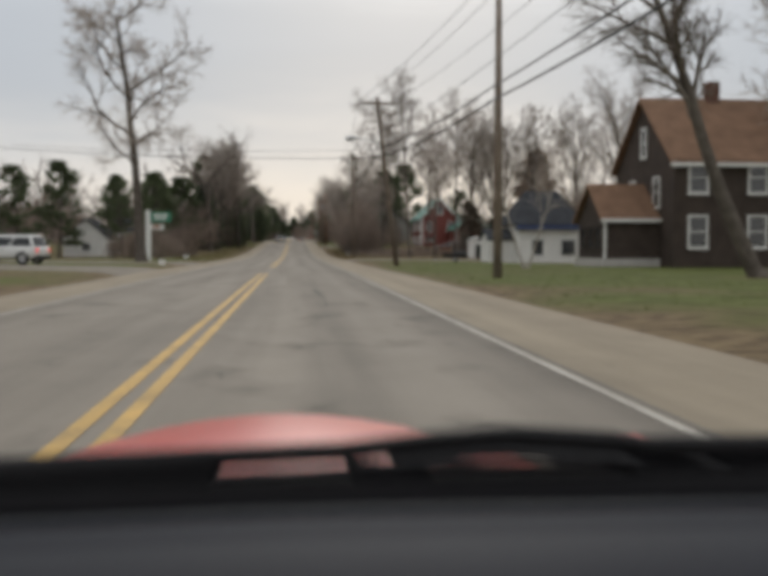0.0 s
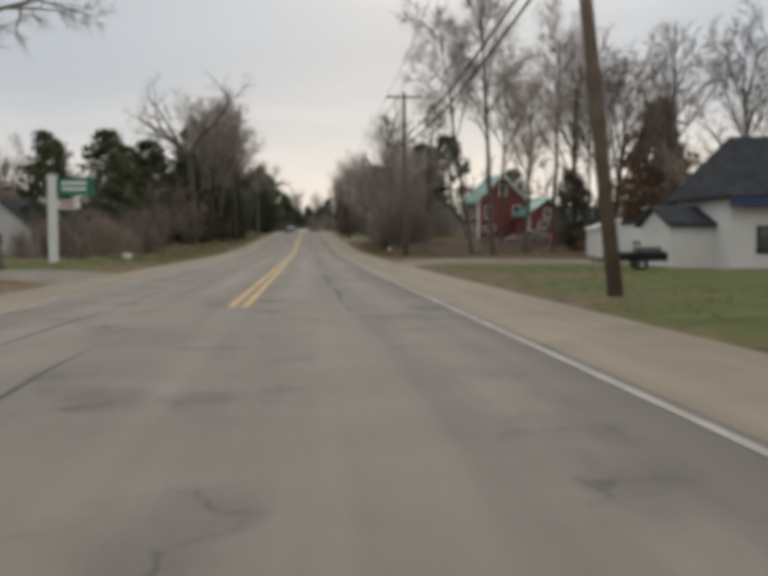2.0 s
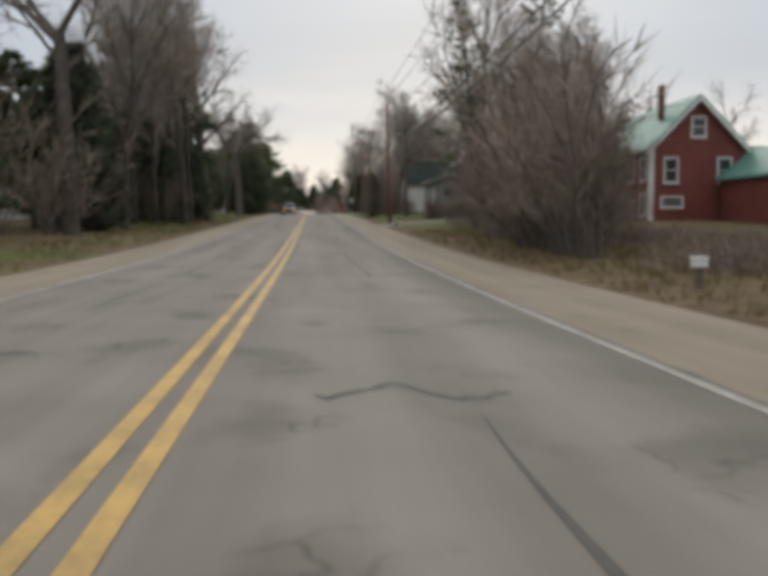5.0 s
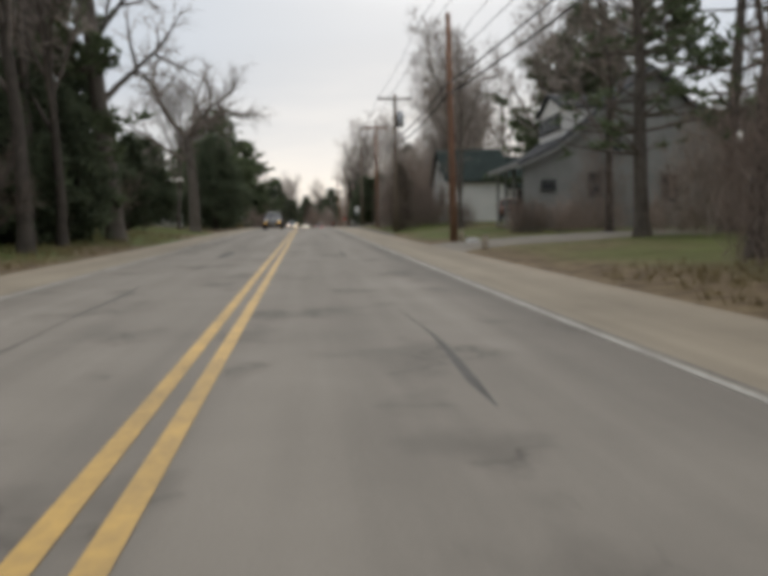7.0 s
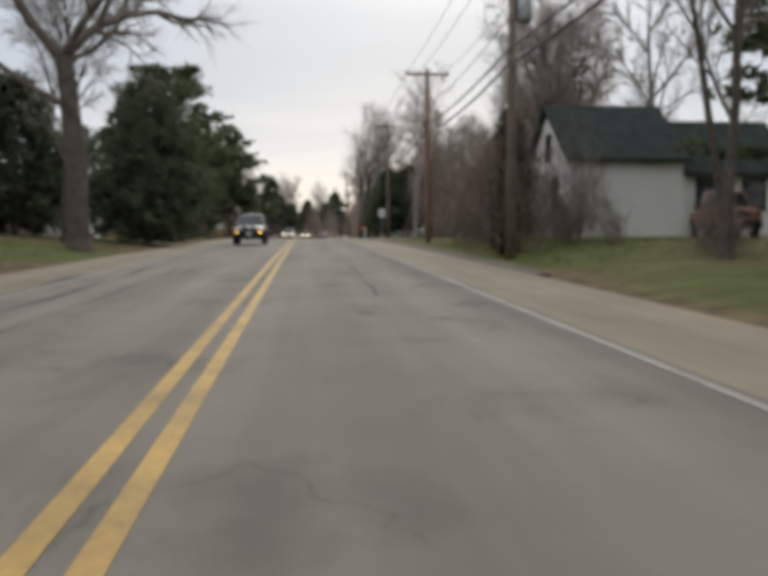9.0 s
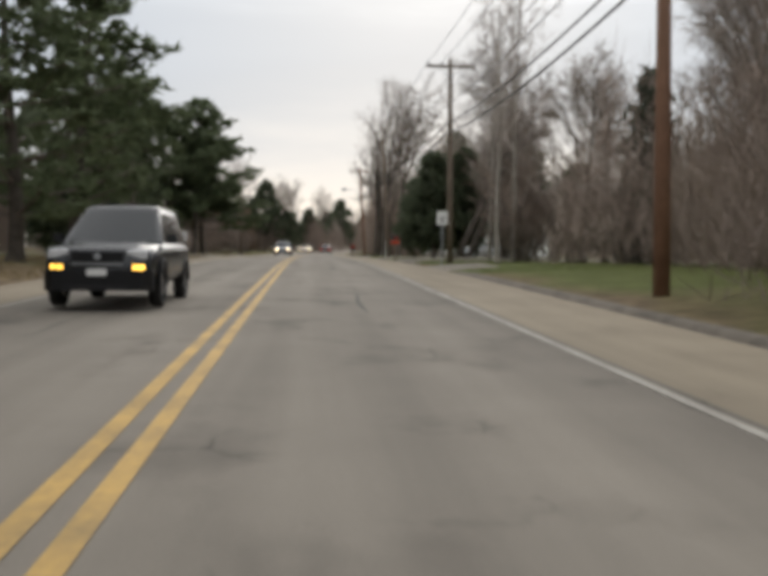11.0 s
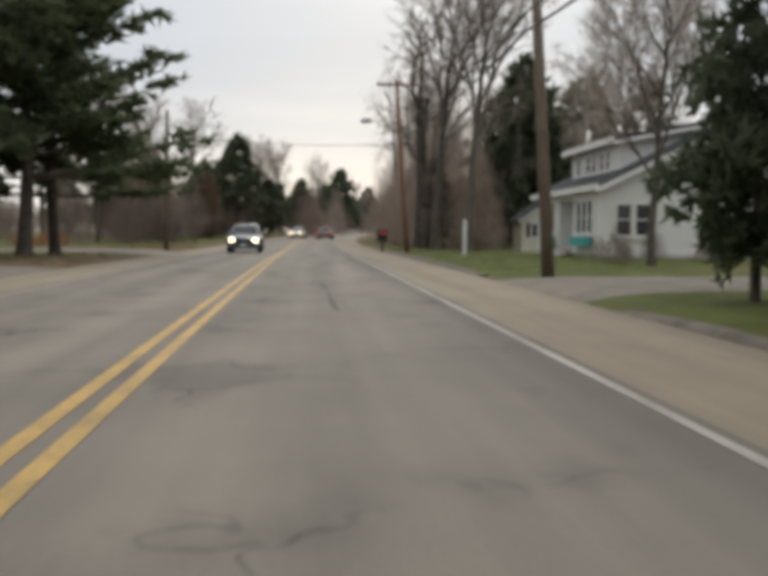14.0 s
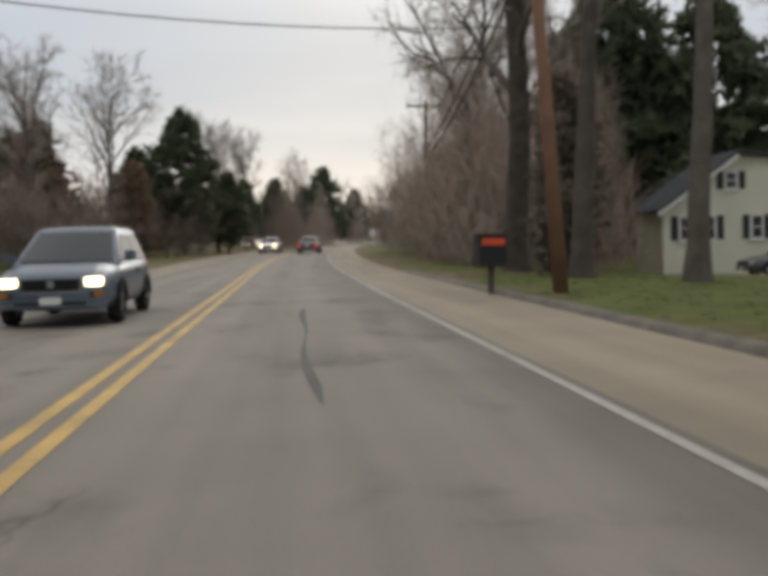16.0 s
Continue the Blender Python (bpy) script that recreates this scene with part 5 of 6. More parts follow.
part("dormer_roof", MB().prism([(14.45, 5.0), (19.5, 5.95), (19.5, 6.12), (14.45, 5.17)], "y", 268.2, 275.9), M["grey_roof"], h)
fascia(h, 14.4, 14.45, 268.2, 275.9, 4.93, 5.2)
part("dormer_rake", MB().prism([(14.45, 4.86), (19.5, 5.8), (19.5, 5.945), (14.45, 4.995)], "y", 268.12, 268.2), M["trim"], h)
for u, w in ((270.0, 0.6), (270.82, 0.6), (271.95, 0.6), (272.77, 0.6), (274.3, 0.4)):
    window(h, "W", 14.85, u, 3.95, w, 0.8)
# front rooms either side of a recessed doorway
for a, b in ((267.0, 270.72), (273.02, 276.7)):
    part("front_wall", MB().prism([(13.55, 0.25), (14.697, 0.25), (14.697, 3.4), (13.55, 2.95)], "y", a, b), M["white_wall"], h)
part("door_head", MB().prism([(13.57, 2.62), (14.697, 2.62), (14.697, 3.38), (13.57, 2.93)], "y", 270.723, 273.017), M["white_wall"], h)
part("corner_board", MB().box(13.5, 13.548, 270.6, 270.72, 0.25, 2.9).box(13.5, 13.548, 273.02, 273.14, 0.25, 2.9).box(13.5, 13.548, 267.0, 267.14, 0.25, 2.9).box(13.5, 13.548, 276.56, 276.7, 0.25, 2.9), M["trim"], h)
part("porch_floor", MB().box(13.5, 14.69, 270.73, 273.01, -0.3, 0.4), M["concrete"], h)
for u in (268.35, 269.12, 269.89):
    window(h, "W", 13.55, u, 1.15, 0.56, 1.35)
for u in (274.05, 274.8):
    window(h, "W", 13.55, u, 1.2, 0.54, 1.4)
for a, b in ((267.95, 270.3), (273.6, 275.25)):
    part("flower_box", MB().box(13.2, 13.5, a, b, 0.6, 0.95, 0.03), M["turq"], h, "turquoise flower box")
door = part("door", MB().box(14.6, 14.694, 271.35, 272.35, 0.4, 2.5), M["dark_trim"], h, "dark panelled front door")
part("knob", MB().tube([(14.6, 271.48, 1.4), (14.52, 271.48, 1.4)], [0.03, 0.035], 8), M["galv"], door)
for k in range(3):
    part("step", MB().box(12.75 + 0.25 * k, 13.5, 270.9, 272.9, -0.3, 0.1 + 0.13 * k), M["concrete"], h)
for u in (14.5, 15.3):
    window(h, "S", 267.0, u, 1.05, 0.58, 1.25)
window(h, "S", 267.0, 21.2, 1.05, 0.9, 1.5)

# cream cottage
hz = land(24, 309)
h = thing("cottage", pose(0.95, 0, hz), "small cream clapboard cottage with black-shuttered windows", "house")
part("wall", MB().prism([(19.0, -0.2), (25.4, -0.2), (25.4, 5.5), (22.5, 5.75), (19.0, 3.35)], "y", 307.0, 310.2), M["cream_wall"], h)
part("roof", MB().prism([(22.6, 5.76), (18.6, 3.02), (18.6, 3.16), (22.6, 5.92)], "y", 306.6, 310.6), M["grey_roof"], h)
part("roof", MB().prism([(22.6, 5.76), (25.8, 5.48), (25.8, 5.62), (22.6, 5.92)], "y", 306.6, 310.6), M["grey_roof"], h)
part("rake_board", MB().prism([(22.6, 5.55), (18.6, 2.82), (18.6, 3.01), (22.6, 5.75)], "y", 306.55, 306.62), M["trim"], h)
for u in (20.1, 21.3, 23.7, 24.7):
    window(h, "S", 307.0, u, 1.75, 0.5, 1.05, shutters="dark_trim")
window(h, "S", 307.0, 22.4, 4.15, 0.5, 0.75, shutters="dark_trim")
gable_body(h, 25.4, 27.2, 308.5, 311.0, -0.2, 2.3, 3.2, "y", "cream_wall", "grey_roof", over=0.2)

# grey house behind the trees, and far outbuildings
hz = land(13, 322)
h = thing("house", pose(0, 0, hz), "grey house half hidden behind bare trees", "house")
gable_body(h, 13.6, 17.5, 322.0, 329.0, -0.3, 3.6, 5.6, "y", "grey_wall", "slate_roof")
window(h, "S", 322.0, 14.4, 2.6, 0.8, 1.3)
window(h, "S", 322.0, 16.0, 1.0, 0.9, 1.4)


def outbuilding(x, y, wx, wy, eave, ridge, axis, wall, roof, label, name="outbuilding"):
    b = thing(name, pose(0, 0, land(x, y)), label, "building")
    gable_body(b, x, x + wx, y, y + wy, -0.3, eave, ridge, axis, wall, roof, over=0.25, thick=0.1)
    window(b, "S", y, x + wx * 0.5, eave * 0.35, min(0.9, wx * 0.3), eave * 0.4)
    return b


outbuilding(-25.5, 96, 5.2, 7, 2.1, 4.4, "y", "white_wall", "grey_roof", "pale gabled garage behind the trees", "garage")
outbuilding(-12.6, 196, 2.2, 2.5, 1.7, 2.3, "y", "white_wall", "grey_roof", "small white shed beside the oak", "shed")
outbuilding(-31, 196, 9, 7, 2.8, 5.0, "x", "white_wall", "slate_roof", "white house behind dark trunks", "house")
outbuilding(-24, 188, 5, 6, 2.6, 4.4, "x", "red_wall", "slate_roof", "reddish house behind dark trunks", "house")
outbuilding(-30, 150, 11, 7, 2.6, 4.6, "x", "white_wall", "slate_roof", "long white house far behind the trees", "house")
outbuilding(-17.5, 349, 2.8, 2.6, 2.3, 3.2, "y", "cream_wall", "grey_roof", "little pale shed on the lawn", "shed")
outbuilding(-18.5, 257, 2.2, 3, 1.9, 2.6, "y", "white_wall", "grey_roof", "white shed under the pines", "shed")
outbuilding(18, 404, 10, 8, 3.2, 5.2, "x", "grey_wall", "slate_roof", "distant grey house by the bend", "house")


# ---- vehicles ----
def loft(stations, n=14):
    """Rounded cross-sections run along y. station: y, half width, foot, top, roundness."""
    mb = MB()
    for y, hw, z0, z1, rd in stations:
        for i in range(n):
            a = 2 * math.pi * (i + 0.5) / n
            cx, cz = math.cos(a), math.sin(a)
            s = (abs(cx) ** rd + abs(cz) ** rd) ** (-1 / rd)
            mb.v.append((hw * cx * s, y, (z0 + z1) / 2 + (z1 - z0) / 2 * cz * s))
    for j in range(len(stations) - 1):
        for i in range(n):
            mb.f.append((j * n + i, j * n + (i + 1) % n, (j + 1) * n + (i + 1) % n, (j + 1) * n + i))
    mb.f += [tuple(reversed(range(n))), tuple(len(mb.v) - n + i for i in range(n))]
    return mb


SHAPES = {
    # lower body stations; greenhouse: windscreen foot and head, rear head and foot, belt, roof, half widths; wheels; lamp heights
    "sedan": dict(body=[(-2.27, 0.60, 0.40, 0.80, 4), (-2.2, 0.76, 0.33, 0.92, 5), (-1.9, 0.84, 0.27, 0.97, 5), (-1.2, 0.87, 0.22, 0.98, 5), (0.0, 0.88, 0.2, 0.96, 5), (0.9, 0.87, 0.2, 0.94, 5), (1.6, 0.85, 0.22, 0.86, 5), (2.05, 0.80, 0.25, 0.77, 5), (2.22, 0.72, 0.28, 0.70, 5), (2.28, 0.6, 0.33, 0.6, 4)],
                  top=(1.15, 0.25, -0.95, -1.75, 0.92, 1.43, 0.79, 0.58), r=0.31, wheels=(-1.35, 1.38), hw=0.88, lamp=(0.56, 0.71), amber=(0.42, 0.5)),
    "compact": dict(body=[(-2.1, 0.62, 0.42, 0.95, 4), (-2.02, 0.78, 0.34, 1.0, 5), (-1.7, 0.85, 0.27, 1.02, 5), (-1.0, 0.87, 0.22, 1.0, 5), (0.2, 0.88, 0.2, 0.98, 5), (1.1, 0.87, 0.2, 0.95, 5), (1.65, 0.85, 0.22, 0.88, 5), (2.0, 0.80, 0.25, 0.80, 5), (2.15, 0.72, 0.28, 0.72, 5), (2.21, 0.6, 0.33, 0.6, 4)],
                    top=(1.3, 0.35, -1.55, -2.0, 0.95, 1.50, 0.80, 0.62), r=0.31, wheels=(-1.3, 1.36), hw=0.88, lamp=(0.58, 0.74), amber=(0.44, 0.52)),
    "suv": dict(body=[(-2.27, 0.70, 0.48, 1.0, 5), (-2.18, 0.84, 0.42, 1.08, 6), (-1.9, 0.89, 0.38, 1.12, 6), (-1.0, 0.9, 0.36, 1.13, 6), (0.4, 0.9, 0.36, 1.12, 6), (1.0, 0.89, 0.36, 1.11, 6), (1.7, 0.87, 0.36, 1.05, 6), (2.08, 0.84, 0.38, 0.99, 6), (2.24, 0.78, 0.42, 0.92, 5), (2.3, 0.68, 0.46, 0.8, 5)],
                top=(1.36, 0.3, -1.9, -2.2, 1.07, 1.75, 0.83, 0.62), r=0.37, wheels=(-1.4, 1.45), hw=0.9, lamp=(0.78, 0.94), amber=(0.63, 0.7)),
    "pickup": dict(body=[(-2.5, 0.8, 0.5, 1.0, 5), (-2.4, 0.86, 0.45, 1.05, 6), (-0.6, 0.87, 0.42, 1.05, 6), (1.0, 0.87, 0.42, 1.08, 6), (1.9, 0.85, 0.42, 1.02, 6), (2.2, 0.82, 0.44, 0.95, 6), (2.35, 0.76, 0.47, 0.86, 5)],
                   top=(1.05, 0.45, -0.5, -0.7, 1.03, 1.68, 0.79, 0.65), r=0.36, wheels=(-1.6, 1.5), hw=0.87, lamp=(0.74, 0.9), amber=(0.58, 0.67)),
}


def car(x, y, turn, shape, paint, label, lights="", name="car", z=None, plate=True, size=1.0):
    s = SHAPES[shape]
    ob = thing(name, pose(x, y, road_z(y) if z is None else z, 0, 0, turn) @ Matrix.Diagonal((size, size, size, 1)), label, "car", "vehicles")
    part("body", loft(s["body"], 22), M[paint], ob, smooth=True)
    f0, f1, r1, r0, belt, roof, wb, wr = s["top"]

    def rim(yf, yr, w, zz):
        """An outline seen from above, its front and rear bowed."""
        pts = [(w * g, yf - 0.13 * g * g, zz) for g in (-1, -0.92, -0.6, 0, 0.6, 0.92, 1)]
        pts += [(w, yf - 0.13 + (yr - yf + 0.21) * k / 5, zz) for k in range(1, 5)]
        pts += [(w * g, yr + 0.08 * g * g, zz) for g in (1, 0.9, 0, -0.9, -1)]
        return pts + [(-w, yr + 0.08 - (yr - yf + 0.21) * k / 5, zz) for k in range(1, 5)]

    cab = MB()
    rings = [rim(f0, r0, wb, belt - 0.06), rim(f1 + 0.02, r1 - 0.02, wr + 0.015, roof - 0.06), rim(f1 - 0.08, r1 + 0.06, wr - 0.06, roof - 0.012), rim(f1 - 0.35, r1 + 0.3, wr * 0.6, roof + 0.01)]
    n = len(rings[0])
    for rg in rings:
        cab.v += rg
    for j in range(3):
        cab.f += [(j * n + i, j * n + (i + 1) % n, (j + 1) * n + (i + 1) % n, (j + 1) * n + i) for i in range(n)]
    cab.f.append(tuple(3 * n + i for i in range(n)))
    part("cabin", cab, M[paint], ob, smooth=True)

    def screen(nm, ya, yb, bow, sgn):
        mb = MB()
        for lift in (0.012, 0.002):
            for h in (0.1, 0.93):
                for g in (-0.9, -0.6, -0.3, 0, 0.3, 0.6, 0.9):
                    mb.v.append((g * (wb + (wr - wb) * h), ya + (yb - ya) * h - sgn * bow * g * g + sgn * lift, belt - 0.06 + (roof - belt) * h + lift))
        for k in range(6):
            mb.f += [(k, k + 1, k + 8, k + 7), (14 + k, 21 + k, 22 + k, 15 + k)]
        part(nm, mb, M["glass_dark"], ob, smooth=True)

    screen("windscreen", f0, f1 + 0.02, 0.13, 1)
    screen("rear_window", r0, r1 - 0.02, 0.08, -1)
    for sg in (-1, 1):
        def edge(h, u):
            ya, yb = f0 + (f1 - f0) * h - 0.24, r0 + (r1 - r0) * h + 0.2
            return (sg * (wb + (wr + 0.015 - wb) * h + 0.01), yb + (ya - yb) * u, belt - 0.06 + (roof - belt) * h)

        for u0, u1 in ((0.0, 0.47), (0.51, 1.0)):
            g = [edge(0.13, u0), edge(0.13, u1), edge(0.88, u1), edge(0.88, u0)]
            mb = MB()
            mb.quad(*g)
            mb.quad(*[(px - sg * 0.008, py, pz) for px, py, pz in reversed(g)])
            part("side_window", mb, M["glass_dark"], ob)
        for wy in s["wheels"]:
            wx = sg * (s["hw"] - 0.10)
            w = part("wheel", MB().wheel(wx - 0.1, wx + 0.105, wy, s["r"], s["r"], s["r"] * 0.62), M["tyre"], ob, smooth=True)
            part("rim", MB().wheel(wx - 0.07, wx + 0.09, wy, s["r"], s["r"] * 0.62, 0.03, 12), M["rim"], w)
            arch = MB()
            arch.tube([(sg * (s["hw"] - 0.005), wy + (s["r"] + 0.05) * math.cos(a), s["r"] + (s["r"] + 0.05) * math.sin(a)) for a in [math.pi * k / 10 for k in range(11)]], [0.03] * 11, 6)
            part("wheel_arch", arch, M["black_plastic"], ob, smooth=True)
        yf = s["body"][-2][0]
        l0, l1 = s["lamp"]
        lamp = part("headlight", MB().prism([(yf - 0.32, l0 + 0.02), (yf - 0.02, l0), (yf + 0.035, l0 + 0.03), (yf + 0.01, l1 - 0.02), (yf - 0.1, l1 + 0.012), (yf - 0.32, l1 + 0.02)], "x", min(sg * 0.46, sg * 0.76), max(sg * 0.46, sg * 0.76)), M["clear_lamp"], ob, "clear headlamp lens")
        if "h" in lights:
            part("bulb", MB().box(sg * 0.6 - 0.12, sg * 0.6 + 0.12, yf - 0.02, yf + 0.055, l0 + 0.03, l1 - 0.03, 0.03), M["lamp_on"], lamp, "lit lamp")
        a0, a1 = s["amber"]
        part("turn_lamp", MB().box(sg * 0.62 - 0.1, sg * 0.62 + 0.1, yf - 0.06, yf + 0.06, a0, a1, 0.02), M["amber_on" if "a" in lights else "amber_off"], ob, "amber lamp")
        ry = s["body"][0][0]
        part("tail_lamp", MB().box(sg * 0.66 - 0.12, sg * 0.66 + 0.12, ry - 0.01, ry + 0.16, s["body"][0][3] - 0.26, s["body"][0][3] - 0.03, 0.03), M["tail"], ob)
        part("mirror", MB().box(sg * (wb + 0.13) - 0.09, sg * (wb + 0.13) + 0.09, f0 - 0.5, f0 - 0.4, belt + 0.0, belt + 0.15, 0.03), M[paint], ob)
        part("door_handle", MB().box(sg * s["hw"] - 0.02, sg * s["hw"] + 0.02, -0.25, -0.08, belt - 0.2, belt - 0.16, 0.008), M["black_plastic"], ob)
    yf = s["body"][-1][0]
    gr = part("grille", MB().box(-0.42, 0.42, yf - 0.12, yf + 0.012, l0 - 0.06, l1 - 0.03, 0.03), M["black_plastic"], ob)
    part("badge", MB().tube([(0, yf + 0.012, (l0 + l1) / 2 - 0.03), (0, yf + 0.028, (l0 + l1) / 2 - 0.03)], [0.055, 0.045], 12), M["galv"], gr, "small chrome badge")
    part("grille_bar", MB().box(-0.4, 0.4, yf + 0.0, yf + 0.024, l0 - 0.075, l0 - 0.05, 0.008), M["galv"], gr, "chrome bar")
    bw = 0.84 if shape in ("suv", "pickup") else 0.76
    part("bumper", MB().box(-bw, bw, yf - 0.4, yf + 0.05, 0.29, a0 - 0.03, 0.14), M["black_plastic" if shape in ("suv", "pickup") else paint], ob)
    part("air_intake", MB().box(-0.5, 0.5, yf + 0.02, yf + 0.056, 0.33, 0.38, 0.01), M["ink"], ob)
    yr = s["body"][0][0]
    part("bumper", MB().box(-0.76, 0.76, yr - 0.04, yr + 0.25, 0.34, 0.54, 0.06), M["black_plastic" if shape in ("suv", "pickup") else paint], ob)
    if plate:
        part("number_plate", MB().box(-0.15, 0.15, yr - 0.02, yr + 0.02, 0.6, 0.75), M["white_sign"], ob)
        part("number_plate", MB().box(-0.15, 0.15, yf + 0.05, yf + 0.065, a0 - 0.1, a0 + 0.01), M["white_sign"], ob)
    return ob


car(-1.98, 195.0, 180, "suv", "black_paint", "black sport utility vehicle with lit amber lamps in the oncoming lane", "a", size=0.9)
car(-1.55, 280.6, 180, "compact", "blue_paint", "slate blue hatchback with lit headlights in the oncoming lane", "h")
car(road_x(344) + 1.9, 344, -7, "sedan", "grey_paint", "dark grey sedan driving ahead in the lane")
car(road_x(350) - 1.9, 350, 173, "sedan", "silver_paint", "pale sedan with lit headlights coming round the bend", "h")
car(-15.6, 41.5, 75, "suv", "white_paint", "white parked sport utility vehicle on the gravel lot", z=land(-15.6, 41.5) + 0.05)
car(23.0, 111.5, 60, "sedan", "grey_paint", "dark car parked beside the red barn", z=land(23, 111.5) + 0.02)
car(15.8, 178.5, 165, "pickup", "orange_paint", "faded orange pickup truck on the lawn", name="pickup_truck", z=land(15.8, 178.5) + 0.02)
car(15.5, 251.5, 80, "sedan", "silver_paint", "silver car parked behind the hemlocks", z=land(15.5, 251.5) + 0.02)
car(24.4, 303.4, 85, "sedan", "grey_paint", "grey car parked before the cream cottage", z=land(24.4, 303.4) + 0.02)


def post_stub(x, y, hh):
    ob = thing("post_stub", pose(x, y, land(x, y)), "short pale weathered wooden post stub on the verge", "post")
    part("shaft", MB().tube([(0, 0, -0.2), (0.01, 0, hh * 0.6), (0.02, 0.01, hh)], [0.11, 0.1, 0.095], 9), M["straw_wood"], ob, smooth=True)
    part("cap", MB().tube([(0.02, 0.01, hh), (0.02, 0.01, hh + 0.03)], [0.11, 0.09], 9), M["straw_wood"], ob)


post_stub(7.2, 149.2, 0.42)
post_stub(6.9, 142.7, 0.4)

# utility trailer in the yard
tz = land(13.6, 56.2)
tr = thing("utility_trailer", pose(13.8, 56.2, tz, 0, 0, 80) @ Matrix.Diagonal((0.85, 0.85, 0.85, 1)), "low black utility trailer with a grey tarpaulin load on the lawn", "trailer")
part("deck", MB().box(-0.65, 0.65, -1.1, 1.1, 0.4, 0.46, 0.02), M["black_plastic"], tr)
for sx in (-1, 1):
    part("side_rail", MB().box(sx * 0.65 - 0.03, sx * 0.65 + 0.03, -1.1, 1.1, 0.46, 0.78, 0.01), M["black_plastic"], tr)
    w = part("wheel", MB().wheel(sx * 0.78 - 0.08, sx * 0.78 + 0.08, 0, 0.26, 0.26, 0.15), M["tyre"], tr, smooth=True)
    part("rim", MB().wheel(sx * 0.78 - 0.06, sx * 0.78 + 0.07, 0, 0.26, 0.15, 0.03, 12), M["rim"], w)
part("tarpaulin", MB().box(-0.5, 0.5, -0.95, 0.2, 0.46, 1.02, 0.18), M["grey_paint"], tr, "grey tarpaulin over the load")
part("tailboard", MB().box(-0.62, 0.62, -1.13, -1.07, 0.46, 0.8, 0.01), M["black_plastic"], tr)
part("drawbar", MB().tube([(0, 1.1, 0.42), (0, 1.7, 0.4), (0, 2.1, 0.42)], [0.04, 0.04, 0.03], 6), M["black_plastic"], tr)
part("stand", MB().tube([(0, 1.9, 0.41), (0, 1.9, 0.0)], [0.025, 0.025], 6), M["galv"], tr)


# ---- signs, boxes, posts ----
def bars(ob, x0, x1, y, z0, z1, rows, mname="ink", seed=1, parent=None):
    """Writing that cannot be read: plain bars on a face that looks south."""
    rg = random.Random(seed)
    hgt = (z1 - z0) / (rows * 1.7)
    for k in range(rows):
        zz = z1 - (k * 1.7 + 1.2) * hgt
        a = x0 + (x1 - x0) * rg.uniform(0.0, 0.15)
        b = x1 - (x1 - x0) * rg.uniform(0.0, 0.2)
        part("lettering", MB().box(a, b, y - 0.006, y - 0.002, zz, zz + hgt), M[mname], parent or ob)


s = thing("roadside_sign", pose(-10.9, 71.2, land(-10.9, 71.2)), "green business sign board on a tall white post", "sign")
part("post", MB().box(-1.3, -0.85, -0.12, 0.12, -0.2, 4.5, 0.03), M["white_sign"], s)
b = part("board", MB().box(-0.85, 1.0, -0.09, 0.09, 3.45, 4.35, 0.02), M["green_sign"], s)
bars(s, -0.65, 0.85, -0.09, 3.6, 4.2, 2, "white_sign", 3, b)
b = part("lower_board", MB().box(-0.85, 0.3, -0.08, 0.08, 2.75, 3.2, 0.02), M["white_sign"], s)
bars(s, -0.75, 0.2, -0.08, 2.8, 3.15, 2, "orange", 5, b)


def yard_box(x, y, w, d, hh, m, label, name="marker_box", posth=0.0):
    ob = thing(name, pose(x, y, land(x, y)), label, "box")
    if posth:
        part("post", MB().box(-0.05, 0.05, -0.05, 0.05, -0.2, posth, 0.01), M["bark"], ob)
    part("box", MB().box(-w / 2, w / 2, -d / 2, d / 2, posth, posth + hh, 0.03), M[m], ob)
    part("lid", MB().box(-w / 2 - 0.015, w / 2 + 0.015, -d / 2 - 0.015, d / 2 + 0.015, posth + hh, posth + hh + 0.04, 0.03), M[m], ob)
    return ob


yard_box(-7.35, 46.5, 0.36, 0.28, 0.28, "white_sign", "white plastic box at the lawn's edge")
yard_box(-9.17, 76.2, 0.45, 0.35, 0.35, "white_sign", "white plastic box at the lawn's edge")
yard_box(7.35, 91.2, 0.24, 0.2, 0.14, "white_sign", "small white box on a low stake", posth=0.34)
yard_box(7.3, 147.3, 0.42, 0.3, 0.15, "white_sign", "white plastic box beside the drive")


def mailbox(x, y, m="galv", label="", tube="", base=1.0):
    ob = thing("mailbox", pose(x, y, land(x, y)), label or "grey metal mailbox on a wooden post", "mailbox")
    part("post", MB().box(-0.05, 0.05, -0.05, 0.05, -0.2, base, 0.01), M["pole"], ob)
    prof = [(-0.1, 0.0), (0.1, 0.0), (0.1, 0.13)] + [(0.1 * math.cos(a), 0.13 + 0.1 * math.sin(a)) for a in (0.5, 1.05, 1.57, 2.1, 2.64)] + [(-0.1, 0.13)]
    part("box", MB().prism([(u, z + base) for u, z in prof], "x", -0.28, 0.2), M[m], ob)
    part("flag", MB().box(-0.05, 0.1, -0.125, -0.115, base + 0.12, base + 0.18), M["red_box"], ob)
    if tube:
        t = part("paper_tube", MB().box(-0.24, 0.2, -0.2, 0.2, base - 0.24, base - 0.07, 0.02), M[tube], ob, "orange-red newspaper tube")
    return ob


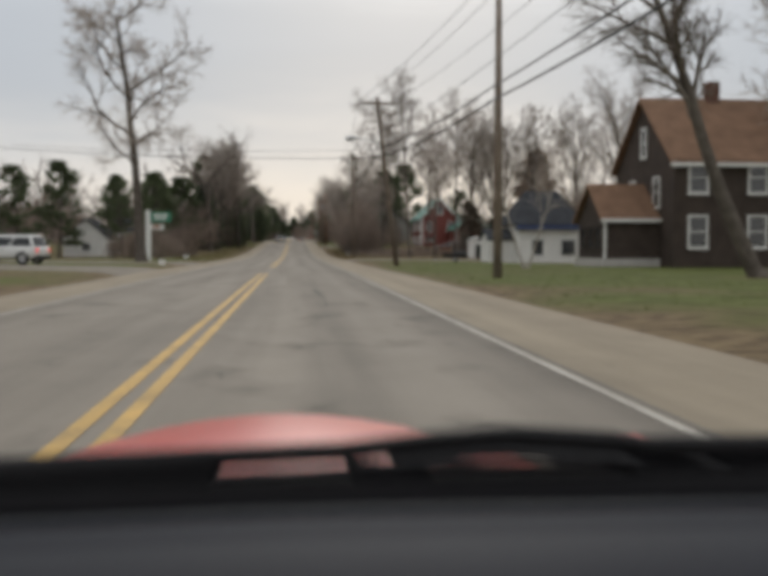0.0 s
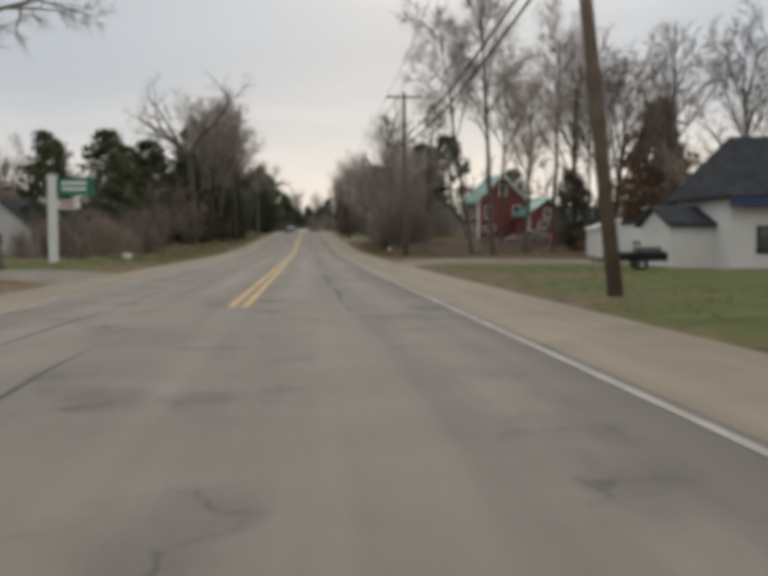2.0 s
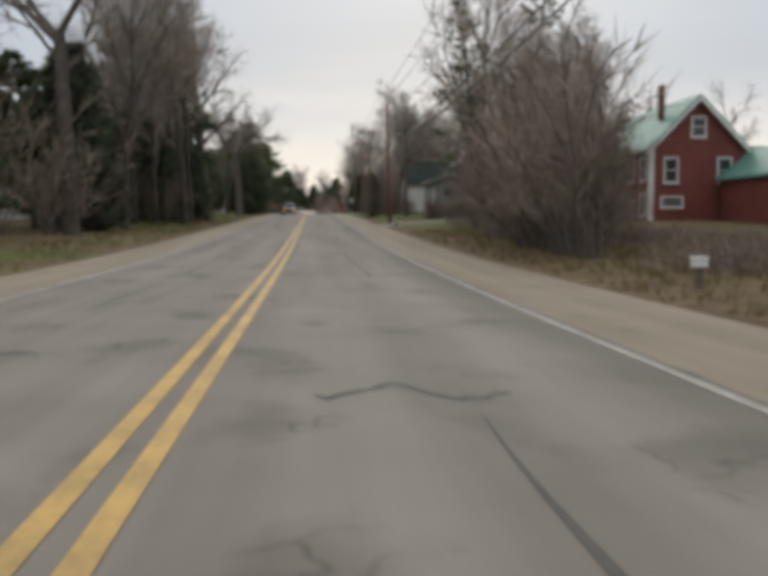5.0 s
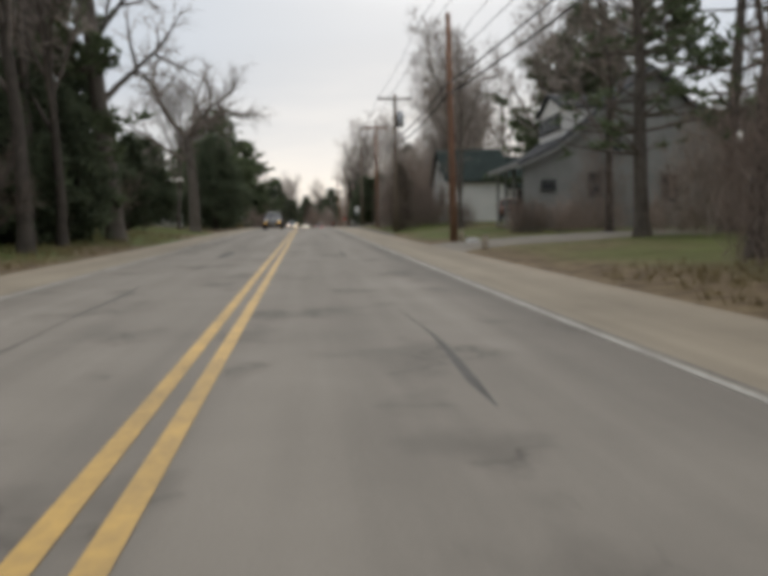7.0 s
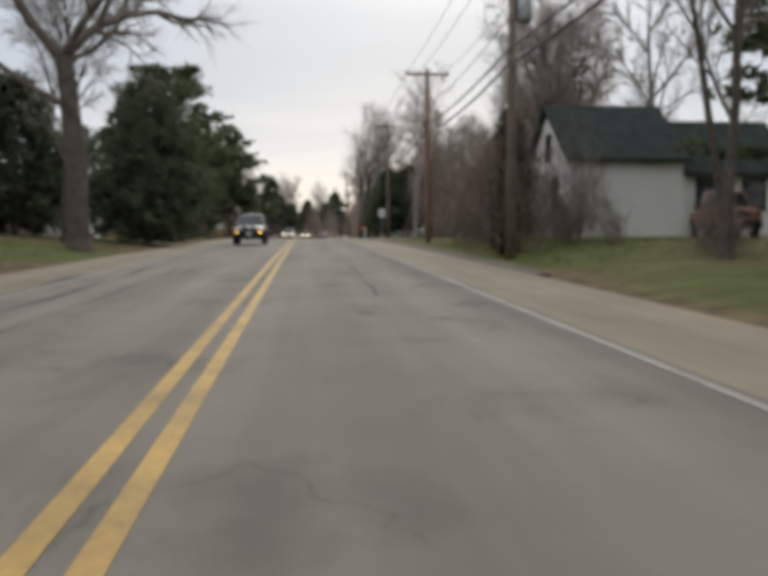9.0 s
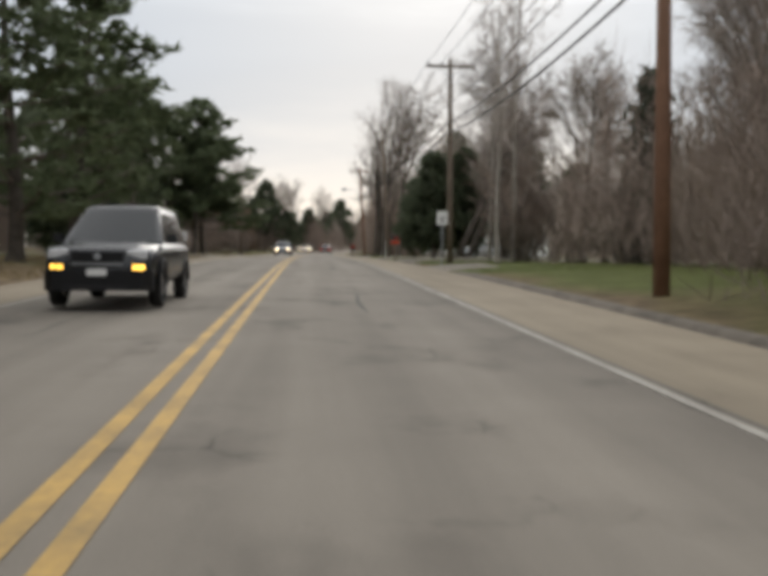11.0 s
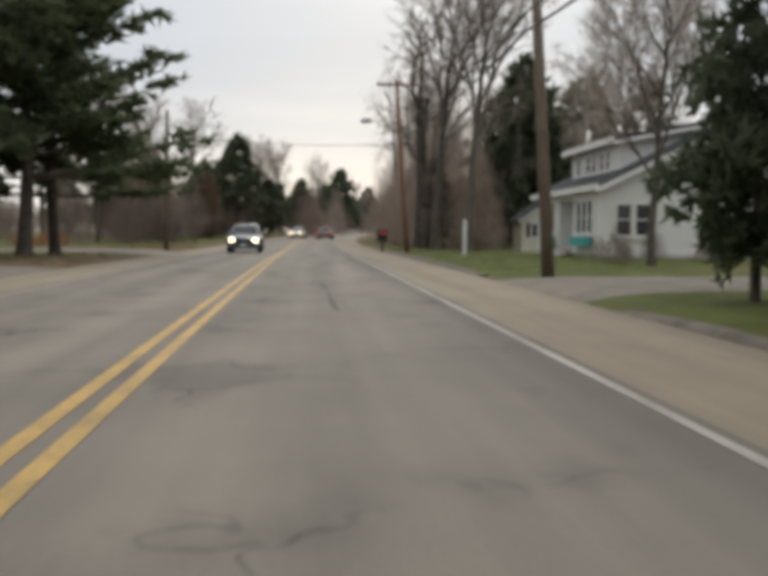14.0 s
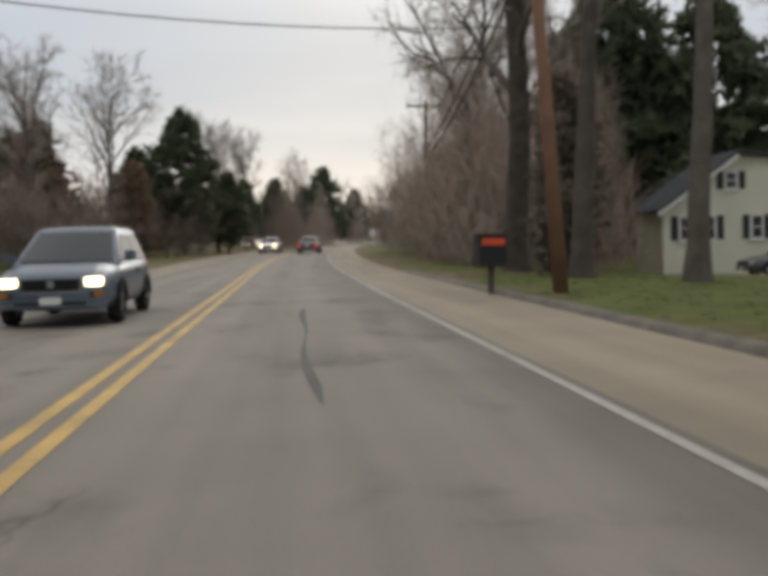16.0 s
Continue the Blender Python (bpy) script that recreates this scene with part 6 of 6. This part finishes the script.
mailbox(6.0, 232.0, "ink", "black mailbox above an orange-red newspaper tube", "red_box", 1.25)
b = thing("delivery_box", pose(6.08, 283.4, land(6.08, 283.4)), "black roadside delivery box with an orange-red band on a post", "box")
part("post", MB().box(-0.06, 0.06, -0.06, 0.06, -0.3, 0.63, 0.01), M["bark"], b)
part("body", MB().box(-0.3, 0.3, -0.28, 0.28, 0.63, 1.26, 0.04), M["ink"], b)
part("band", MB().box(-0.24, 0.24, -0.3, -0.283, 1.06, 1.2, 0.006), M["red_box"], b, "orange-red plastic band")
part("lid", MB().box(-0.33, 0.33, -0.31, 0.31, 1.263, 1.3, 0.012), M["ink"], b)

# plate on the pole by the birches
s = thing("pole_sign", pose(6.9, 220.0, land(6.9, 220.0)), "white rectangular road sign on a steel post", "sign")
part("post", MB().box(-0.03, 0.03, -0.02, 0.02, -0.3, 2.34), M["galv"], s)
p = part("plate", MB().box(-0.23, 0.23, -0.04, -0.02, 1.75, 2.35, 0.03), M["white_sign"], s)
bars(s, -0.1, 0.12, -0.04, 1.84, 2.1, 2, "grey_paint", 8, p)

# shield-shaped route sign on a mustard post
s = thing("route_sign", pose(-9.1, 255.9, land(-9.1, 255.9)), "white shield-shaped sign on a mustard post", "sign")
part("post", MB().box(-0.22, 0.22, 0.0, 0.1, -0.2, 1.05, 0.02), M["yellow_post"], s, "broad mustard-painted post")
part("plate", MB().prism([(-0.38, 1.9), (-0.39, 1.35), (-0.27, 1.1), (0, 1.02), (0.27, 1.1), (0.39, 1.35), (0.38, 1.9)], "y", -0.03, -0.003), M["white_sign"], s)
bars(s, -0.28, 0.3, -0.03, 1.3, 1.8, 3, "galv", 12)
part("back_rail", MB().box(-0.03, 0.03, 0.0, 0.05, 1.05, 1.7), M["galv"], s)
s = thing("sign_frame", pose(-11.6, 247.0, land(-11.6, 247.0)), "brown wooden sign frame under the pines", "sign")
part("post", MB().box(-0.65, -0.5, -0.07, 0.07, -0.2, 2.2, 0.02), M["red_pole"], s)
part("post", MB().box(0.5, 0.65, -0.07, 0.07, -0.2, 2.2, 0.02), M["red_pole"], s)
part("rail", MB().box(-0.75, 0.75, -0.05, 0.05, 2.0, 2.15, 0.02), M["red_pole"], s)
part("board", MB().box(-0.5, 0.5, -0.03, 0.03, 0.9, 1.7, 0.01), M["bark"], s)

# white posts
s = thing("white_post", pose(8.95, 272.6, land(8.95, 272.6)), "slender white painted post on the lawn", "post")
part("shaft", MB().box(-0.075, 0.075, -0.075, 0.075, -0.2, 1.55, 0.015), M["white_sign"], s)
part("cap", MB().tube([(0, 0, 1.55), (0, 0, 1.6), (0, 0, 1.68)], [0.085, 0.08, 0.01], 8), M["white_sign"], s)
s = thing("far_sign", pose(road_x(395) + 7.0, 395, land(road_x(395) + 7.0, 395)), "small white road sign by the bend", "sign")
part("post", MB().box(-0.03, 0.03, -0.02, 0.02, -0.2, 1.6), M["galv"], s)
part("plate", MB().box(-0.4, 0.4, -0.04, -0.02, 1.3, 2.2, 0.03), M["white_sign"], s)
# wooden pole of the west side with a wire across
utility_pole(-6.4, 285.0, 8.2, M["pole"], (0.1, 0), False, label="bare wooden service pole on the lawn")
cable((-6.3, 285.0, land(-6.4, 285) + 6.7), (8.0, 289.3, land(8, 289) + 6.8), 0.35, 0.02)


# ---- orange netting ----
def netting(x, y, turn, l, hh, label):
    ob = thing("orange_netting", pose(x, y, land(x, y), 0, 0, turn), label, "netting")
    mb, rg = MB(), random.Random(int(x * 7 + y))
    for i in range(int(l / 0.16) + 1):
        u = -l / 2 + i * 0.16
        s2 = 0.06 * math.sin(u * 2.3)
        mb.tube([(u, s2, 0), (u + 0.03, s2 + 0.05, hh * (0.75 + 0.25 * math.sin(u * 1.9)))], [0.022, 0.022], 4)
    for k in range(6):
        z = hh * (k + 0.4) / 6.5
        mb.tube([(-l / 2 + j * l / 8, 0.06 * math.sin((-l / 2 + j * l / 8) * 2.3) + 0.02, z * (0.8 + 0.2 * math.sin((-l / 2 + j * l / 8) * 1.9))) for j in range(9)], [0.03] * 9, 4)
    part("mesh", mb, M["orange"], ob)
    for u in (-l / 2, 0, l / 2):
        part("stake", MB().tube([(u, 0, -0.2), (u, 0, hh + 0.15)], [0.025, 0.02], 5), M["bark"], ob)
    return ob


netting(20.5, 106, 12, 3.4, 0.9, "sagging orange plastic snow netting on stakes")
netting(-16.5, 296, 5, 3.6, 1.0, "orange plastic snow netting on stakes")


# ---- the red car that carries the camera, where it stands as the clip begins; its windscreen is left open ----
own = thing("red_hatchback", pose(1.21, -15.34, road_z(-15.34)), "red hatchback with a dark dashboard, wipers and an open windscreen", "car")
hood = MB()
NX, NY = 17, 13
for j in range(NY):
    f = j / (NY - 1)
    y = 1.02 + 1.05 * f
    for i in range(NX):
        g = -1 + 2 * i / (NX - 1)
        x = 0.66 * g * (1 - 0.12 * f)
        z = 0.862 - 0.025 * f - 0.10 * f**3 - 0.62 * (x + 0.01) ** 2 * (0.35 + 0.65 * f)
        hood.v.append((x - 0.02, y, z))
for j in range(NY - 1):
    for i in range(NX - 1):
        k = j * NX + i
        hood.f.append((k, k + 1, k + NX + 1, k + NX))
part("hood", hood, M["red_paint"], own, "glossy red hood", True)
for sg in (-1, 1):
    part("fender", MB().prism([(0.75, 0.25), (1.1, 0.25), (1.16, 0.52), (1.35, 0.62), (1.6, 0.62), (1.8, 0.5), (1.86, 0.25), (2.15, 0.3), (2.18, 0.6), (2.05, 0.70), (1.5, 0.70), (0.95, 0.78), (0.75, 0.80)], "x", -0.02 + sg * 0.66, -0.02 + sg * 0.8 if sg > 0 else -0.02 - 0.661), M["red_paint"], own) if sg > 0 else part("fender", MB().prism([(0.75, 0.25), (1.1, 0.25), (1.16, 0.52), (1.35, 0.62), (1.6, 0.62), (1.8, 0.5), (1.86, 0.25), (2.15, 0.3), (2.18, 0.6), (2.05, 0.70), (1.5, 0.70), (0.95, 0.78), (0.75, 0.80)], "x", -0.82, -0.68), M["red_paint"], own)
    part("door", MB().box(-0.02 + sg * 0.76 - 0.05, -0.02 + sg * 0.76 + 0.05, -0.65, 0.75, 0.25, 0.88, 0.03), M["red_paint"], own)
    part("rear_quarter", MB().prism([(-1.9, 0.3), (-1.62, 0.3), (-1.5, 0.58), (-1.15, 0.58), (-1.0, 0.25), (-0.65, 0.25), (-0.65, 0.88), (-1.9, 0.95)], "x", -0.02 + sg * 0.76 - 0.05, -0.02 + sg * 0.76 + 0.05), M["red_paint"], own)
    part("windscreen_pillar", MB().tube([(-0.02 + sg * 0.72, 0.78, 0.88), (-0.02 + sg * 0.66, 0.4, 1.2), (-0.02 + sg * 0.6, 0.1, 1.42)], [0.035, 0.03, 0.03], 7), M["red_paint"], own, smooth=True)
    part("door_pillar", MB().tube([(-0.02 + sg * 0.75, -0.68, 0.88), (-0.02 + sg * 0.6, -0.75, 1.44)], [0.04, 0.035], 7), M["red_paint"], own)
    part("rear_pillar", MB().tube([(-0.02 + sg * 0.74, -1.8, 0.93), (-0.02 + sg * 0.58, -1.35, 1.42)], [0.06, 0.06], 7), M["red_paint"], own)
    for wy in (1.48, -1.32):
        wx = -0.02 + sg * 0.71
        w = part("wheel", MB().wheel(wx - 0.09, wx + 0.09, wy, 0.29, 0.29, 0.18), M["tyre"], own, smooth=True)
        part("rim", MB().wheel(wx - 0.06, wx + 0.07, wy, 0.29, 0.18, 0.03, 12), M["rim"], w)
    part("headlight", MB().tube([(-0.02 + sg * 0.5, 1.98, 0.46), (-0.02 + sg * 0.5, 2.14, 0.45), (-0.02 + sg * 0.5, 2.2, 0.44)], [0.1, 0.09, 0.03], 10), M["clear_lamp"], own, smooth=True)
part("roof_panel", MB().prism([(-1.45, 1.40), (-1.2, 1.455), (-0.2, 1.455), (0.12, 1.40), (0.12, 1.43), (-0.2, 1.49), (-1.2, 1.49), (-1.45, 1.43)], "x", -0.64, 0.60), M["red_paint"], own)
part("bumper", MB().box(-0.76, 0.72, 2.1, 2.28, 0.28, 0.52, 0.08), M["red_paint"], own)
part("grille", MB().box(-0.4, 0.36, 2.14, 2.22, 0.53, 0.64, 0.02), M["black_plastic"], own)
part("rear_panel", MB().box(-0.76, 0.72, -1.95, -1.85, 0.3, 0.95, 0.04), M["red_paint"], own)
part("floor_pan", MB().box(-0.72, 0.68, -1.85, 1.9, 0.2, 0.25), M["black_plastic"], own)
dash = MB()
sec = [(0.30, 0.60), (0.34, 0.86), (0.40, 0.915), (0.50, 0.94), (0.60, 0.942), (0.612, 0.934), (0.62, 0.942), (0.70, 0.925), (0.73, 0.90), (0.76, 0.80)]
for x in [-0.72 + 1.40 * i / 20 for i in range(21)]:
    sw = 0.05 * (x + 0.02) ** 2
    for u, z in sec:
        dash.v.append((x, u - sw + 0.02 * (x + 0.02), z - 0.01 * abs(x)))
for i in range(20):
    for j in range(len(sec) - 1):
        k = i * len(sec) + j
        dash.f.append((k, k + 1, k + len(sec) + 1, k + len(sec)))
part("dashboard", dash, M["dash"], own, "dark blue-grey vinyl dashboard", True)
# a solid near-black block fills the gap between dashboard and cowl
part("screen_gap", MB().prism([(0.74, 0.78), (0.90, 0.80), (0.905, 0.86), (0.86, 0.905), (0.84, 0.905), (0.74, 0.86)], "x", -0.72, 0.68), M["gap_black"], own, "near-black block filling the gap ahead of the dashboard")
part("cowl", MB().prism([(0.88, 0.78), (1.03, 0.80), (1.03, 0.862), (0.97, 0.886), (0.89, 0.90)], "x", -0.72, 0.68), M["gap_black"], own, "black cowl panel")
for pts, r in (([(-0.62, 0.965, 0.893), (-0.30, 0.955, 0.905), (0.05, 0.94, 0.917), (0.14, 0.93, 0.928), (0.22, 0.925, 0.934), (0.34, 0.92, 0.925)], 0.011), ([(0.10, 0.95, 0.915), (0.34, 0.935, 0.918), (0.62, 0.93, 0.914), (0.68, 0.93, 0.912)], 0.012)):
    w = part("wiper", MB().tube(pts, [r] * len(pts), 7), M["black_plastic"], own, "black wiper arm", True)
    part("blade", MB().tube([(p[0], p[1] - 0.02, p[2] - 0.014) for p in pts], [0.005] * len(pts), 5), M["wire"], w, "thin blade with a bright edge")
for x0, x1 in ((-0.72, -0.08), (0.056, 0.13), (0.335, 0.405), (0.437, 0.66)):
    part("cowl_cover", MB().prism([(0.88, 0.87), (1.0, 0.86), (1.0, 0.893), (0.95, 0.903), (0.89, 0.912)], "x", x0, x1), M["gap_black"], own, "black cowl cover")


# ---- brush, woods and grass ----
rng = random.Random(21)


def brush_band(n, x0, x1, y0, y1, models, s0, s1, widen=0.0):
    """widen: metres by which the band's far edge grows for each metre along the road."""
    for i in range(n):
        y = rng.uniform(y0, y1)
        put(rng.choice(models), rng.uniform(x0, x1 + widen * (y - y0)) + road_x(y), y, rng.uniform(s0, s1), rng.uniform(0, 360))


brush_band(9, 8.6, 9.6, 100, 122, [SHRUB_C, SHRUB_A], 0.8, 1.1, 0.07)
brush_band(2, 30, 32, 84, 86, [SHRUB_C], 1.2, 1.35)
brush_band(20, -18, -10.6, 78, 106, [SHRUB_A, SHRUB_B], 0.7, 1.1)
brush_band(14, -16, -9.3, 108, 172, [SHRUB_C, SHRUB_A], 0.8, 1.2)
brush_band(8, 9.6, 15, 152.5, 155, [SHRUB_B], 0.45, 0.7)
brush_band(6, 14.5, 21, 206, 226, [SHRUB_C, SHRUB_A], 0.6, 1.0)
brush_band(3, 9.5, 12, 174, 184, [SHRUB_B], 0.5, 0.8)
brush_band(5, 11.5, 17, 224, 229.5, [SHRUB_C, SHRUB_A], 0.8, 1.3)
brush_band(8, 9.5, 16, 306, 345, [SHRUB_C], 0.8, 1.2)
brush_band(10, -16, -8, 300, 350, [SHRUB_C, SHRUB_A], 0.8, 1.2)
brush_band(3, 11.5, 16, 236.5, 241, [SHRUB_C], 0.6, 0.85)
brush_band(6, -14, -9, 236, 268, [SHRUB_B], 0.6, 1.0)


def merge(name, model, rows, label, category):
    """Many stands of one model's parts joined, one mesh a material, for woods that nobody could count."""
    root = tagged(new(name), label, category, kind="stuff")
    for src in model.children:
        me = src.data
        v = np.empty(len(me.vertices) * 3)
        me.vertices.foreach_get("co", v)
        v = v.reshape(-1, 3)
        faces = [tuple(p.vertices) for p in me.polygons]
        nv = len(v)
        vs, fs = [], []
        for k, (x, y, z, s, sz, a) in enumerate(rows):
            c, d = math.cos(a), math.sin(a)
            w = v * (s, s, sz)
            vs.append(np.stack([w[:, 0] * c - w[:, 1] * d + x, w[:, 0] * d + w[:, 1] * c + y, w[:, 2] + z], 1))
            fs += [tuple(i + k * nv for i in f) for f in faces]
        out = bpy.data.meshes.new(name)
        out.from_pydata(np.concatenate(vs).tolist(), [], fs)
        out.materials.append(me.materials[0])
        out.update()
        ob = new(src.name.split(".")[0], out)
        ob.parent = root
    return root


def stand(n, boxes, s0, s1):
    rows = []
    tot = sum((b[1] - b[0]) * (b[3] - b[2]) for b in boxes)
    for x0, x1, y0, y1 in boxes:
        for i in range(max(1, round(n * (x1 - x0) * (y1 - y0) / tot))):
            y = rng.uniform(y0, y1)
            x = rng.uniform(x0, x1) + (road_x(y) if y < 470 else road_x(470))
            s = rng.uniform(s0, s1)
            rows.append((x, y, land(x, y), s, s * rng.uniform(0.85, 1.1), rng.uniform(0, 6.3)))
    return rows


# lighter models for the far woods
STYLES["far"] = dict(STYLES["upright"], kids=(9, 5, 4), fine=6, twig=1.5)
STYLES["far"]["from"] = (0.22, 0.2, 0.15)
def far_tree(seed, hgt, r):
    rg = random.Random(seed)
    wood, twigs = MB(), MB()
    st = STYLES["far"]
    pts, rads = limb(rg, wood, (0, 0, -0.2), Vector((0, 0, 1)), hgt * 0.8, r, 0.05, 5, 0.06, 5, 0.2)
    n = st["kids"][0]
    for i in range(n):
        f = 0.22 + 0.78 * (i + rg.random()) / n
        q, e = along(pts, min(f, 1.0))
        p2, _ = limb(rg, wood, q, rot_about(e, rg.uniform(0.35, 0.8), i * 2.4), hgt * rg.uniform(0.28, 0.42) * (1.2 - 0.6 * f), r * 0.4, 0.06, 3, 0.1, 3, 0.3)
        for k in range(7):
            q2, e2 = along(p2, rg.uniform(0.2, 1.0))
            e3, l3 = rot_about(e2, rg.uniform(0.3, 0.9), rg.uniform(0, 6.3)), hgt * rg.uniform(0.08, 0.15)
            twigs.spike(q2, e3 * l3, 0.025)
            for m in range(7):
                q3 = q2 + e3 * l3 * rg.uniform(0.1, 1.0)
                twigs.spike(q3, rot_about(e3, rg.uniform(0.3, 0.9), rg.uniform(0, 6.3)) * rg.uniform(0.04, 0.09) * hgt, 0.018)
    ob = thing("far_tree", pose(0, 0, -500), "bare far tree", "tree")
    part("wood", wood, M["bark"], ob)
    part("haze_of_twigs", twigs, M["twig"], ob)
    return ob


FAR_A, FAR_B = far_tree(131, 12, 0.16), far_tree(137, 9, 0.12)


def clump(seed, wide, hgt, count=380, r0=0.04, r1=0.09, l0=0.8, l1=2.4, fan=0.35):
    """A hazy mound of twigs and stems."""
    rg = random.Random(seed)
    twigs = MB()
    for i in range(count):
        a, f = rg.uniform(0, 6.3), rg.random()
        rr = wide * math.sqrt(rg.random()) * (1 - 0.55 * f * f)
        top = 0.7 + 0.6 * noise.noise(Vector((math.cos(a) * 1.5, math.sin(a) * 1.5, seed)))
        p = (math.cos(a) * rr, math.sin(a) * rr, hgt * f * top)
        twigs.spike(p, (rg.gauss(0, fan), rg.gauss(0, fan), rg.uniform(l0, l1)), rg.uniform(r0, r1))
    ob = thing("far_clump", pose(0, 0, -500), "hazy far brush clump", "brush")
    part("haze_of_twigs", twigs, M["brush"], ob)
    return ob


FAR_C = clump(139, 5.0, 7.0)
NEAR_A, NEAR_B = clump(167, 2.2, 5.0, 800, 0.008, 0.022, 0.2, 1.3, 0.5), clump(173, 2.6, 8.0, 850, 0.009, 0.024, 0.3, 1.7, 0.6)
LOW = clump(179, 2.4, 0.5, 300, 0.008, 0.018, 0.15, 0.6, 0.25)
WEST = [(-60, -22, 60, 180), (-60, -20, 180, 300), (-50, -12, 300, 470), (-75, -30, -10, 60)]
EAST = [(34, 70, 0, 120), (36, 64, 88, 122), (30, 62, 120, 180), (18, 55, 192, 262), (26, 60, 262, 320), (12, 50, 318, 470)]
END = [(-70, 60, 470, 540), (-60, 4, 440, 480)]
merge("bare_woods", FAR_A, stand(70, WEST, 0.8, 1.25), "hazy brown leafless woods west of the road", "woods")
merge("bare_woods", FAR_A, stand(80, EAST, 0.7, 1.2), "hazy brown leafless woods east of the road", "woods")
merge("bare_woods", FAR_B, stand(50, END, 0.9, 1.5), "hazy brown leafless woods closing the road's end", "woods")
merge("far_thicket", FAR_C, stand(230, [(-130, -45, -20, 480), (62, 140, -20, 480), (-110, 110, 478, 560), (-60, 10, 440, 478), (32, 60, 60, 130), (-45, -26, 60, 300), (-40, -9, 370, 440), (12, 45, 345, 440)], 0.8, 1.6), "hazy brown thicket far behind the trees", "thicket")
for where, boxes, n, model, s0, s1 in (
    ("along the verge west of the road", [(-12.5, -9.8, 128, 150), (-22, -12, 138, 172)], 18, NEAR_B, 0.45, 0.75),
    ("below the pines west of the road", [(-30, -18, 200, 262), (-24, -12, 300, 345)], 34, NEAR_A, 0.7, 1.2),
    ("before the spruces", [(9.4, 11.6, 104, 114), (9.4, 13.5, 114, 129)], 22, NEAR_B, 0.55, 0.95),
    ("among the gaunt pines", [(12.8, 19, 140, 147.5), (10.8, 13.4, 148.5, 151.5)], 10, NEAR_B, 0.4, 0.75),
    ("round the twin stems on the lawn", [(9.8, 10.8, 165.8, 167.5)], 2, NEAR_A, 0.28, 0.36),
    ("before the grey house", [(10, 22, 150, 155)], 22, NEAR_A, 0.18, 0.3),
    ("over the field before the farmhouse", [(9, 26, 84, 114)], 40, LOW, 0.6, 1.1),
    ("over the bank by the lawn", [(-18, -10.6, 78, 106)], 18, NEAR_A, 0.4, 0.65),
    ("at the foot of the porch", [(11.0, 13.0, 258, 265.5), (14.5, 18, 261, 265.5)], 6, NEAR_A, 0.16, 0.26),
    ("beside the transformer pole", [(7.2, 8.6, 175, 183), (7.4, 10.4, 184, 194), (9.4, 10.8, 177.5, 182)], 17, NEAR_B, 0.42, 0.66),
    ("round the white house", [(12.5, 20, 203, 216), (12, 19, 194, 200)], 26, NEAR_B, 0.6, 1.1),
    ("behind the birches", [(14, 24, 216, 228), (24, 34, 226, 240)], 18, NEAR_B, 0.6, 0.95),
    ("among the far conifers", [(-14, 2, 346, 372), (-9, 4, 400, 440)], 26, NEAR_B, 0.6, 1.0),
    ("behind the tall trunks", [(9.5, 15, 303, 342)], 26, NEAR_B, 0.8, 1.35),
):
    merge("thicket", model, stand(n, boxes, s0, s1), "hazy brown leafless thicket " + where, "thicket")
merge("pine_woods", PINE_C, stand(8, [(-48, -26, 84, 120), (-34, -18, 120, 172), (-30, -16, 205, 262), (24, 40, 168, 182), (-12, 6, 445, 470), (24, 34, 284, 300)], 0.8, 1.15), "dark pines behind the bare trees", "woods")


DRIVES = ((22, 56, -1), (63.5, 78, 1), (142, 151, 1), (212.5, 218.5, 1), (229.4, 236.2, 1), (244.5, 253, 1), (246, 262, -1), (272, 286, -1))


def tufts(name, n, bands, m, label, h0, h1):
    mb = MB()
    for i in range(n):
        x0, x1, y0, y1 = bands[i % len(bands)]
        y = rng.uniform(y0, y1)
        x = rng.uniform(x0, x1) + road_x(y)
        if any(a < y < b and x * sd > 0 for a, b, sd in DRIVES):
            continue
        z = land(x, y)
        for k in range(4):
            a, hh = rng.uniform(0, 6.3), rng.uniform(h0, h1)
            mb.spike((x + rng.gauss(0, 0.06), y + rng.gauss(0, 0.06), z - 0.02), (math.cos(a) * hh * 0.6, math.sin(a) * hh * 0.6, hh), 0.012)
    tagged(new(name, mb.mesh(name, M[m])), label, "grass", kind="stuff")


tufts("dry_grass", 5500, [(6.2, 11, 70, 130), (-10, -6, 70, 170), (-12, -6, 200, 300), (9, 20, 72, 110)], "straw", "tufts of straw-coloured dry grass on the verge", 0.08, 0.28)
tufts("green_grass", 5500, [(6.3, 14, 0, 60), (6.4, 13, 168, 190), (6.4, 12, 255, 300), (-14, -6, 60, 100), (-13, -6, 130, 190), (6.4, 11, 208, 240)], "grass", "short green lawn grass", 0.03, 0.075)

# the model trees themselves are not part of the place
for ob in (VINED, LEAN, LEAN_BIG, OAK_C, BIRCH_LOW, OAK_D, OAK_E, OAK_A, GAUNT, UP_A, UP_B, UP_C, SLIM_A, SLIM_B, BIRCH, SHRUB_A, SHRUB_B, SHRUB_C, PINE_A, PINE_B, PINE_C, SPRUCE_B, CEDAR_A, CEDAR_B, CEDAR_C, CEDAR_D, HEM, FAR_A, FAR_B, FAR_C, NEAR_A, NEAR_B, LOW):
    for c in (*ob.children_recursive, ob):
        bpy.data.objects.remove(c)
